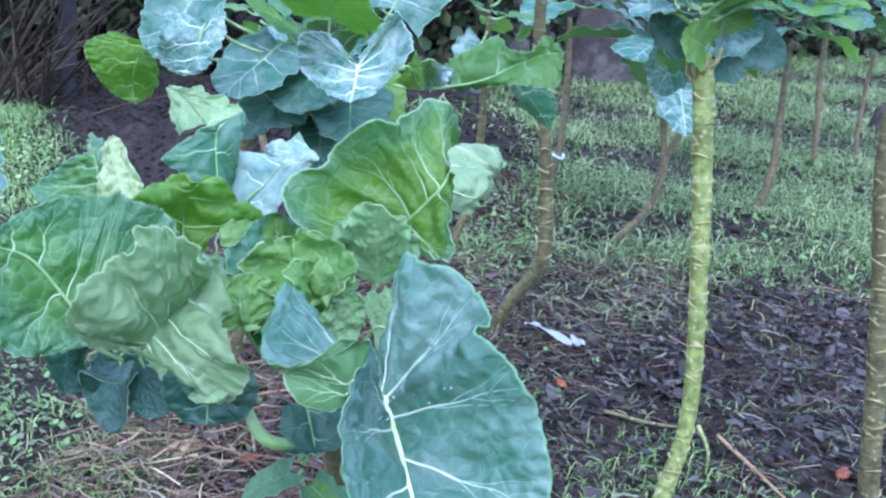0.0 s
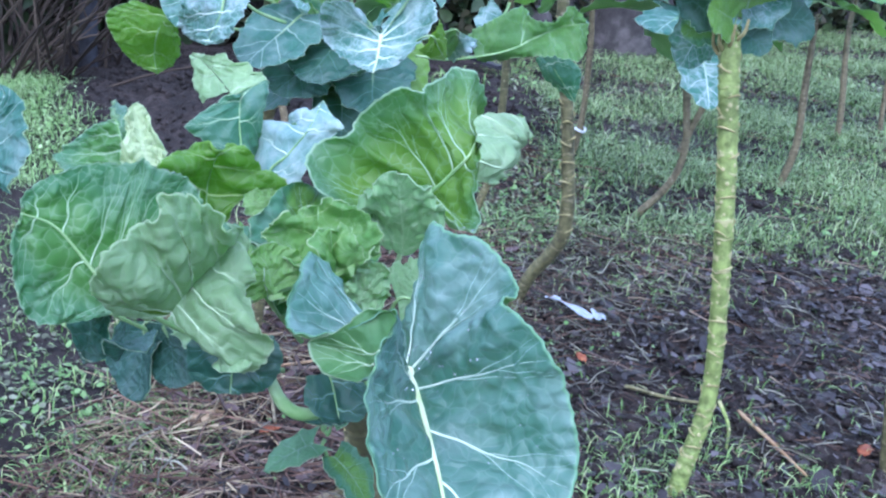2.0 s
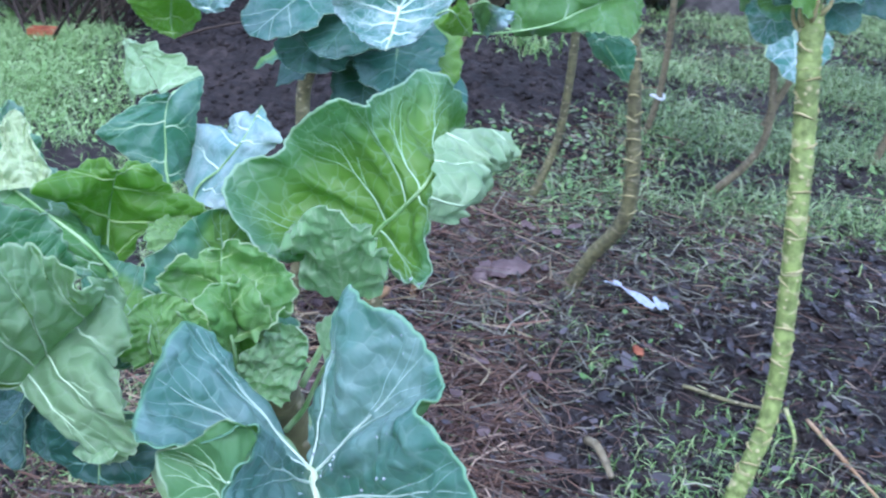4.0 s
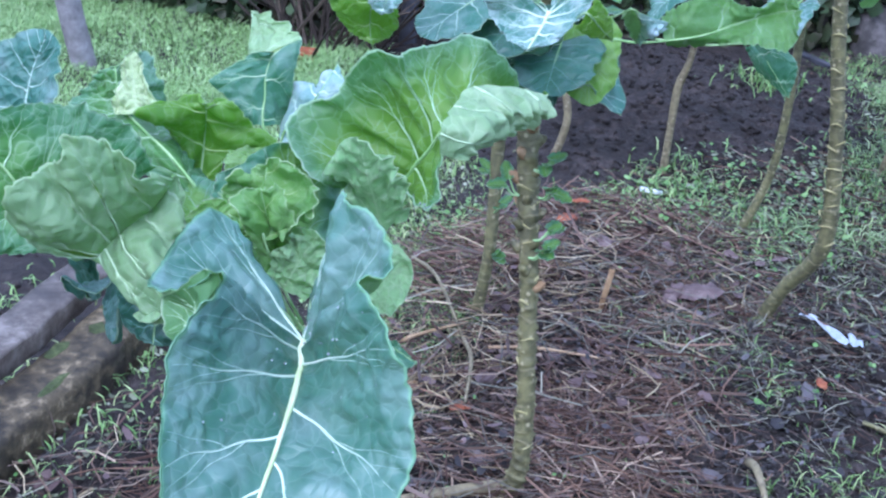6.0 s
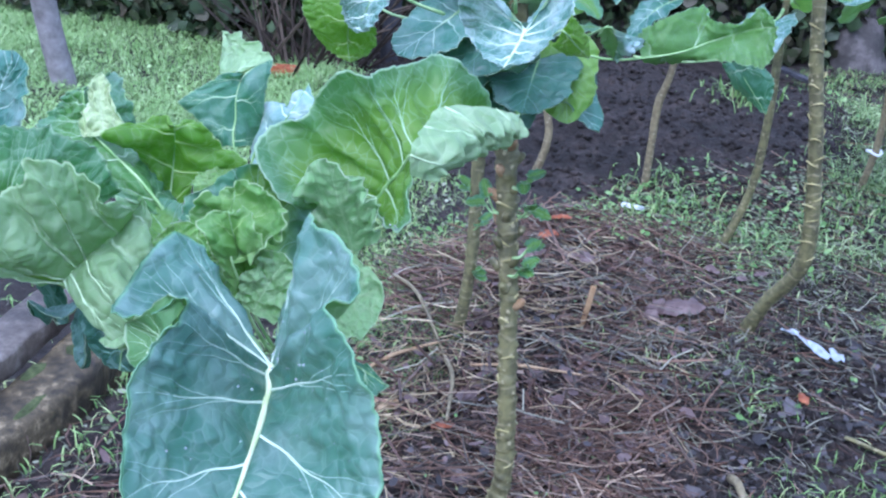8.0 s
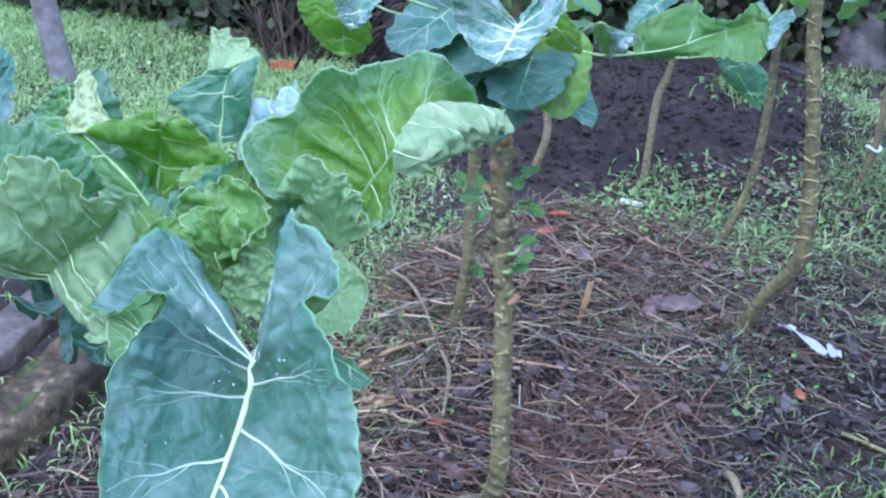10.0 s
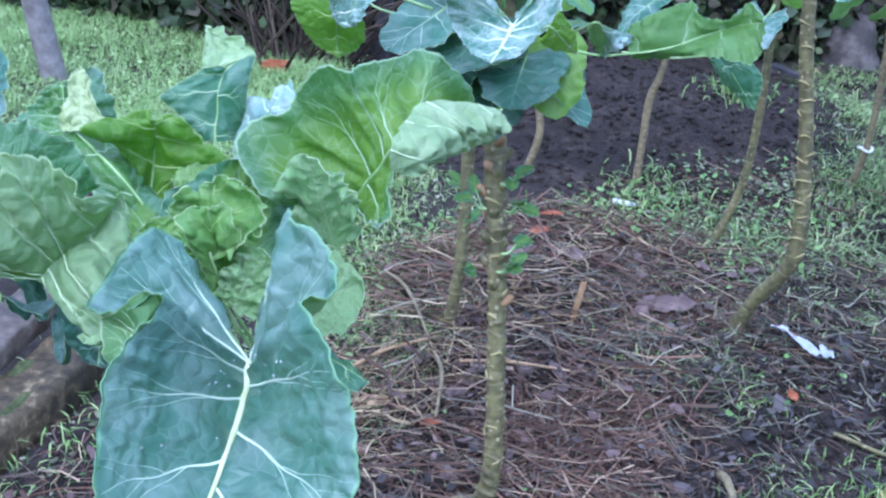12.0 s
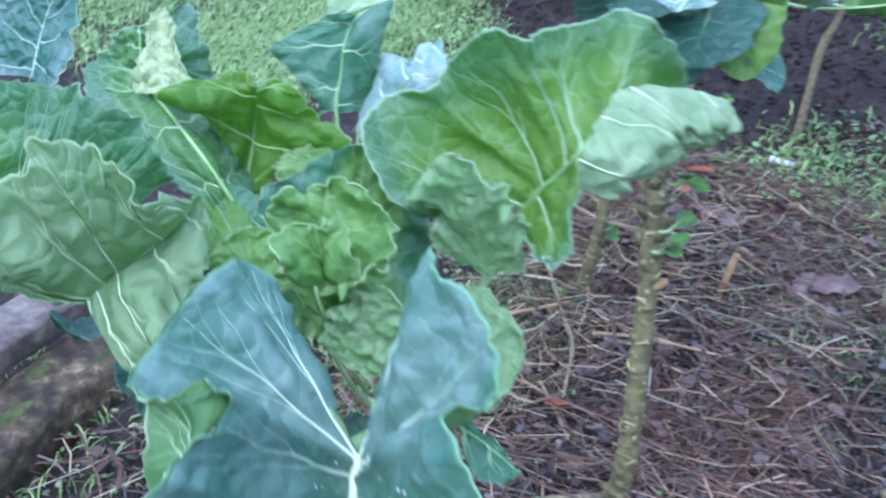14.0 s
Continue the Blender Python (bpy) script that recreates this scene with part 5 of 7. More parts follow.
LOFT["petiole_leaf"] = dict(
    rib=[(-0.106, 1.115, 1.076), (-0.137, 1.114, 1.104), (-0.184, 1.130, 1.116), (-0.212, 1.132, 1.134), (-0.228, 1.143, 1.165)],
    left=[(0.00, -0.121, 1.102, 1.077), (0.30, -0.172, 1.093, 1.097), (0.60, -0.235, 1.104, 1.112), (0.75, -0.291, 1.147, 1.114), (0.85, -0.281, 1.155, 1.129), (0.95, -0.248, 1.146, 1.157)],
    right=[(0.00, -0.135, 1.165, 1.061), (0.30, -0.182, 1.183, 1.093), (0.60, -0.218, 1.211, 1.104), (0.75, -0.228, 1.218, 1.114), (0.85, -0.238, 1.214, 1.140), (0.95, -0.268, 1.225, 1.156)])
LOFT["droop_b"] = dict(
    rib=[(-0.065, 1.018, 1.032), (-0.067, 1.010, 1.010), (-0.066, 1.003, 0.983)],
    left=[(0.00, -0.101, 1.007, 1.030), (0.30, -0.106, 1.005, 1.019), (0.60, -0.103, 1.009, 0.991), (0.85, -0.088, 1.008, 0.979)],
    right=[(0.00, -0.037, 1.024, 1.034), (0.30, -0.025, 1.016, 1.018), (0.60, -0.032, 1.009, 0.996), (0.85, -0.050, 1.007, 0.984)])
LOFT["pouch"] = dict(
    rib=[(0.083, 0.902, 1.127), (0.079, 0.895, 1.115), (0.075, 0.882, 1.106), (0.072, 0.873, 1.093)],
    left=[(0.00, 0.076, 0.906, 1.131), (0.15, 0.058, 0.915, 1.124), (0.30, 0.048, 0.912, 1.114), (0.50, 0.035, 0.913, 1.101), (0.70, 0.017, 0.920, 1.087), (0.85, 0.030, 0.906, 1.075), (0.95, 0.060, 0.881, 1.084)],
    right=[])
LOFT["droop_c"] = dict(
    rib=[(0.010, 1.044, 0.995), (0.018, 1.036, 0.978), (0.027, 1.022, 0.961)],
    left=[(0.00, -0.009, 1.038, 0.992), (0.40, -0.006, 1.023, 0.975), (0.80, 0.011, 1.015, 0.965)],
    right=[(0.00, 0.039, 1.049, 0.994), (0.40, 0.051, 1.033, 0.983), (0.80, 0.046, 1.023, 0.968)])
LOFT["tuck"] = dict(
    rib=[(0.072, 1.134, 0.978), (0.094, 1.136, 0.972), (0.120, 1.133, 0.966)],
    left=[(0.00, 0.072, 1.138, 0.985), (0.30, 0.082, 1.140, 0.979), (0.70, 0.100, 1.140, 0.973)],
    right=[(0.00, 0.086, 1.121, 0.967), (0.30, 0.102, 1.114, 0.963), (0.70, 0.115, 1.122, 0.964)])
LOFT["k_heart"] = dict(
    rib=[(-0.155, 2.055, 1.088), (-0.150, 2.024, 1.075), (-0.145, 1.983, 1.061), (-0.144, 1.956, 1.048)],
    left=[(0.00, -0.161, 2.045, 1.099), (0.00, -0.187, 2.040, 1.126), (0.00, -0.208, 1.999, 1.149), (0.00, -0.239, 1.977, 1.144), (0.10, -0.248, 1.999, 1.107), (0.30, -0.236, 2.017, 1.070), (0.60, -0.187, 1.968, 1.056)],
    right=[(0.00, -0.151, 2.067, 1.104), (0.00, -0.136, 2.075, 1.139), (0.00, -0.095, 2.029, 1.195), (0.05, -0.078, 2.036, 1.174), (0.10, -0.054, 1.997, 1.152), (0.20, -0.059, 1.985, 1.128), (0.45, -0.083, 1.976, 1.092), (0.75, -0.113, 1.981, 1.058)])
LOFT["k_lime"] = dict(
    rib=[(-0.666, 2.414, 1.004), (-0.680, 2.384, 0.965), (-0.694, 2.404, 0.912), (-0.689, 2.407, 0.872)],
    left=[(0.00, -0.723, 2.369, 1.031), (0.20, -0.771, 2.342, 1.001), (0.50, -0.760, 2.357, 0.945), (0.80, -0.732, 2.392, 0.894)],
    right=[(0.00, -0.661, 2.443, 0.976), (0.40, -0.665, 2.475, 0.909), (0.80, -0.679, 2.453, 0.881)])
LOFT["k_blue"] = dict(
    rib=[(-0.416, 2.032, 1.130), (-0.425, 2.016, 1.093), (-0.452, 2.027, 1.038)],
    left=[(0.00, -0.508, 2.104, 1.143), (0.30, -0.513, 2.070, 1.095), (0.60, -0.531, 2.108, 1.048), (0.85, -0.496, 2.071, 1.036)],
    right=[(0.00, -0.393, 2.047, 1.174), (0.30, -0.376, 2.014, 1.131), (0.60, -0.381, 1.990, 1.098), (0.85, -0.405, 1.991, 1.059)])
LOFT["k_wide"] = dict(
    rib=[(-0.005, 2.228, 1.039), (0.054, 2.257, 1.055), (0.096, 2.311, 1.074), (0.143, 2.373, 1.091), (0.193, 2.349, 1.109)],
    left=[(0.00, -0.031, 2.275, 1.071), (0.15, 0.016, 2.257, 1.107), (0.35, 0.061, 2.334, 1.125), (0.50, 0.092, 2.308, 1.108), (0.65, 0.129, 2.351, 1.104), (0.80, 0.155, 2.371, 1.132)],
    right=[(0.00, 0.001, 2.281, 1.024), (0.30, 0.076, 2.278, 1.041), (0.60, 0.134, 2.300, 1.046), (0.80, 0.188, 2.335, 1.041)])
LOFT["k_hang"] = dict(
    rib=[(0.108, 2.425, 1.018), (0.148, 2.415, 0.985), (0.189, 2.426, 0.934)],
    left=[(0.00, 0.098, 2.401, 1.017), (0.50, 0.126, 2.428, 0.970)],
    right=[(0.00, 0.158, 2.428, 1.026), (0.50, 0.192, 2.427, 0.995)])
LOFT["k_side"] = dict(
    rib=[(-0.056, 1.954, 1.121), (-0.046, 1.997, 1.094), (-0.040, 2.052, 1.063)],
    left=[(0.00, -0.044, 1.955, 1.149), (0.50, -0.039, 2.030, 1.101)],
    right=[(0.00, -0.073, 1.963, 1.093), (0.50, -0.059, 2.000, 1.077)])
LOFT["k_pale"] = dict(
    rib=[(-0.036, 2.125, 1.104), (-0.036, 2.177, 1.071), (-0.057, 2.241, 1.024)],
    left=[(0.00, -0.061, 2.148, 1.091), (0.50, -0.058, 2.172, 1.059)],
    right=[(0.00, -0.013, 2.274, 1.057), (0.50, -0.014, 2.203, 1.050)])

LOFTED = {
    "hero": (BROAD, PALE_VEINED, dict(stout=0.52, proud=0.0022, quilt=0.011, puff=0.0085, crumple=0.0022, ruffle=0.0010, swell=-0.02, veins_left=[4.6, 6.5, 11.3, 13.4, 16.4, 17.7], veins_right=[2.2, 6.0, 10.6, 14.7, 16.0], nk=190, nr=64), 0.0034),
    "flap": (PALE_VEINED, GREEN_VEINED, dict(puff=0.0042, crumple=0.0030, ruffle=0.0026, pitch=1.7, swell=0.10), 0.0016),
    "wing": (FRESH_VEINED, PALE_VEINED, dict(puff=0.0085, crumple=0.0017, ruffle=0.0020, pitch=1.3, swell=-0.04), 0.0020),
    "yellow": (LIME_VEINED, LIME_VEINED, dict(puff=0.0054, crumple=0.0019, ruffle=0.0020, pitch=2.2), 0.0014),
    "shell": (GREEN_VEINED, PALE_VEINED, dict(puff=0.0061, crumple=0.0017, ruffle=0.0016, swell=-0.10, veins_left=[2.6, 6.4, 8.8, 10.6, 13.0], veins_right=[2.2, 4.6]), 0.0024),
    "curled": (PALE_CURL, GREEN_VEINED, dict(puff=0.0040, crumple=0.0095, ruffle=0.0036, pitch=1.2, swell=0.30), 0.0),
    "upright": (BLUE_VEINED, PALE_VEINED, dict(puff=0.0041, crumple=0.0014, ruffle=0.0014, pitch=2.0), 0.0012),
    "upright_tip": (PALE_CURL, PALE_CURL, dict(puff=0.0034, crumple=0.0034, ruffle=0.0016, pitch=1.5, swell=0.05), 0.0),
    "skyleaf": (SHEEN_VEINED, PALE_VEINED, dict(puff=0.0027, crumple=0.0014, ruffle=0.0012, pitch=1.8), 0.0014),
    "petiole_leaf": (FRESH_VEINED, PALE_VEINED, dict(puff=0.0068, crumple=0.0020, ruffle=0.0022, pitch=1.0, swell=-0.05), 0.0018),
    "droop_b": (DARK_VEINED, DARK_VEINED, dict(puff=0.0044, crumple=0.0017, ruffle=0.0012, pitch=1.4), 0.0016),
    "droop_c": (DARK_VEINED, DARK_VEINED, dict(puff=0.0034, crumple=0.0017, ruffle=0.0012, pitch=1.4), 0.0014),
    "pouch": (POUCH, BROAD, dict(puff=0.0022, crumple=0.0012, ruffle=0.0006, veins_left=[3.4, 4.6], stout=0.3, swell=-0.22), 0.0),
    "tuck": (BLUE_VEINED, PALE_VEINED, dict(puff=0.0034, crumple=0.0024, ruffle=0.0020, pitch=1.2), 0.0012),
    "k_heart": (FROST_VEINED, PALE_VEINED, dict(puff=0.0050, crumple=0.0020, ruffle=0.0024, swell=-0.08, stout=0.9, veins_left=[0.8, 2.6, 4.2, 5.2, 6.2], veins_right=[1.2, 3.0, 4.4, 5.4, 6.4]), 0.0035),
    "k_lime": (LIME_VEINED, LIME_VEINED, dict(puff=0.0030, crumple=0.0020, ruffle=0.0024, pitch=1.0, stout=0.55), 0.0022),
    "k_blue": (FROST_VEINED, PALE_VEINED, dict(puff=0.0040, crumple=0.0020, ruffle=0.0024, pitch=1.0, stout=0.8), 0.0026),
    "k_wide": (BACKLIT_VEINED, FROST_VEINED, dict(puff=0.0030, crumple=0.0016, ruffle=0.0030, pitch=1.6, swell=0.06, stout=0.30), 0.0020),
    "k_hang": (BLUE_VEINED, BACKLIT_VEINED, dict(puff=0.0020, crumple=0.0020, ruffle=0.0016, pitch=1.0), 0.0016),
    "k_side": (LIME_VEINED, LIME_VEINED, dict(puff=0.0020, crumple=0.0020, ruffle=0.0016, pitch=1.0), 0.0016),
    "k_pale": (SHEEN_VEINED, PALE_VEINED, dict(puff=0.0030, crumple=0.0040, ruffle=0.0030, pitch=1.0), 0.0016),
    "young_b": (YOUNG_VEINED, YOUNG_VEINED, dict(stout=0.2, puff=0.0051, crumple=0.0051, ruffle=0.0028, pitch=1.6, swell=-0.22), 0.0012),
    "young_a": (YOUNG_VEINED, YOUNG_VEINED, dict(stout=0.2, puff=0.0044, crumple=0.0027, ruffle=0.0022, pitch=1.8, swell=0.10), 0.0014),
}
LEAF_OBS, LEAF_PARAMS = {}, {}
for kind, (up, low, look_of, rib) in LOFTED.items():
    if kind.startswith("k_"):
        continue
    LEAF_OBS[kind] = loft_leaf(front, dict(LOFT[kind], **look_of), up, low, LOOKS.get(up.name.split(".")[0], ""), len(kind) * 1.7, rib, HERO_RIB if kind == "hero" else None, None if kind in NO_STEM else tuple(0.35 * a + 0.65 * c for a, c in zip(LOFT[kind]["rib"][0], CROWN)), STRANDS.get(up.name.split(".")[0]))
for kind, p in HERO.items():
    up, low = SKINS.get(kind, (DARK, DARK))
    young = kind.startswith("young")
    LEAF_PARAMS[kind] = dict(p, seed=len(kind) * 1.7)
    if kind.startswith("droop"):
        LEAF_PARAMS[kind].update(ruffle=0.012, crumple=0.005, rag=0.5)
    LEAF_PARAMS[kind].update(EXTRA.get(kind, {}))
    LEAF_OBS[kind] = add_leaf(front, LEAF_PARAMS[kind], up, low, 64, 53, label=LOOKS.get(up.name.split(".")[0], ""), stem=None if kind in NO_STEM else tuple(0.35 * a + 0.65 * c for a, c in zip(p["B"], CROWN)), rib=0.0 if kind in NO_RIB else 0.0013 if young else 0.0018)


def crown(parent, top, n, size, seed, skins, spread=1.0, nu=16, nv=13, droop=0.2, rib=0.004):
    """A rosette of leaves round the top of a stalk, older ones lower and more drooping."""
    rng = random.Random(seed)
    for k in range(n):
        age = k / max(1, n - 1)
        az = k * 2.4 + rng.uniform(-0.4, 0.4)
        el = 1.15 - age * (1.25 + droop) + rng.uniform(-0.2, 0.2)
        d = Vector((math.cos(az) * math.cos(el), math.sin(az) * math.cos(el), math.sin(el)))
        ln = size * (0.55 + 0.55 * age) * rng.uniform(0.85, 1.15)
        start = Vector(top) - Vector((0, 0, 0.20 * age * size / 0.25))
        base = start + d * ln * 0.45 * spread
        tip = base + (d + Vector((0, 0, -0.35 * age))).normalized() * ln
        up = Vector((-math.cos(az) * math.sin(el), -math.sin(az) * math.sin(el), math.cos(el) + 0.15))
        p = dict(B=tuple(base), T=tuple(tip), N=tuple(up), w=ln * rng.uniform(0.38, 0.5), arch=rng.uniform(0.0, 0.12), lobe=rng.uniform(0.1, 0.3),
                 fold=(rng.uniform(5, 35), rng.uniform(0, 20), rng.uniform(5, 35), rng.uniform(0, 20)), curl=tuple(rng.uniform(-40, 10) for _ in range(4)), ruffle=0.05, freq=rng.uniform(2.5, 4), seed=rng.uniform(0, 9))
        add_leaf(parent, p, *skins[int(rng.random() * len(skins))], nu, nv, stem=tuple(start), rib=rib)


def kale(name, base, points, radii, mat, label, top=None, n=10, size=0.2, seed=0, skins=None, **kw):
    ob = thing("kale_plant", base, label, "kale", "kale plants")
    stalk(ob, points, radii, mat, seed)
    if n:
        crown(ob, top or points[-1], n, size, seed, skins or [(GREEN, PALE), (BLUE, PALE), (LIME, PALE), (FROST, PALE)], **kw)
    return ob



for pts in ([(-0.05, 1.04, 1.0), (-0.026, 1.03, 0.966), (-0.002, 1.04, 0.955), (0.02, 1.10, 0.95)], [(0.05, 1.06, 1.0), (0.03, 1.05, 0.975), (0.015, 1.08, 0.955), (0.01, 1.15, 0.94)]):
    v, f, _ = tube([np.subtract(q, front.location) for q in pts], [0.004, 0.006, 0.006, 0.006], 8, 20)
    mesh_object("leaf_stem", v, f, RIB, front, "pale green curved leaf stem")
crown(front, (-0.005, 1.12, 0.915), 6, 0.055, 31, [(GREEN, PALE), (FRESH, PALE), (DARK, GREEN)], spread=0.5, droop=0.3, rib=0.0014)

# plant just behind the front one, on a scarred stalk
back = thing("kale_plant", (-0.17, 2.25, 0.0), "kale with frosted heart-shaped leaves on a scarred stalk", "kale", "kale plants")
stalk(back, [(-0.20, 2.24, -0.02), (-0.17, 2.25, 0.11), (-0.21, 2.27, 0.49), (-0.25, 2.29, 0.72), (-0.27, 2.30, 0.92), (-0.26, 2.28, 1.1)], [0.023, 0.018, 0.017, 0.020, 0.022, 0.015], STALK, 3, 16, 90, 0.36)
BACK = [
    (dict(B=(-0.52, 2.28, 1.14), T=(-0.58, 2.22, 1.02), N=(-0.3, -0.7, 0.5), w=0.075, lobe=0.4, fold=(20, 5, 20, 5), root=0.8, ruffle=0.03), BLUE, PALE),
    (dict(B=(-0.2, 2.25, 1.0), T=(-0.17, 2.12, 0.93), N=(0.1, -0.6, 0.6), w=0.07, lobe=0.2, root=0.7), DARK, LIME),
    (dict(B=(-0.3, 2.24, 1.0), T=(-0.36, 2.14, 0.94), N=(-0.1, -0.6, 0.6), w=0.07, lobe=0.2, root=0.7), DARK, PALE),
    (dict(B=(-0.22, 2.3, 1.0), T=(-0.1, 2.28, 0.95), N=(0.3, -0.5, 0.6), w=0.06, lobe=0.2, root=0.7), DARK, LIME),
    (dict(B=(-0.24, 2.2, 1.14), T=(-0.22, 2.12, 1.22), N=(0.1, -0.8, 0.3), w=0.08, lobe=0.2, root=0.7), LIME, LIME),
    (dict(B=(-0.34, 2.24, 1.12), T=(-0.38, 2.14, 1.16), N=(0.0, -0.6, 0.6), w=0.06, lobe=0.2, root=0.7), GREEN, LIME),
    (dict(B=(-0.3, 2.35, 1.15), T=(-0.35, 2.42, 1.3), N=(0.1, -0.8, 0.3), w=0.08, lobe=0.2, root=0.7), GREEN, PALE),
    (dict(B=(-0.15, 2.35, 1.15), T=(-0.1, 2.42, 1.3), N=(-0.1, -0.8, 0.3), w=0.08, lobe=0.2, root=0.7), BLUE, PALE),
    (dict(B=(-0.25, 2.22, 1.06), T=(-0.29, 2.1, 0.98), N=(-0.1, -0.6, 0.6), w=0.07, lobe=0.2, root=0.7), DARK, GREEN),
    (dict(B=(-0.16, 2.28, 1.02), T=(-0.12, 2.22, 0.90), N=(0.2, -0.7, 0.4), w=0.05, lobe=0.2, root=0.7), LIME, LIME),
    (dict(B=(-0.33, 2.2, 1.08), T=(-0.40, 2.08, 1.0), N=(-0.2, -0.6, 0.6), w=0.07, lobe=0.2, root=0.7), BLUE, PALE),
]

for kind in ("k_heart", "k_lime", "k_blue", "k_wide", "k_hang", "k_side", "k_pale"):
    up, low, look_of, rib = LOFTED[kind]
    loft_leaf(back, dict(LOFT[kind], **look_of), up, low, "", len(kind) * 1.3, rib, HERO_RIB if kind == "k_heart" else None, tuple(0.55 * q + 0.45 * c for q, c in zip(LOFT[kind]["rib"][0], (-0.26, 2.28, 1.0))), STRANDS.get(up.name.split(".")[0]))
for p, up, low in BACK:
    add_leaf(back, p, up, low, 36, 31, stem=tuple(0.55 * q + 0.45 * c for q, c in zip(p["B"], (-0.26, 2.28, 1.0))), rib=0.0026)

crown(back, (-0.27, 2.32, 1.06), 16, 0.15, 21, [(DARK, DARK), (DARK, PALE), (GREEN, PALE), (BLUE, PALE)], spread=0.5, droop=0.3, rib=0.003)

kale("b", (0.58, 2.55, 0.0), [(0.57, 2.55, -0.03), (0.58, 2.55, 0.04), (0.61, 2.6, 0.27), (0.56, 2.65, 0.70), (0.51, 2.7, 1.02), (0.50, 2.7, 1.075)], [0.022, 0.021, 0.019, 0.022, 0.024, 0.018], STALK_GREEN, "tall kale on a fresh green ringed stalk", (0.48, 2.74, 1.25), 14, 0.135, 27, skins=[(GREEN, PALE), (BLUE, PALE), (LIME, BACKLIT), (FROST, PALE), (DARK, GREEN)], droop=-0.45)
kale("c", (1.14, 2.8, 0.0), [(1.14, 2.8, -0.02), (1.05, 2.8, 0.49), (0.97, 2.8, 0.86), (0.95, 2.8, 1.1)], [0.026, 0.024, 0.021, 0.018], STALK, "kale on a thick mossy green stalk", (0.95, 2.8, 1.4), 6, 0.2, 8)
kale("d", (0.09, 3.44, 0.0), [(0.07, 3.45, -0.03), (0.09, 3.44, 0.0), (0.14, 3.42, 0.13), (0.22, 3.4, 0.30), (0.19, 3.4, 0.58), (0.12, 3.4, 0.95), (0.1, 3.4, 1.24)], [0.024, 0.022, 0.020, 0.022, 0.019, 0.018, 0.014], STALK, "kale on an elbowed stalk rising from mulch", (0.10, 3.4, 1.36), 10, 0.20, 9, droop=-0.4)
kale("e", (-0.13, 4.08, 0.0), [(-0.14, 4.08, -0.03), (-0.13, 4.08, 0.0), (-0.07, 4.1, 0.23), (-0.06, 4.1, 0.47), (-0.07, 4.1, 0.70), (-0.08, 4.1, 0.9)], [0.017, 0.016, 0.014, 0.014, 0.014, 0.011], STALK, "kale on a slender leaning brown-green stalk", (-0.08, 4.1, 1.0), 8, 0.18, 10)
kale("f", (-0.544, 4.51, 0.0), [(-0.55, 4.51, -0.03), (-0.544, 4.51, 0.02), (-0.544, 4.51, 0.177), (-0.542, 4.51, 0.35), (-0.514, 4.51, 0.47), (-0.49, 4.51, 0.70)], [0.017, 0.016, 0.014, 0.016, 0.013, 0.011], STALK_BROWN, "kale on a crooked bare brown stalk", (-0.49, 4.51, 0.92), 8, 0.16, 11)
kale("g", (-0.96, 4.36, 0.0), [(-0.98, 4.36, -0.03), (-0.96, 4.36, 0.0), (-0.92, 4.36, 0.18), (-0.96, 4.36, 0.38), (-0.97, 4.36, 0.7)], [0.018, 0.017, 0.015, 0.015, 0.011], STALK_BROWN, "kale on a bent tan stalk beside the earth heap", (-0.97, 4.36, 0.85), 7, 0.17, 12)
kale("h", (0.22, 5.05, 0.0), [(0.19, 5.05, -0.03), (0.21, 5.05, 0.0), (0.24, 5.05, 0.22), (0.23, 5.05, 0.52), (0.20, 5.05, 0.8)], [0.015, 0.015, 0.014, 0.014, 0.011], STALK_BROWN, "kale on a straight slim brown stalk", (0.20, 5.05, 1.02), 10, 0.22, 13)
kale("i", (0.5, 4.5, 0.0), [(0.47, 4.5, -0.03), (0.5, 4.5, 0.0), (0.62, 4.5, 0.17), (0.65, 4.5, 0.33), (0.61, 4.5, 0.58), (0.6, 4.5, 0.8)], [0.015, 0.015, 0.014, 0.014, 0.014, 0.011], STALK_BROWN, "kale on a forked bare stalk in grass", (0.6, 4.5, 0.98), 12, 0.3, 14)
forked = [o for o in bpy.data.objects if o.get("label", "").startswith("kale on a forked")][0]
stalk(forked, [(0.635, 4.5, 0.30), (0.66, 4.5, 0.40), (0.70, 4.49, 0.55), (0.72, 4.48, 0.8)], [0.014, 0.013, 0.012, 0.010], STALK_BROWN, 6)
kale("k", (1.2, 5.3, 0.0), [(1.18, 5.3, -0.05), (1.2, 5.3, 0.0), (1.23, 5.3, 0.20), (1.21, 5.3, 0.46), (1.19, 5.3, 0.75)], [0.018, 0.017, 0.017, 0.016, 0.012], STALK_BROWN, "kale on a leaning brown stalk in grass", (1.19, 5.3, 1.05), 22, 0.26, 15, droop=-0.1)
kale("l", (1.62, 6.3, 0.0), [(1.64, 6.3, -0.1), (1.63, 6.3, 0.14), (1.57, 6.3, 0.53), (1.56, 6.3, 0.8)], [0.017, 0.017, 0.015, 0.012], STALK_BROWN, "kale on a pale brown stalk in far grass", (1.56, 6.3, 1.06), 22, 0.27, 16, droop=-0.1)
kale("m", (1.93, 6.6, 0.0), [(1.95, 6.6, -0.1), (1.91, 6.6, 0.23), (1.9, 6.6, 0.6)], [0.014, 0.013, 0.011], STALK_BROWN, "small kale on a thin stalk in far grass", (1.9, 6.6, 1.02), 20, 0.26, 17, droop=-0.1)
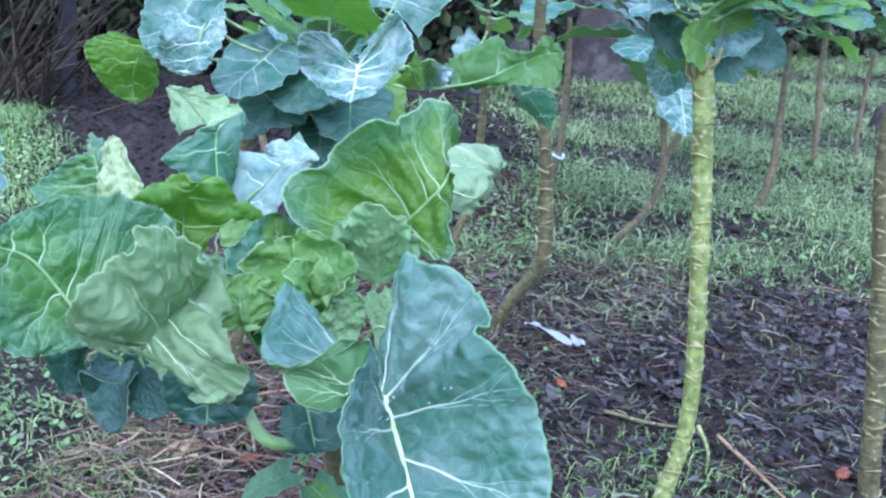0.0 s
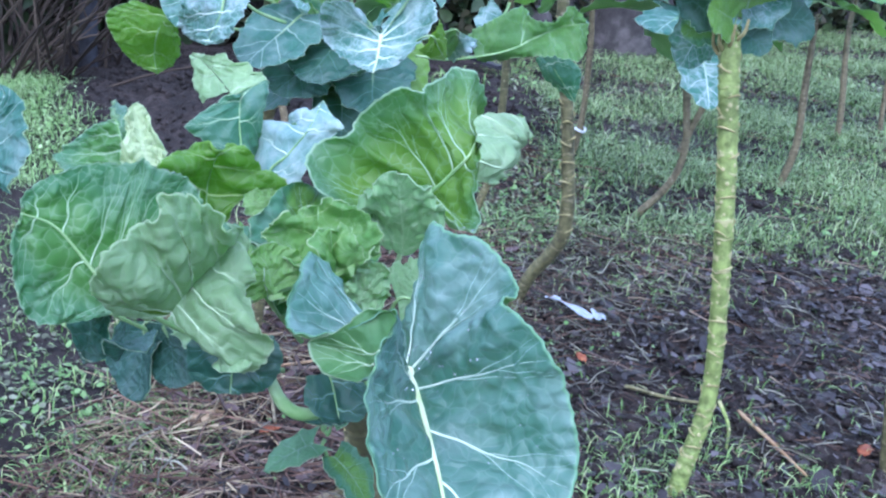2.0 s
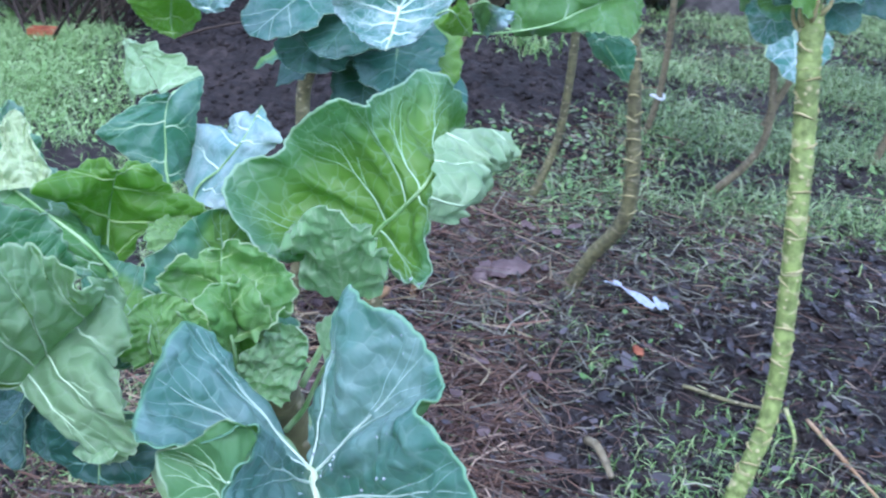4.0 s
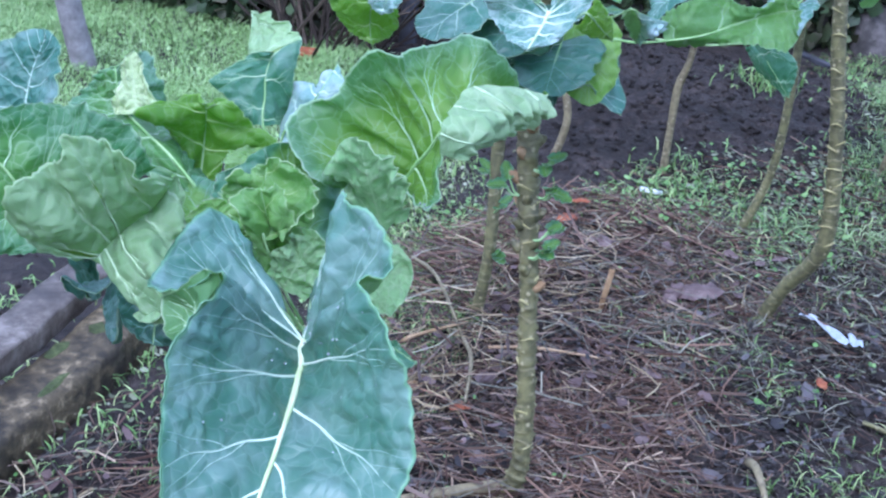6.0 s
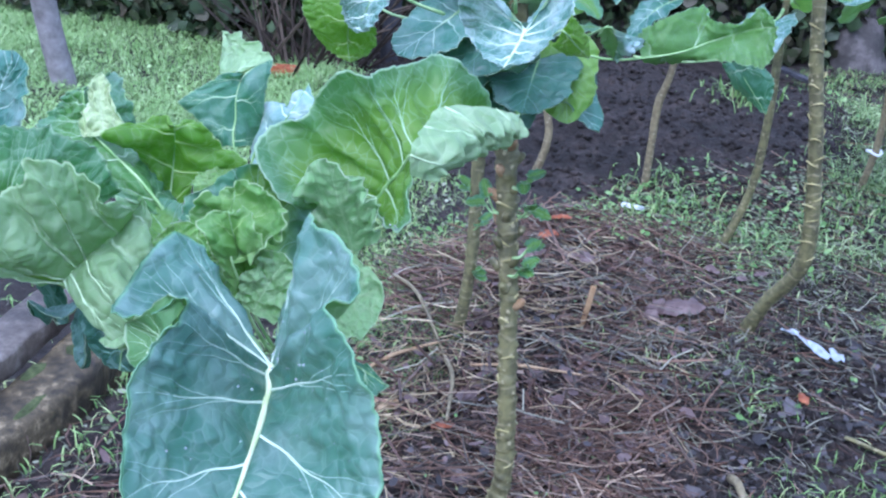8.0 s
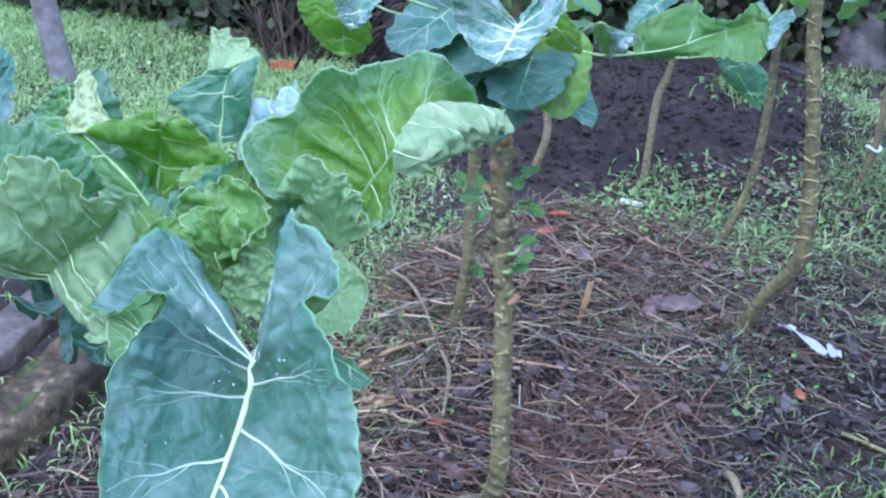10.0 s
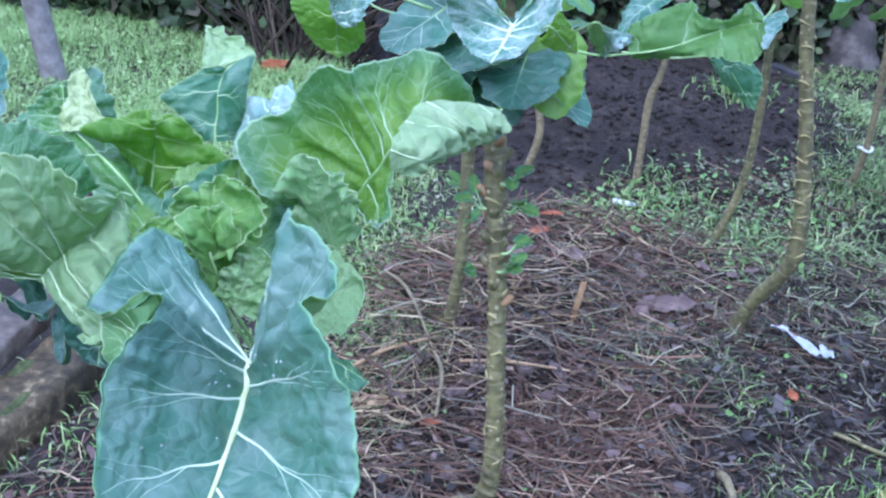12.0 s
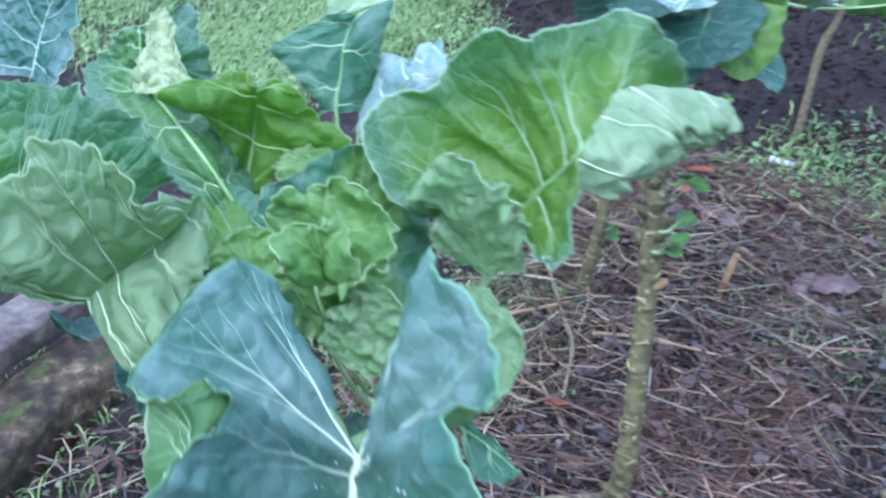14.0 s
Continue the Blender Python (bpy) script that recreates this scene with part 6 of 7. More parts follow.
kale("n", (-0.58, 2.92, 0.0), [(-0.61, 2.92, -0.03), (-0.60, 2.92, 0.02), (-0.58, 2.92, 0.24), (-0.60, 2.95, 0.52), (-0.60, 2.95, 0.66), (-0.5, 2.85, 0.85)], [0.018, 0.017, 0.016, 0.018, 0.017, 0.012], STALK, "kale on a thin stalk with small green shoots", (-0.46, 2.75, 0.92), 5, 0.14, 18)


def leaf_scars(parent, points, radii, n, seed, mat, lo=0.0, hi=1.0):
    """Tan crescents round a stalk where lower leaves broke away."""
    rg = random.Random(seed)
    org = np.array(parent.location)
    line = spline(points, 101)
    rad = np.interp(np.linspace(0, 1, 101), np.linspace(0, 1, len(radii)), radii)
    for k in range(n):
        i = int(100 * (lo + (hi - lo) * (k + rg.uniform(0.1, 0.9)) / n))
        az, span, r = 2.4 * k + rg.uniform(-0.3, 0.3), rg.uniform(0.9, 1.7), rad[i] * 1.05
        pts = []
        for e in np.linspace(-1, 1, 7):
            a = az + e * span
            pts.append((line[i][0] + r * math.cos(a) - org[0], line[i][1] + r * math.sin(a) - org[1], line[i][2] + 0.010 * (1 - abs(e) ** 1.5) - 0.004 - org[2]))
        v, f, _ = tube(pts, [0.0008, 0.0024, 0.0032, 0.0024, 0.0008], 6, 14)
        mesh_object("leaf_scar", v, f, mat, parent)


def plant(label):
    return [o for o in bpy.data.objects if o.get("label", "").startswith(label)][0]


leaf_scars(plant("tall kale"), [(0.58, 2.55, 0.04), (0.61, 2.6, 0.27), (0.56, 2.65, 0.70), (0.51, 2.7, 1.02)], [0.021, 0.019, 0.022, 0.024], 34, 2, SCAR, 0.05, 0.98)
leaf_scars(plant("kale on a thick"), [(1.14, 2.8, 0.0), (1.05, 2.8, 0.49), (0.97, 2.8, 0.86)], [0.026, 0.024, 0.021], 26, 3, SCAR)
leaf_scars(plant("kale on an elbowed"), [(0.22, 3.4, 0.30), (0.19, 3.4, 0.58), (0.12, 3.4, 0.95)], [0.024, 0.021, 0.020], 26, 4, SCAR)
leaf_scars(plant("kale with frosted"), [(-0.17, 2.25, 0.11), (-0.21, 2.27, 0.49), (-0.25, 2.29, 0.72)], [0.018, 0.017, 0.020], 16, 5, SCAR)


# ---- timber edging ----
def beam(name, a, b, width, height, mat, label, z0=0.0, seed=0, wear=0.012):
    """A worn squared timber between two plan points, with uneven rounded edges."""
    a, b = np.array((*a, z0)), np.array((*b, z0))
    ax = b - a
    L = np.linalg.norm(ax)
    ax /= L
    s = np.array([ax[1], -ax[0], 0])
    rng = np.random.RandomState(seed)
    ob = thing(name, tuple(a), label, "timber")
    prof = []
    r = min(width, height) * 0.14
    for cx, cz, a0 in ((width / 2 - r, height - r, 0), (-width / 2 + r, height - r, 90), (-width / 2 + r, r, 180), (width / 2 - r, r, 270)):
        for e in (0, 45, 90):
            prof.append((cx + r * math.cos(radians(a0 + e)), cz + r * math.sin(radians(a0 + e))))
    prof = np.array(prof)
    n, k = 40, len(prof)
    V = []
    for i in range(n):
        off = 1 + (rng.rand(k) - 0.5) * wear / 0.1
        for q, o in zip(prof, off):
            V.append(ax * (L * i / (n - 1)) + s * (q[0] * o + 0.006 * math.sin(i * 0.4 + seed)) + np.array([0, 0, q[1] * (0.97 + 0.03 * o)]))
    F = [(i * k + j, i * k + (j + 1) % k, (i + 1) * k + (j + 1) % k, (i + 1) * k + j) for i in range(n - 1) for j in range(k)]
    F += [tuple(range(k))[::-1], tuple((n - 1) * k + j for j in range(k))]
    mesh_object("beam", V, F, mat, ob)
    return ob


edging = beam("timber_edging", (-0.93, 1.05), (-1.21, 2.28), 0.14, 0.20, TIMBER, "weathered mossy timber edging a raised bed", -0.02, 3)
beam("grey_plank", (-1.06, 1.05), (-1.36, 2.3), 0.11, 0.06, PLANK, "wet grey plank lying behind the timber edging", 0.17, 4)

mr = random.Random(12)
for k in range(9):
    bm = bmesh.new()
    bmesh.ops.create_icosphere(bm, subdivisions=2, radius=1)
    for q in bm.verts:
        q.co *= 1 + 0.45 * noise.noise(q.co * 2.3 + Vector((k * 5.1, 0, 0)))
    s = 0.15 + 1.0 * k / 8
    across = mr.uniform(-0.045, 0.045)
    bmesh.ops.transform(bm, matrix=pose(-0.2225 * s + 0.975 * across, 0.975 * s + 0.2225 * across, 0.198, 0, 0, 13) @ Matrix.Diagonal((mr.uniform(0.012, 0.024), mr.uniform(0.03, 0.07), 0.006, 1)), verts=bm.verts[:])
    part("moss_patch", bm, MOSS, edging, "dark green moss on worn wood")

# ---- posts, dry stems, back wall ----
def post(name, points, radius, mat, label):
    ob = thing(name, points[0], label, "post")
    v, f, uv = tube([np.subtract(p, points[0]) for p in points], [radius * 1.06, radius, radius * 0.96], 12, 30, 0.05, 4)
    mesh_object("shaft", v, f, mat, ob)
    return ob


post("fence_post", [(-2.28, 5.5, -0.1), (-2.27, 5.5, 0.55), (-2.26, 5.5, 1.3)], 0.045, POST, "dark tarred wooden post beside the earth heap")
post("leaning_post", [(-3.18, 4.10, -0.1), (-3.22, 4.02, 0.35), (-3.27, 3.92, 1.1)], 0.055, POST_GREY, "leaning grey weathered post in grass")


def dry_clump(place, n, height, spread, seed, label):
    rng = np.random.RandomState(seed)
    V, F = [], []
    for k in range(n):
        b = np.array([rng.randn() * spread, rng.randn() * spread * 0.6, 0])
        t = b + np.array([rng.randn() * 0.45, rng.randn() * 0.25, height * (0.25 + 0.8 * rng.rand())])
        m = (b + t) / 2 + rng.randn(3) * 0.05
        v, f, _ = tube([b, m, t], [0.008 * (0.5 + rng.rand()), 0.006, 0.003], 4, 7)
        F += [tuple(np.array(q) + len(V)) for q in f]
        V += list(v)
    ob = stuff("dry_stems", np.array(V) + np.array(place), F, DRY, label, "dry stems")
    return ob


dry_clump((-2.45, 5.05, 0.0), 70, 1.2, 0.16, 5, "tied clump of tall dry brown stems")
dry_clump((-3.3, 5.9, 0.0), 70, 1.1, 0.5, 6, "tangle of dead stems before the wall")
dry_clump((-2.9, 5.7, 0.0), 45, 0.9, 0.4, 7, "dry bramble stems beside the post")

wall_line = [(-9.0, 5.6), (-3.6, 6.3), (-1.2, 7.3), (0.4, 8.4), (3.0, 11.2), (9.0, 14.5)]
wall = thing("stone_wall", (*wall_line[0], 0.0), "low dark mossy dry-stone wall behind the garden", "wall", kind="structure")
wall.name = "wall_north"
rng = random.Random(4)
shapes = []
for k in range(6):
    bm = bmesh.new()
    bmesh.ops.create_cube(bm, size=1)
    bmesh.ops.bevel(bm, geom=bm.edges[:], offset=0.16, segments=1, affect="EDGES")
    for v in bm.verts:
        v.co += Vector((rng.uniform(-0.07, 0.07), rng.uniform(-0.07, 0.07), rng.uniform(-0.07, 0.07)))
    me = bpy.data.meshes.new("stone")
    bm.to_mesh(me)
    bm.free()
    me.materials.append(STONE)
    me.polygons.foreach_set("use_smooth", [True] * len(me.polygons))
    shapes.append(me)
wp = spline([(*q, 0) for q in wall_line], 400)
seg = np.concatenate([[0], np.cumsum(np.linalg.norm(np.diff(wp, axis=0), axis=1))])
count = 0
for row in range(6):
    s = rng.uniform(0, 0.2)
    while s < seg[-1] - 0.3:
        w = rng.uniform(0.22, 0.55)
        c = [float(np.interp(s + w / 2, seg, wp[:, i])) for i in range(2)]
        d = [float(np.interp(s + w / 2 + 0.05, seg, wp[:, i])) - c[i] for i in range(2)]
        if -4.5 < c[0] < 4.5:
            st = new("stone", shapes[rng.randrange(6)])
            st.parent = wall
            st.matrix_basis = pose(c[0] - wall_line[0][0], c[1] - wall_line[0][1] + rng.uniform(-0.03, 0.03), 0.08 + row * 0.19, rng.uniform(-5, 5), rng.uniform(-5, 5), math.degrees(math.atan2(d[1], d[0]))) @ Matrix.Diagonal((w * 1.02, 0.4, rng.uniform(0.18, 0.22), 1))
            count += 1
        s += w
V = np.concatenate([wp + np.array([0, 0.12, -0.2]), wp + np.array([0, 0.12, 1.25]), wp + np.array([0, 0.45, 1.25]), wp + np.array([0, 0.45, -0.2])]) - np.array([*wall_line[0], 0])
m = len(wp)
F = [(a * m + i, a * m + i + 1, (a + 1) * m + i + 1, (a + 1) * m + i) for a in range(3) for i in range(m - 1)]
mesh_object("wall_core", V, F, SOIL, wall)


def ivy(name, seed, n, line, height, depth, size, mat, label):
    """Leaves and scraps hanging over a bank along a plan line."""
    rng = np.random.RandomState(seed)
    w = spline([(*q, 0) for q in line], 200)
    k = rng.randint(0, 199, n)
    c = w[k] + (w[k + 1] - w[k]) * rng.rand(n, 1) + np.stack([rng.randn(n) * 0.05, -depth * rng.rand(n), height * rng.rand(n) ** 1.4], 1)
    d = rng.randn(n, 3)
    d /= np.linalg.norm(d, axis=1)[:, None]
    s = np.cross(d, rng.randn(n, 3))
    s /= np.linalg.norm(s, axis=1)[:, None]
    r = (size * (0.5 + rng.rand(n)))[:, None]
    nn = np.cross(d, s) * 0.3
    V = np.stack([c, c + d * r, c + (0.4 * d + 0.55 * s + nn) * r, c + (-0.5 * d + 0.6 * s) * r, c - 0.8 * d * r, c + (-0.5 * d - 0.6 * s) * r, c + (0.4 * d - 0.55 * s + nn) * r], 1).reshape(-1, 3)
    q = np.arange(n) * 7
    F = []
    for a in range(6):
        F += [tuple(f) for f in np.stack([q, q + 1 + a, q + 1 + (a + 1) % 6], 1)]
    return stuff(name, V, F, mat, label, "ivy", smooth_faces=True)


ivy("ivy", 61, 9000, [(-5.5, 5.75), (-3.6, 6.1), (-1.4, 7.0), (0.2, 8.1), (2.8, 10.9), (5.0, 12.3)], 1.1, 0.25, 0.05, IVY, "dark ivy and bramble leaves over the wall")
ivy("bramble", 62, 5000, [(-4.6, 5.5), (-3.4, 5.75), (-2.6, 5.7)], 1.1, 0.6, 0.04, IVY, "dead brown bramble leaves before the wall")


# ---- small things on the ground ----
def curled_leaf(name, place, size, mat, label, turn=0.0, cup=50.0, tilt=0.0, ratio=0.4):
    """A fallen leaf: a cupped blade with a short stem."""
    z = float(ground_height(np.array(place[0]), np.array(place[1]))) + place[2]
    ob = thing(name, (place[0], place[1], z), label, "fallen leaf")
    d = np.array([math.cos(turn), math.sin(turn), tilt])
    o = np.array([place[0], place[1], z + 0.012])
    p = dict(B=o - d * size / 2, T=o + d * size / 2, N=(0, 0, 1), w=size * ratio, lobe=0.05, root=0.3, fold=(-cup * 0.3, -cup * 0.3, -cup * 0.3, -cup * 0.3), curl=(-cup, -cup, -cup, -cup), crumple=0.03, ruffle=0.06, arch=0.1, seed=turn * 3)
    P, flat = leaf_surface(p, 16, 13)
    V = np.concatenate([P.reshape(-1, 3), P.reshape(-1, 3) - np.array([0, 0, 0.0015])]) - np.array(ob.location)
    i, j = np.meshgrid(np.arange(15), np.arange(12), indexing="ij")
    a = (i * 13 + j).ravel()
    F = np.concatenate([np.stack([a, a + 13, a + 14, a + 1], 1), np.stack([a, a + 1, a + 14, a + 13], 1) + 208])
    mesh_object("blade", V, F, mat, ob)
    q = P[:, 6] - np.array(ob.location)
    v, f, _ = tube([q[0] - d * size * 0.25, q[0], q[7]], [0.0014, 0.0016, 0.0008], 6, 8)
    mesh_object("stem", v, f, mat, ob)
    return ob


curled_leaf("fallen_leaf", (-0.58, 2.47, 0.03), 0.095, TAN, "curled tan dead leaf on straw mulch", 0.5, 75, 0.1, 0.45)
curled_leaf("fallen_leaf", (-0.41, 2.456, 0.03), 0.055, RUST, "small rust-orange leaf on straw mulch", 0.3, 40, 0.2)
curled_leaf("fallen_leaf", (-0.65, 3.85, 0.05), 0.08, RUST, "bright rust-red leaf at the edge of the mulch", 0.2, 25, 0.1, 0.3)
curled_leaf("fallen_leaf", (-0.64, 3.72, 0.04), 0.09, RUST, "dull red leaf beside the bright one", 1.1, 35)
curled_leaf("fallen_leaf", (-0.095, 3.404, 0.05), 0.15, MAUVE, "large mauve-brown dead leaf on mulch", 0.3, 30, 0.15, 0.5)
curled_leaf("fallen_leaf", (-0.16, 3.36, 0.04), 0.10, MAUVE, "crumpled mauve leaf beside a stalk", 1.4, 50, 0.3)
curled_leaf("fallen_leaf", (0.323, 3.12, 0.02), 0.05, RUST, "small red leaf in wet litter", 2.0, 30)
curled_leaf("fallen_leaf", (1.08, 2.85, 0.02), 0.06, RUST, "small orange leaf near a thick stalk", 1.0, 30)
curled_leaf("fallen_leaf", (-0.62, 3.5, 0.05), 0.11, MAUVE, "faded pink-brown leaf in mulch", 0.8, 40)
curled_leaf("fallen_leaf", (-0.45, 3.55, 0.05), 0.09, MAUVE, "faded brown leaf in mulch", 2.2, 40)


def foil_strip(place, size, turn, label):
    """A crumpled strip of silver foil."""
    ob = thing("foil_scrap", place, label, "foil")
    rg = np.random.RandomState(int(abs(turn) * 100) + 3)
    n, m = 14, 5
    V = []
    for i in range(n):
        for j in range(m):
            x, y = (i / (n - 1) - 0.5) * size[0], (j / (m - 1) - 0.5) * size[1] * (0.6 + 0.4 * math.sin(3.1 * i / (n - 1)))
            V.append((x * math.cos(turn) - y * math.sin(turn), x * math.sin(turn) + y * math.cos(turn), 0.046 + 0.001 * rg.randn() + 0.005 * math.sin(i * 0.45 + j)))
    F = [(i * m + j, i * m + j + 1, (i + 1) * m + j + 1, (i + 1) * m + j) for i in range(n - 1) for j in range(m - 1)]
    me = mesh_object("strip", V, F, FOIL, ob, smooth_faces=False)
    sol = me.modifiers.new("thickness", "SOLIDIFY")
    sol.thickness = 0.001
    return ob


foil_strip((0.29, 3.41, 0.0), (0.17, 0.030), -0.75, "crumpled silver foil strip on wet litter")
foil_strip((0.365, 3.385, 0.0), (0.07, 0.035), -1.1, "torn silver foil piece beside the strip")
foil_strip((0.22, 3.46, 0.0), (0.05, 0.018), 0.1, "small foil end at a stalk foot")


def chip(name, place, size, mat, label, category, turn=0.0, up=0.0):
    """A split splinter of wood with chipped ends."""
    z = float(ground_height(np.array(place[0]), np.array(place[1]))) + place[2]
    ob = thing(name, (place[0], place[1], z), label, category)
    bm = bmesh.new()
    bmesh.ops.create_cube(bm, size=1)
    bmesh.ops.subdivide_edges(bm, edges=bm.edges[:], cuts=2, use_grid_fill=True)
    rg = random.Random(int(size[0] * 9999))
    for v in bm.verts:
        v.co = Vector((v.co.x * size[0] * (1 + rg.uniform(-0.06, 0.06)), v.co.y * size[1] * (1 + rg.uniform(-0.3, 0.3)), v.co.z * size[2] * (1 + rg.uniform(-0.3, 0.3))))
    bmesh.ops.transform(bm, matrix=pose(0, 0, size[2] / 2 + size[0] * 0.5 * math.sin(radians(up)), 0, -up, math.degrees(turn)), verts=bm.verts[:])
    part("splinter", bm, mat, ob)
    return ob


chip("wood_chip", (-0.508, 4.25, 0.02), (0.085, 0.02, 0.012), WHITE, "pale bleached wood chip on soil", "wood chip", 0.1)
chip("split_stake", (-0.324, 3.22, 0.0), (0.13, 0.016, 0.014), CUT, "short split stake standing in mulch", "stake", 0.3, 82)
chip("broken_brick", (-2.46, 4.79, 0.0), (0.13, 0.07, 0.05), RUST, "broken red brick piece by the dry stems", "brick", 0.3)
chip("black_plastic", (-0.37, 6.8, 0.05), (0.3, 0.05, 0.02), POST, "strip of black plastic on the grass edge", "plastic", -0.7)


def twig(points, radius, mat, label, category="twig"):
    pts = [(x, y, float(ground_height(np.array(x), np.array(y))) + z) for x, y, z in points]
    ob = thing("twig", pts[0], label, category)
    v, f, _ = tube([np.subtract(p, pts[0]) for p in pts], [radius, radius * 0.9, radius * 0.6], 7, 14, 0.12, 2)
    mesh_object("shoot", v, f, mat, ob)
    return ob


twig([(0.763, 2.962, 0.02), (0.83, 2.84, 0.03), (0.91, 2.70, 0.02)], 0.006, CUT, "pale straight twig lying on litter")
twig([(0.45, 2.99, 0.02), (0.58, 2.965, 0.03), (0.70, 2.96, 0.02)], 0.006, STALK, "cut yellow-green kale stem on litter")
twig([(0.70, 2.93, 0.05), (0.725, 2.86, 0.04), (0.72, 2.79, 0.01)], 0.006, STALK_GREEN, "short bent green stem beside a stalk")
twig([(0.24, 2.67, 0.02), (0.27, 2.60, 0.05), (0.31, 2.52, 0.04)], 0.011, STALK_BROWN, "grey broken stem stub in grass")
twig([(-0.48, 2.75, 0.05), (-0.36, 2.81, 0.06), (-0.2, 2.89, 0.04)], 0.005, TAN, "bright straw stem across the mulch")
twig([(-0.70, 2.54, 0.04), (-0.66, 2.66, 0.06), (-0.585, 2.83, 0.05)], 0.006, CUT, "split dry stem at the mulch edge")
twig([(-0.95, 3.18, 0.03), (-0.76, 2.98, 0.09), (-0.56, 2.76, 0.04)], 0.006, STALK_BROWN, "thin brown bramble stem over grass")
twig([(-0.56, 2.76, 0.04), (-0.47, 2.62, 0.08), (-0.40, 2.45, 0.06)], 0.006, STALK_BROWN, "thin brown bramble stem over mulch")
twig([(-0.95, 3.18, 0.03), (-0.75, 3.28, 0.06), (-0.5, 3.3, 0.05)], 0.005, STRAW, "long dry stem behind the mulch")
twig([(-0.20, 2.24, 0.03), (-0.27, 2.16, 0.03), (-0.36, 2.06, 0.02)], 0.016, STALK_BROWN, "woody root running from a kale stalk")

# white tie on the slim stalk
tie = thing("plant_tie", (0.235, 5.04, 0.19), "white plastic tie round a stalk", "tie")
v, f, _ = tube([(0.028 * math.cos(k), 0.028 * math.sin(k), 0.006 * math.sin(k * 2)) for k in np.linspace(0, 6.28, 9)], [0.006, 0.006], 6, 24)
mesh_object("band", v, f, WHITE, tie)

# rounded dark boulder and the pale block by the wall
def boulder(name, place, size, label, seed):
    ob = thing(name, place, label, "boulder")
    bm = bmesh.new()
    bmesh.ops.create_icosphere(bm, subdivisions=3, radius=1)
    for q in bm.verts:
        k = 1 + 0.22 * noise.noise(q.co * 1.3 + Vector((seed, 0, 0))) + 0.08 * noise.noise(q.co * 4 + Vector((0, seed, 0)))
        q.co = Vector((q.co.x * size[0] * k, q.co.y * size[1] * k, max(-0.1, q.co.z) * size[2] * k))
    for fc in bm.faces:
        fc.smooth = True
    part("rock", bm, STONE, ob)
    return ob


boulder("boulder", (0.43, 8.0, 0.0), (0.26, 0.2, 0.62), "tall grey-brown block of stone by the wall", 2.0)
boulder("boulder", (2.3, 7.4, 0.0), (0.12, 0.12, 0.2), "dark rounded stone in grass", 5.0)
boulder("boulder", (-0.15, 7.6, 0.0), (0.2, 0.2, 0.28), "dark mossy boulder at the wall foot", 7.0)
boulder("boulder", (-0.9, 7.3, 0.0), (0.25, 0.2, 0.3), "pinkish boulder at the wall foot", 9.0)
boulder("boulder", (0.15, 8.6, 0.0), (0.5, 0.3, 0.6), "pale boulder behind the garden", 11.0)

# small side shoots on two bare stalks
def shoots(parent, spots, size, seed):
    rg = random.Random(seed)
    for x, y, z, sx in spots:
        for k in range(3):
            az = (0 if sx > 0 else math.pi) + rg.uniform(-1.1, 1.1)
            d = Vector((math.cos(az), math.sin(az) - 0.3, rg.uniform(-0.3, 0.8))).normalized()
            b = Vector((x, y, z)) + d * 0.012
            add_leaf(parent, dict(B=tuple(b), T=tuple(b + d * size * rg.uniform(0.7, 1.2)), N=(rg.uniform(-0.3, 0.3), -0.5, 0.8), w=size * 0.42, lobe=0.1, fold=(20, 10, 20, 10), ruffle=0.1, seed=rg.uniform(0, 9)), GREEN, PALE, 12, 11, stem=(x - sx * 0.02, y, z - 0.02), rib=0.0016)


shoots(back, [(-0.205, 2.26, 0.76, 1), (-0.185, 2.25, 0.71, 1), (-0.185, 2.25, 0.62, 1), (-0.19, 2.25, 0.58, 1), (-0.27, 2.26, 0.70, -1)], 0.034, 3)
slim = [o for o in bpy.data.objects if o.get("label", "").startswith("kale on a thin stalk")][0]
shoots(slim, [(-0.60, 2.93, 0.45, -1), (-0.57, 2.92, 0.36, 1), (-0.57, 2.92, 0.22, 1), (-0.60, 2.93, 0.56, 1)], 0.034, 4)


# one frosted leaf hanging low from the tall green-stalked plant
tall = [o for o in bpy.data.objects if o.get("label", "").startswith("tall kale")][0]
add_leaf(tall, dict(B=(0.46, 2.85, 1.06), T=(0.425, 2.87, 0.95), N=(-0.2, -0.8, 0.5), w=0.05, lobe=0.3, root=0.8, fold=(20, 5, 20, 5), ruffle=0.06, seed=4), FROST, PALE, 24, 21, stem=(0.5, 2.72, 1.04), rib=0.002)
add_leaf(tall, dict(B=(0.53, 2.75, 1.10), T=(0.55, 2.78, 1.24), N=(0.1, -0.9, 0.2), w=0.055, lobe=0.1, root=0.7, ruffle=0.06, seed=6), LIME, LIME, 24, 21, stem=(0.5, 2.72, 1.05), rib=0.002)

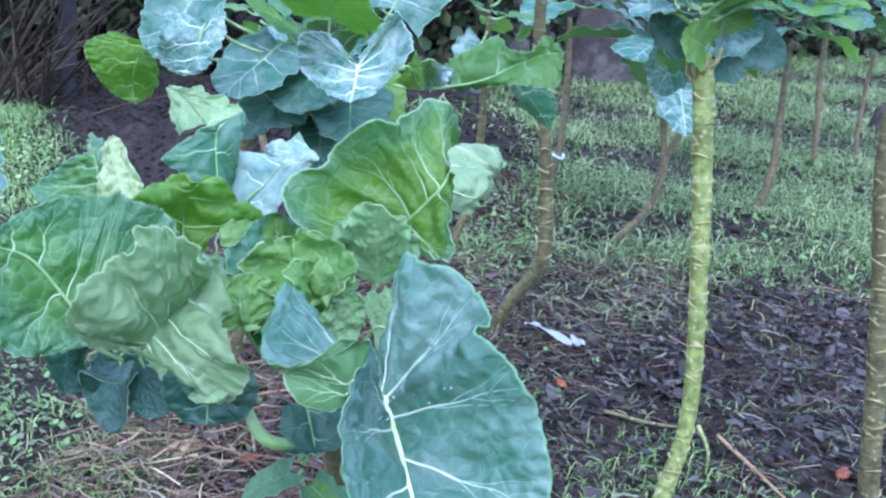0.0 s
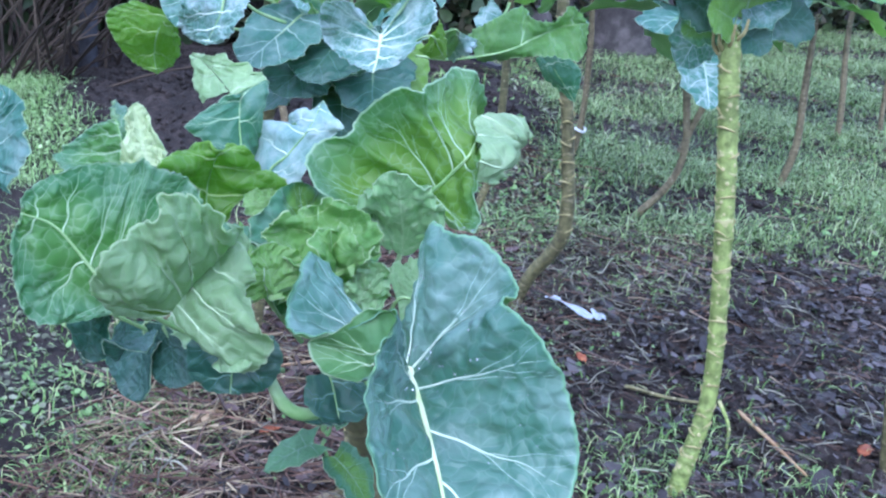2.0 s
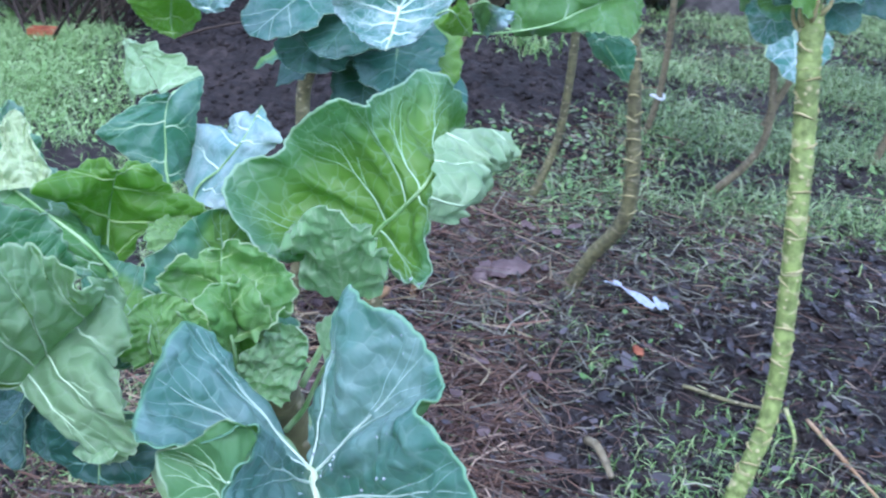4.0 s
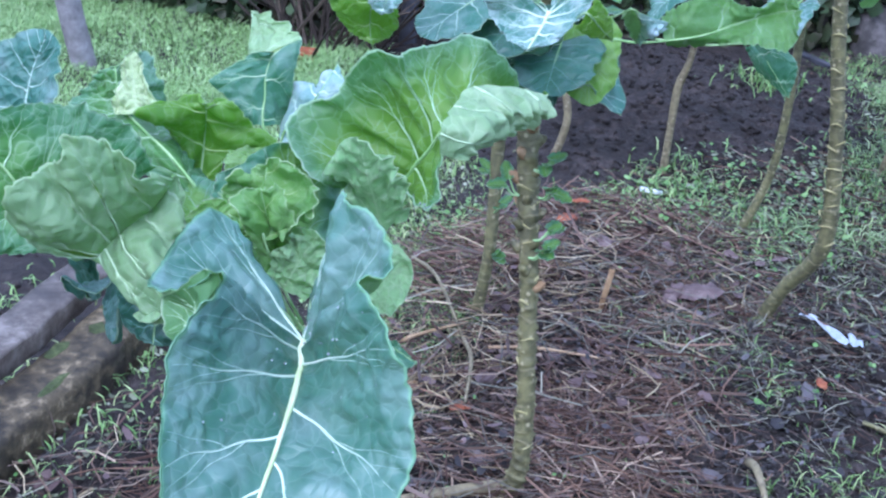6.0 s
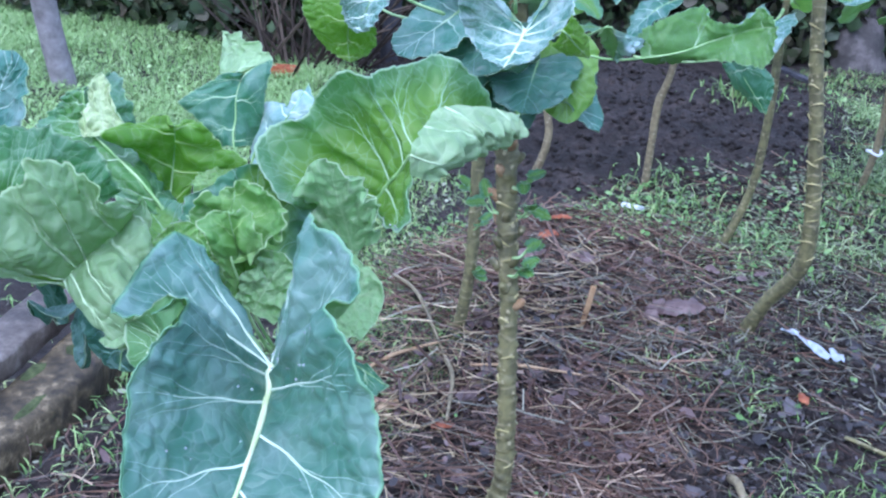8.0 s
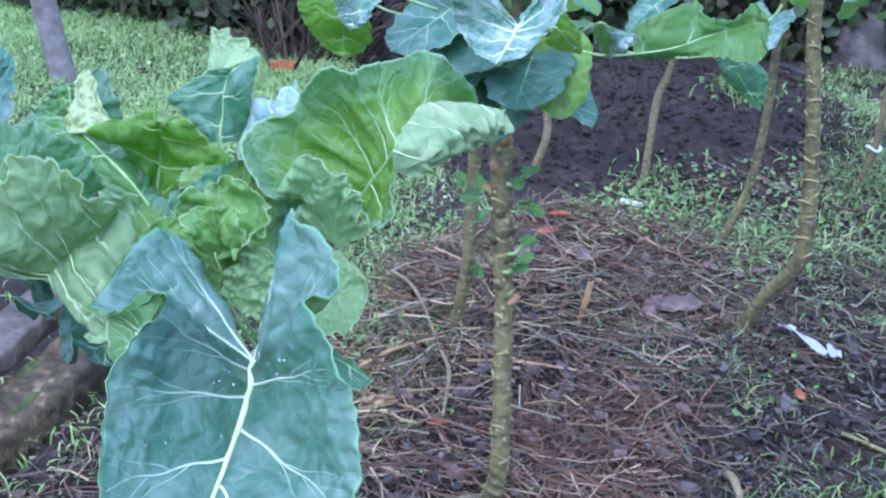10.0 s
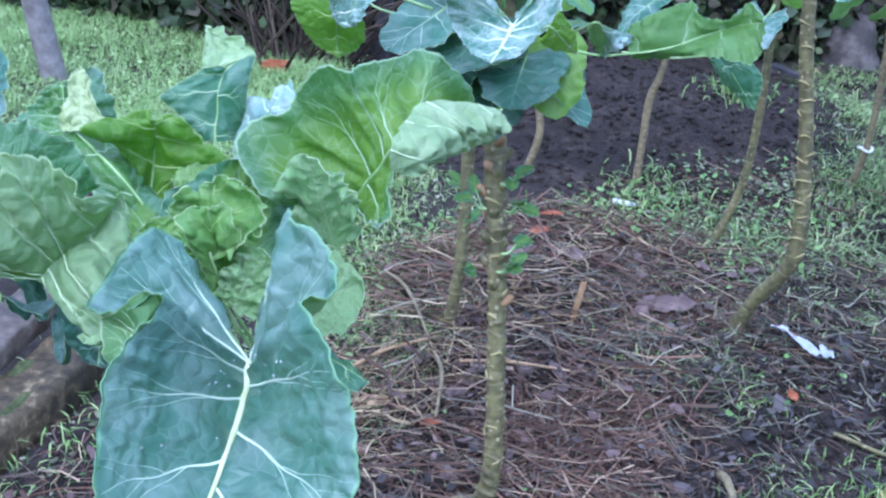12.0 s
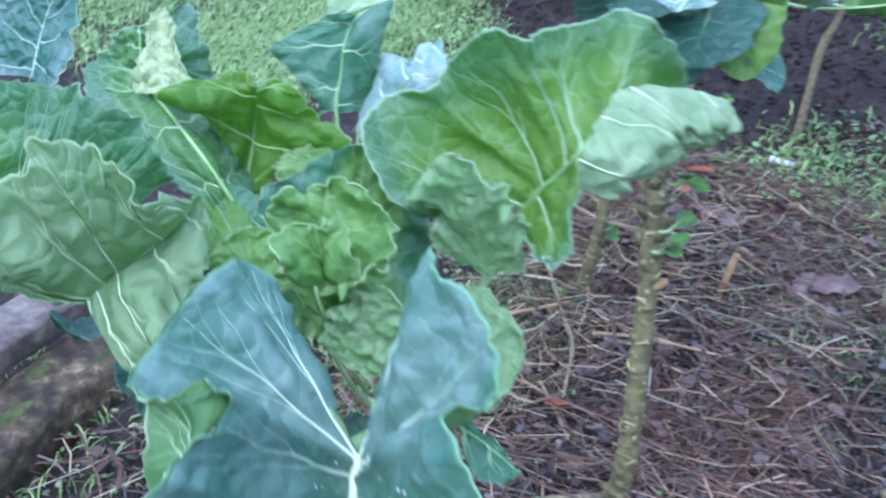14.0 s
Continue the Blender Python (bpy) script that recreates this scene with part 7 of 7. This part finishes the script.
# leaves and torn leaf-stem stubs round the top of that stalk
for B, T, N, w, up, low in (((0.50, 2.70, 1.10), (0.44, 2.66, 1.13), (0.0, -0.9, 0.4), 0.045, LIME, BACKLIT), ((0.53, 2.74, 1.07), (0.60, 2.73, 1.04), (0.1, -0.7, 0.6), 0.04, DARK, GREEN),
                            ((0.52, 2.76, 1.12), (0.62, 2.78, 1.17), (0.1, -0.7, 0.6), 0.06, FROST, PALE), ((0.45, 2.74, 1.10), (0.37, 2.72, 1.15), (-0.1, -0.7, 0.6), 0.05, DARK, GREEN),
                            ((0.47, 2.76, 1.07), (0.40, 2.75, 1.05), (-0.1, -0.7, 0.6), 0.045, GREEN, PALE), ((0.60, 2.8, 1.10), (0.70, 2.84, 1.10), (0.1, -0.7, 0.6), 0.06, DARK, GREEN)):
    add_leaf(tall, dict(B=B, T=T, N=N, w=w, lobe=0.2, root=0.8, fold=(15, 5, 20, 5), ruffle=0.07, seed=10 * w + B[0]), up, low, 24, 21, stem=(0.5, 2.70, 1.05), rib=0.002)
for k in range(7):
    a = 0.9 * k + 0.3
    v, f, _ = tube([(0.502 + 0.016 * math.cos(a) - 0.58, 2.70 + 0.016 * math.sin(a) - 2.55, 0.985 + 0.012 * k), (0.502 + 0.032 * math.cos(a) - 0.58, 2.70 + 0.032 * math.sin(a) - 2.55, 1.005 + 0.012 * k), (0.502 + 0.036 * math.cos(a) - 0.58, 2.70 + 0.036 * math.sin(a) - 2.55, 1.035 + 0.012 * k)], [0.006, 0.0045, 0.003], 7, 8)
    mesh_object("leaf_stub", v, f, SCAR, tall, "torn tan leaf-stem stub")

# layered leaf scars down the older plant's stalk
for k in range(26):
    a, z = 2.4 * k, 0.50 + 0.018 * k
    cx, cy = np.interp(z, [0.49, 0.72, 0.92, 1.1], [-0.21, -0.25, -0.27, -0.26]) + 0.17, np.interp(z, [0.49, 0.72, 0.92, 1.1], [2.27, 2.29, 2.30, 2.28]) - 2.25
    c, s = math.cos(a), math.sin(a)
    v, f, _ = tube([(cx + 0.014 * c, cy + 0.014 * s, z - 0.012), (cx + 0.028 * c, cy + 0.028 * s, z), (cx + 0.031 * c, cy + 0.031 * s, z + 0.007)], [0.012, 0.009, 0.006], 8, 6)
    mesh_object("leaf_stub", v, f, CUT if k % 3 == 0 else STALK, back, "tan scar where a leaf broke off")

# raindrops caught on the large leaf and the frosted ones
DROP, _t, _b = material("water_drops")
_b.inputs["Base Color"].default_value = (0.85, 0.92, 0.95, 1)
_b.inputs["Roughness"].default_value = 0.05
_b.inputs["Transmission Weight"].default_value = 0.7
_b.inputs["IOR"].default_value = 1.33


bm = bmesh.new()
bmesh.ops.create_icosphere(bm, subdivisions=1, radius=1)
BEAD = bpy.data.meshes.new("drop")
bm.to_mesh(BEAD)
bm.free()
BEAD.materials.append(DROP)
BEAD.polygons.foreach_set("use_smooth", [True] * len(BEAD.polygons))


def drops(leaf_ob, n, box, seed):
    """Beads of water resting on a blade, on the skin that lies within a box of space."""
    rg = np.random.RandomState(seed)
    org = np.array(leaf_ob.parent.location)
    co = np.empty(len(leaf_ob.data.vertices) * 3)
    leaf_ob.data.vertices.foreach_get("co", co)
    co = co.reshape(-1, 3) + org
    lo, hi = np.array(box[0]), np.array(box[1])
    spots = co[((co > lo) & (co < hi)).all(1)]
    for k in range(n if len(spots) else 0):
        r = 0.0005 + 0.0009 * rg.rand() ** 3
        ob = new("drop", BEAD)
        ob.parent = leaf_ob
        ob.matrix_basis = Matrix.Translation(spots[rg.randint(len(spots))] + rg.randn(3) * 0.001 - org) @ Matrix.Scale(r, 4)


drops(LEAF_OBS["hero"], 110, ((0.08, 0.95, 1.03), (0.17, 1.05, 1.15)), 3)
drops(LEAF_OBS["hero"], 50, ((0.09, 0.85, 0.98), (0.2, 1.0, 1.10)), 4)
drops(LEAF_OBS["shell"], 14, ((0.08, 1.13, 1.09), (0.12, 1.16, 1.13)), 5)
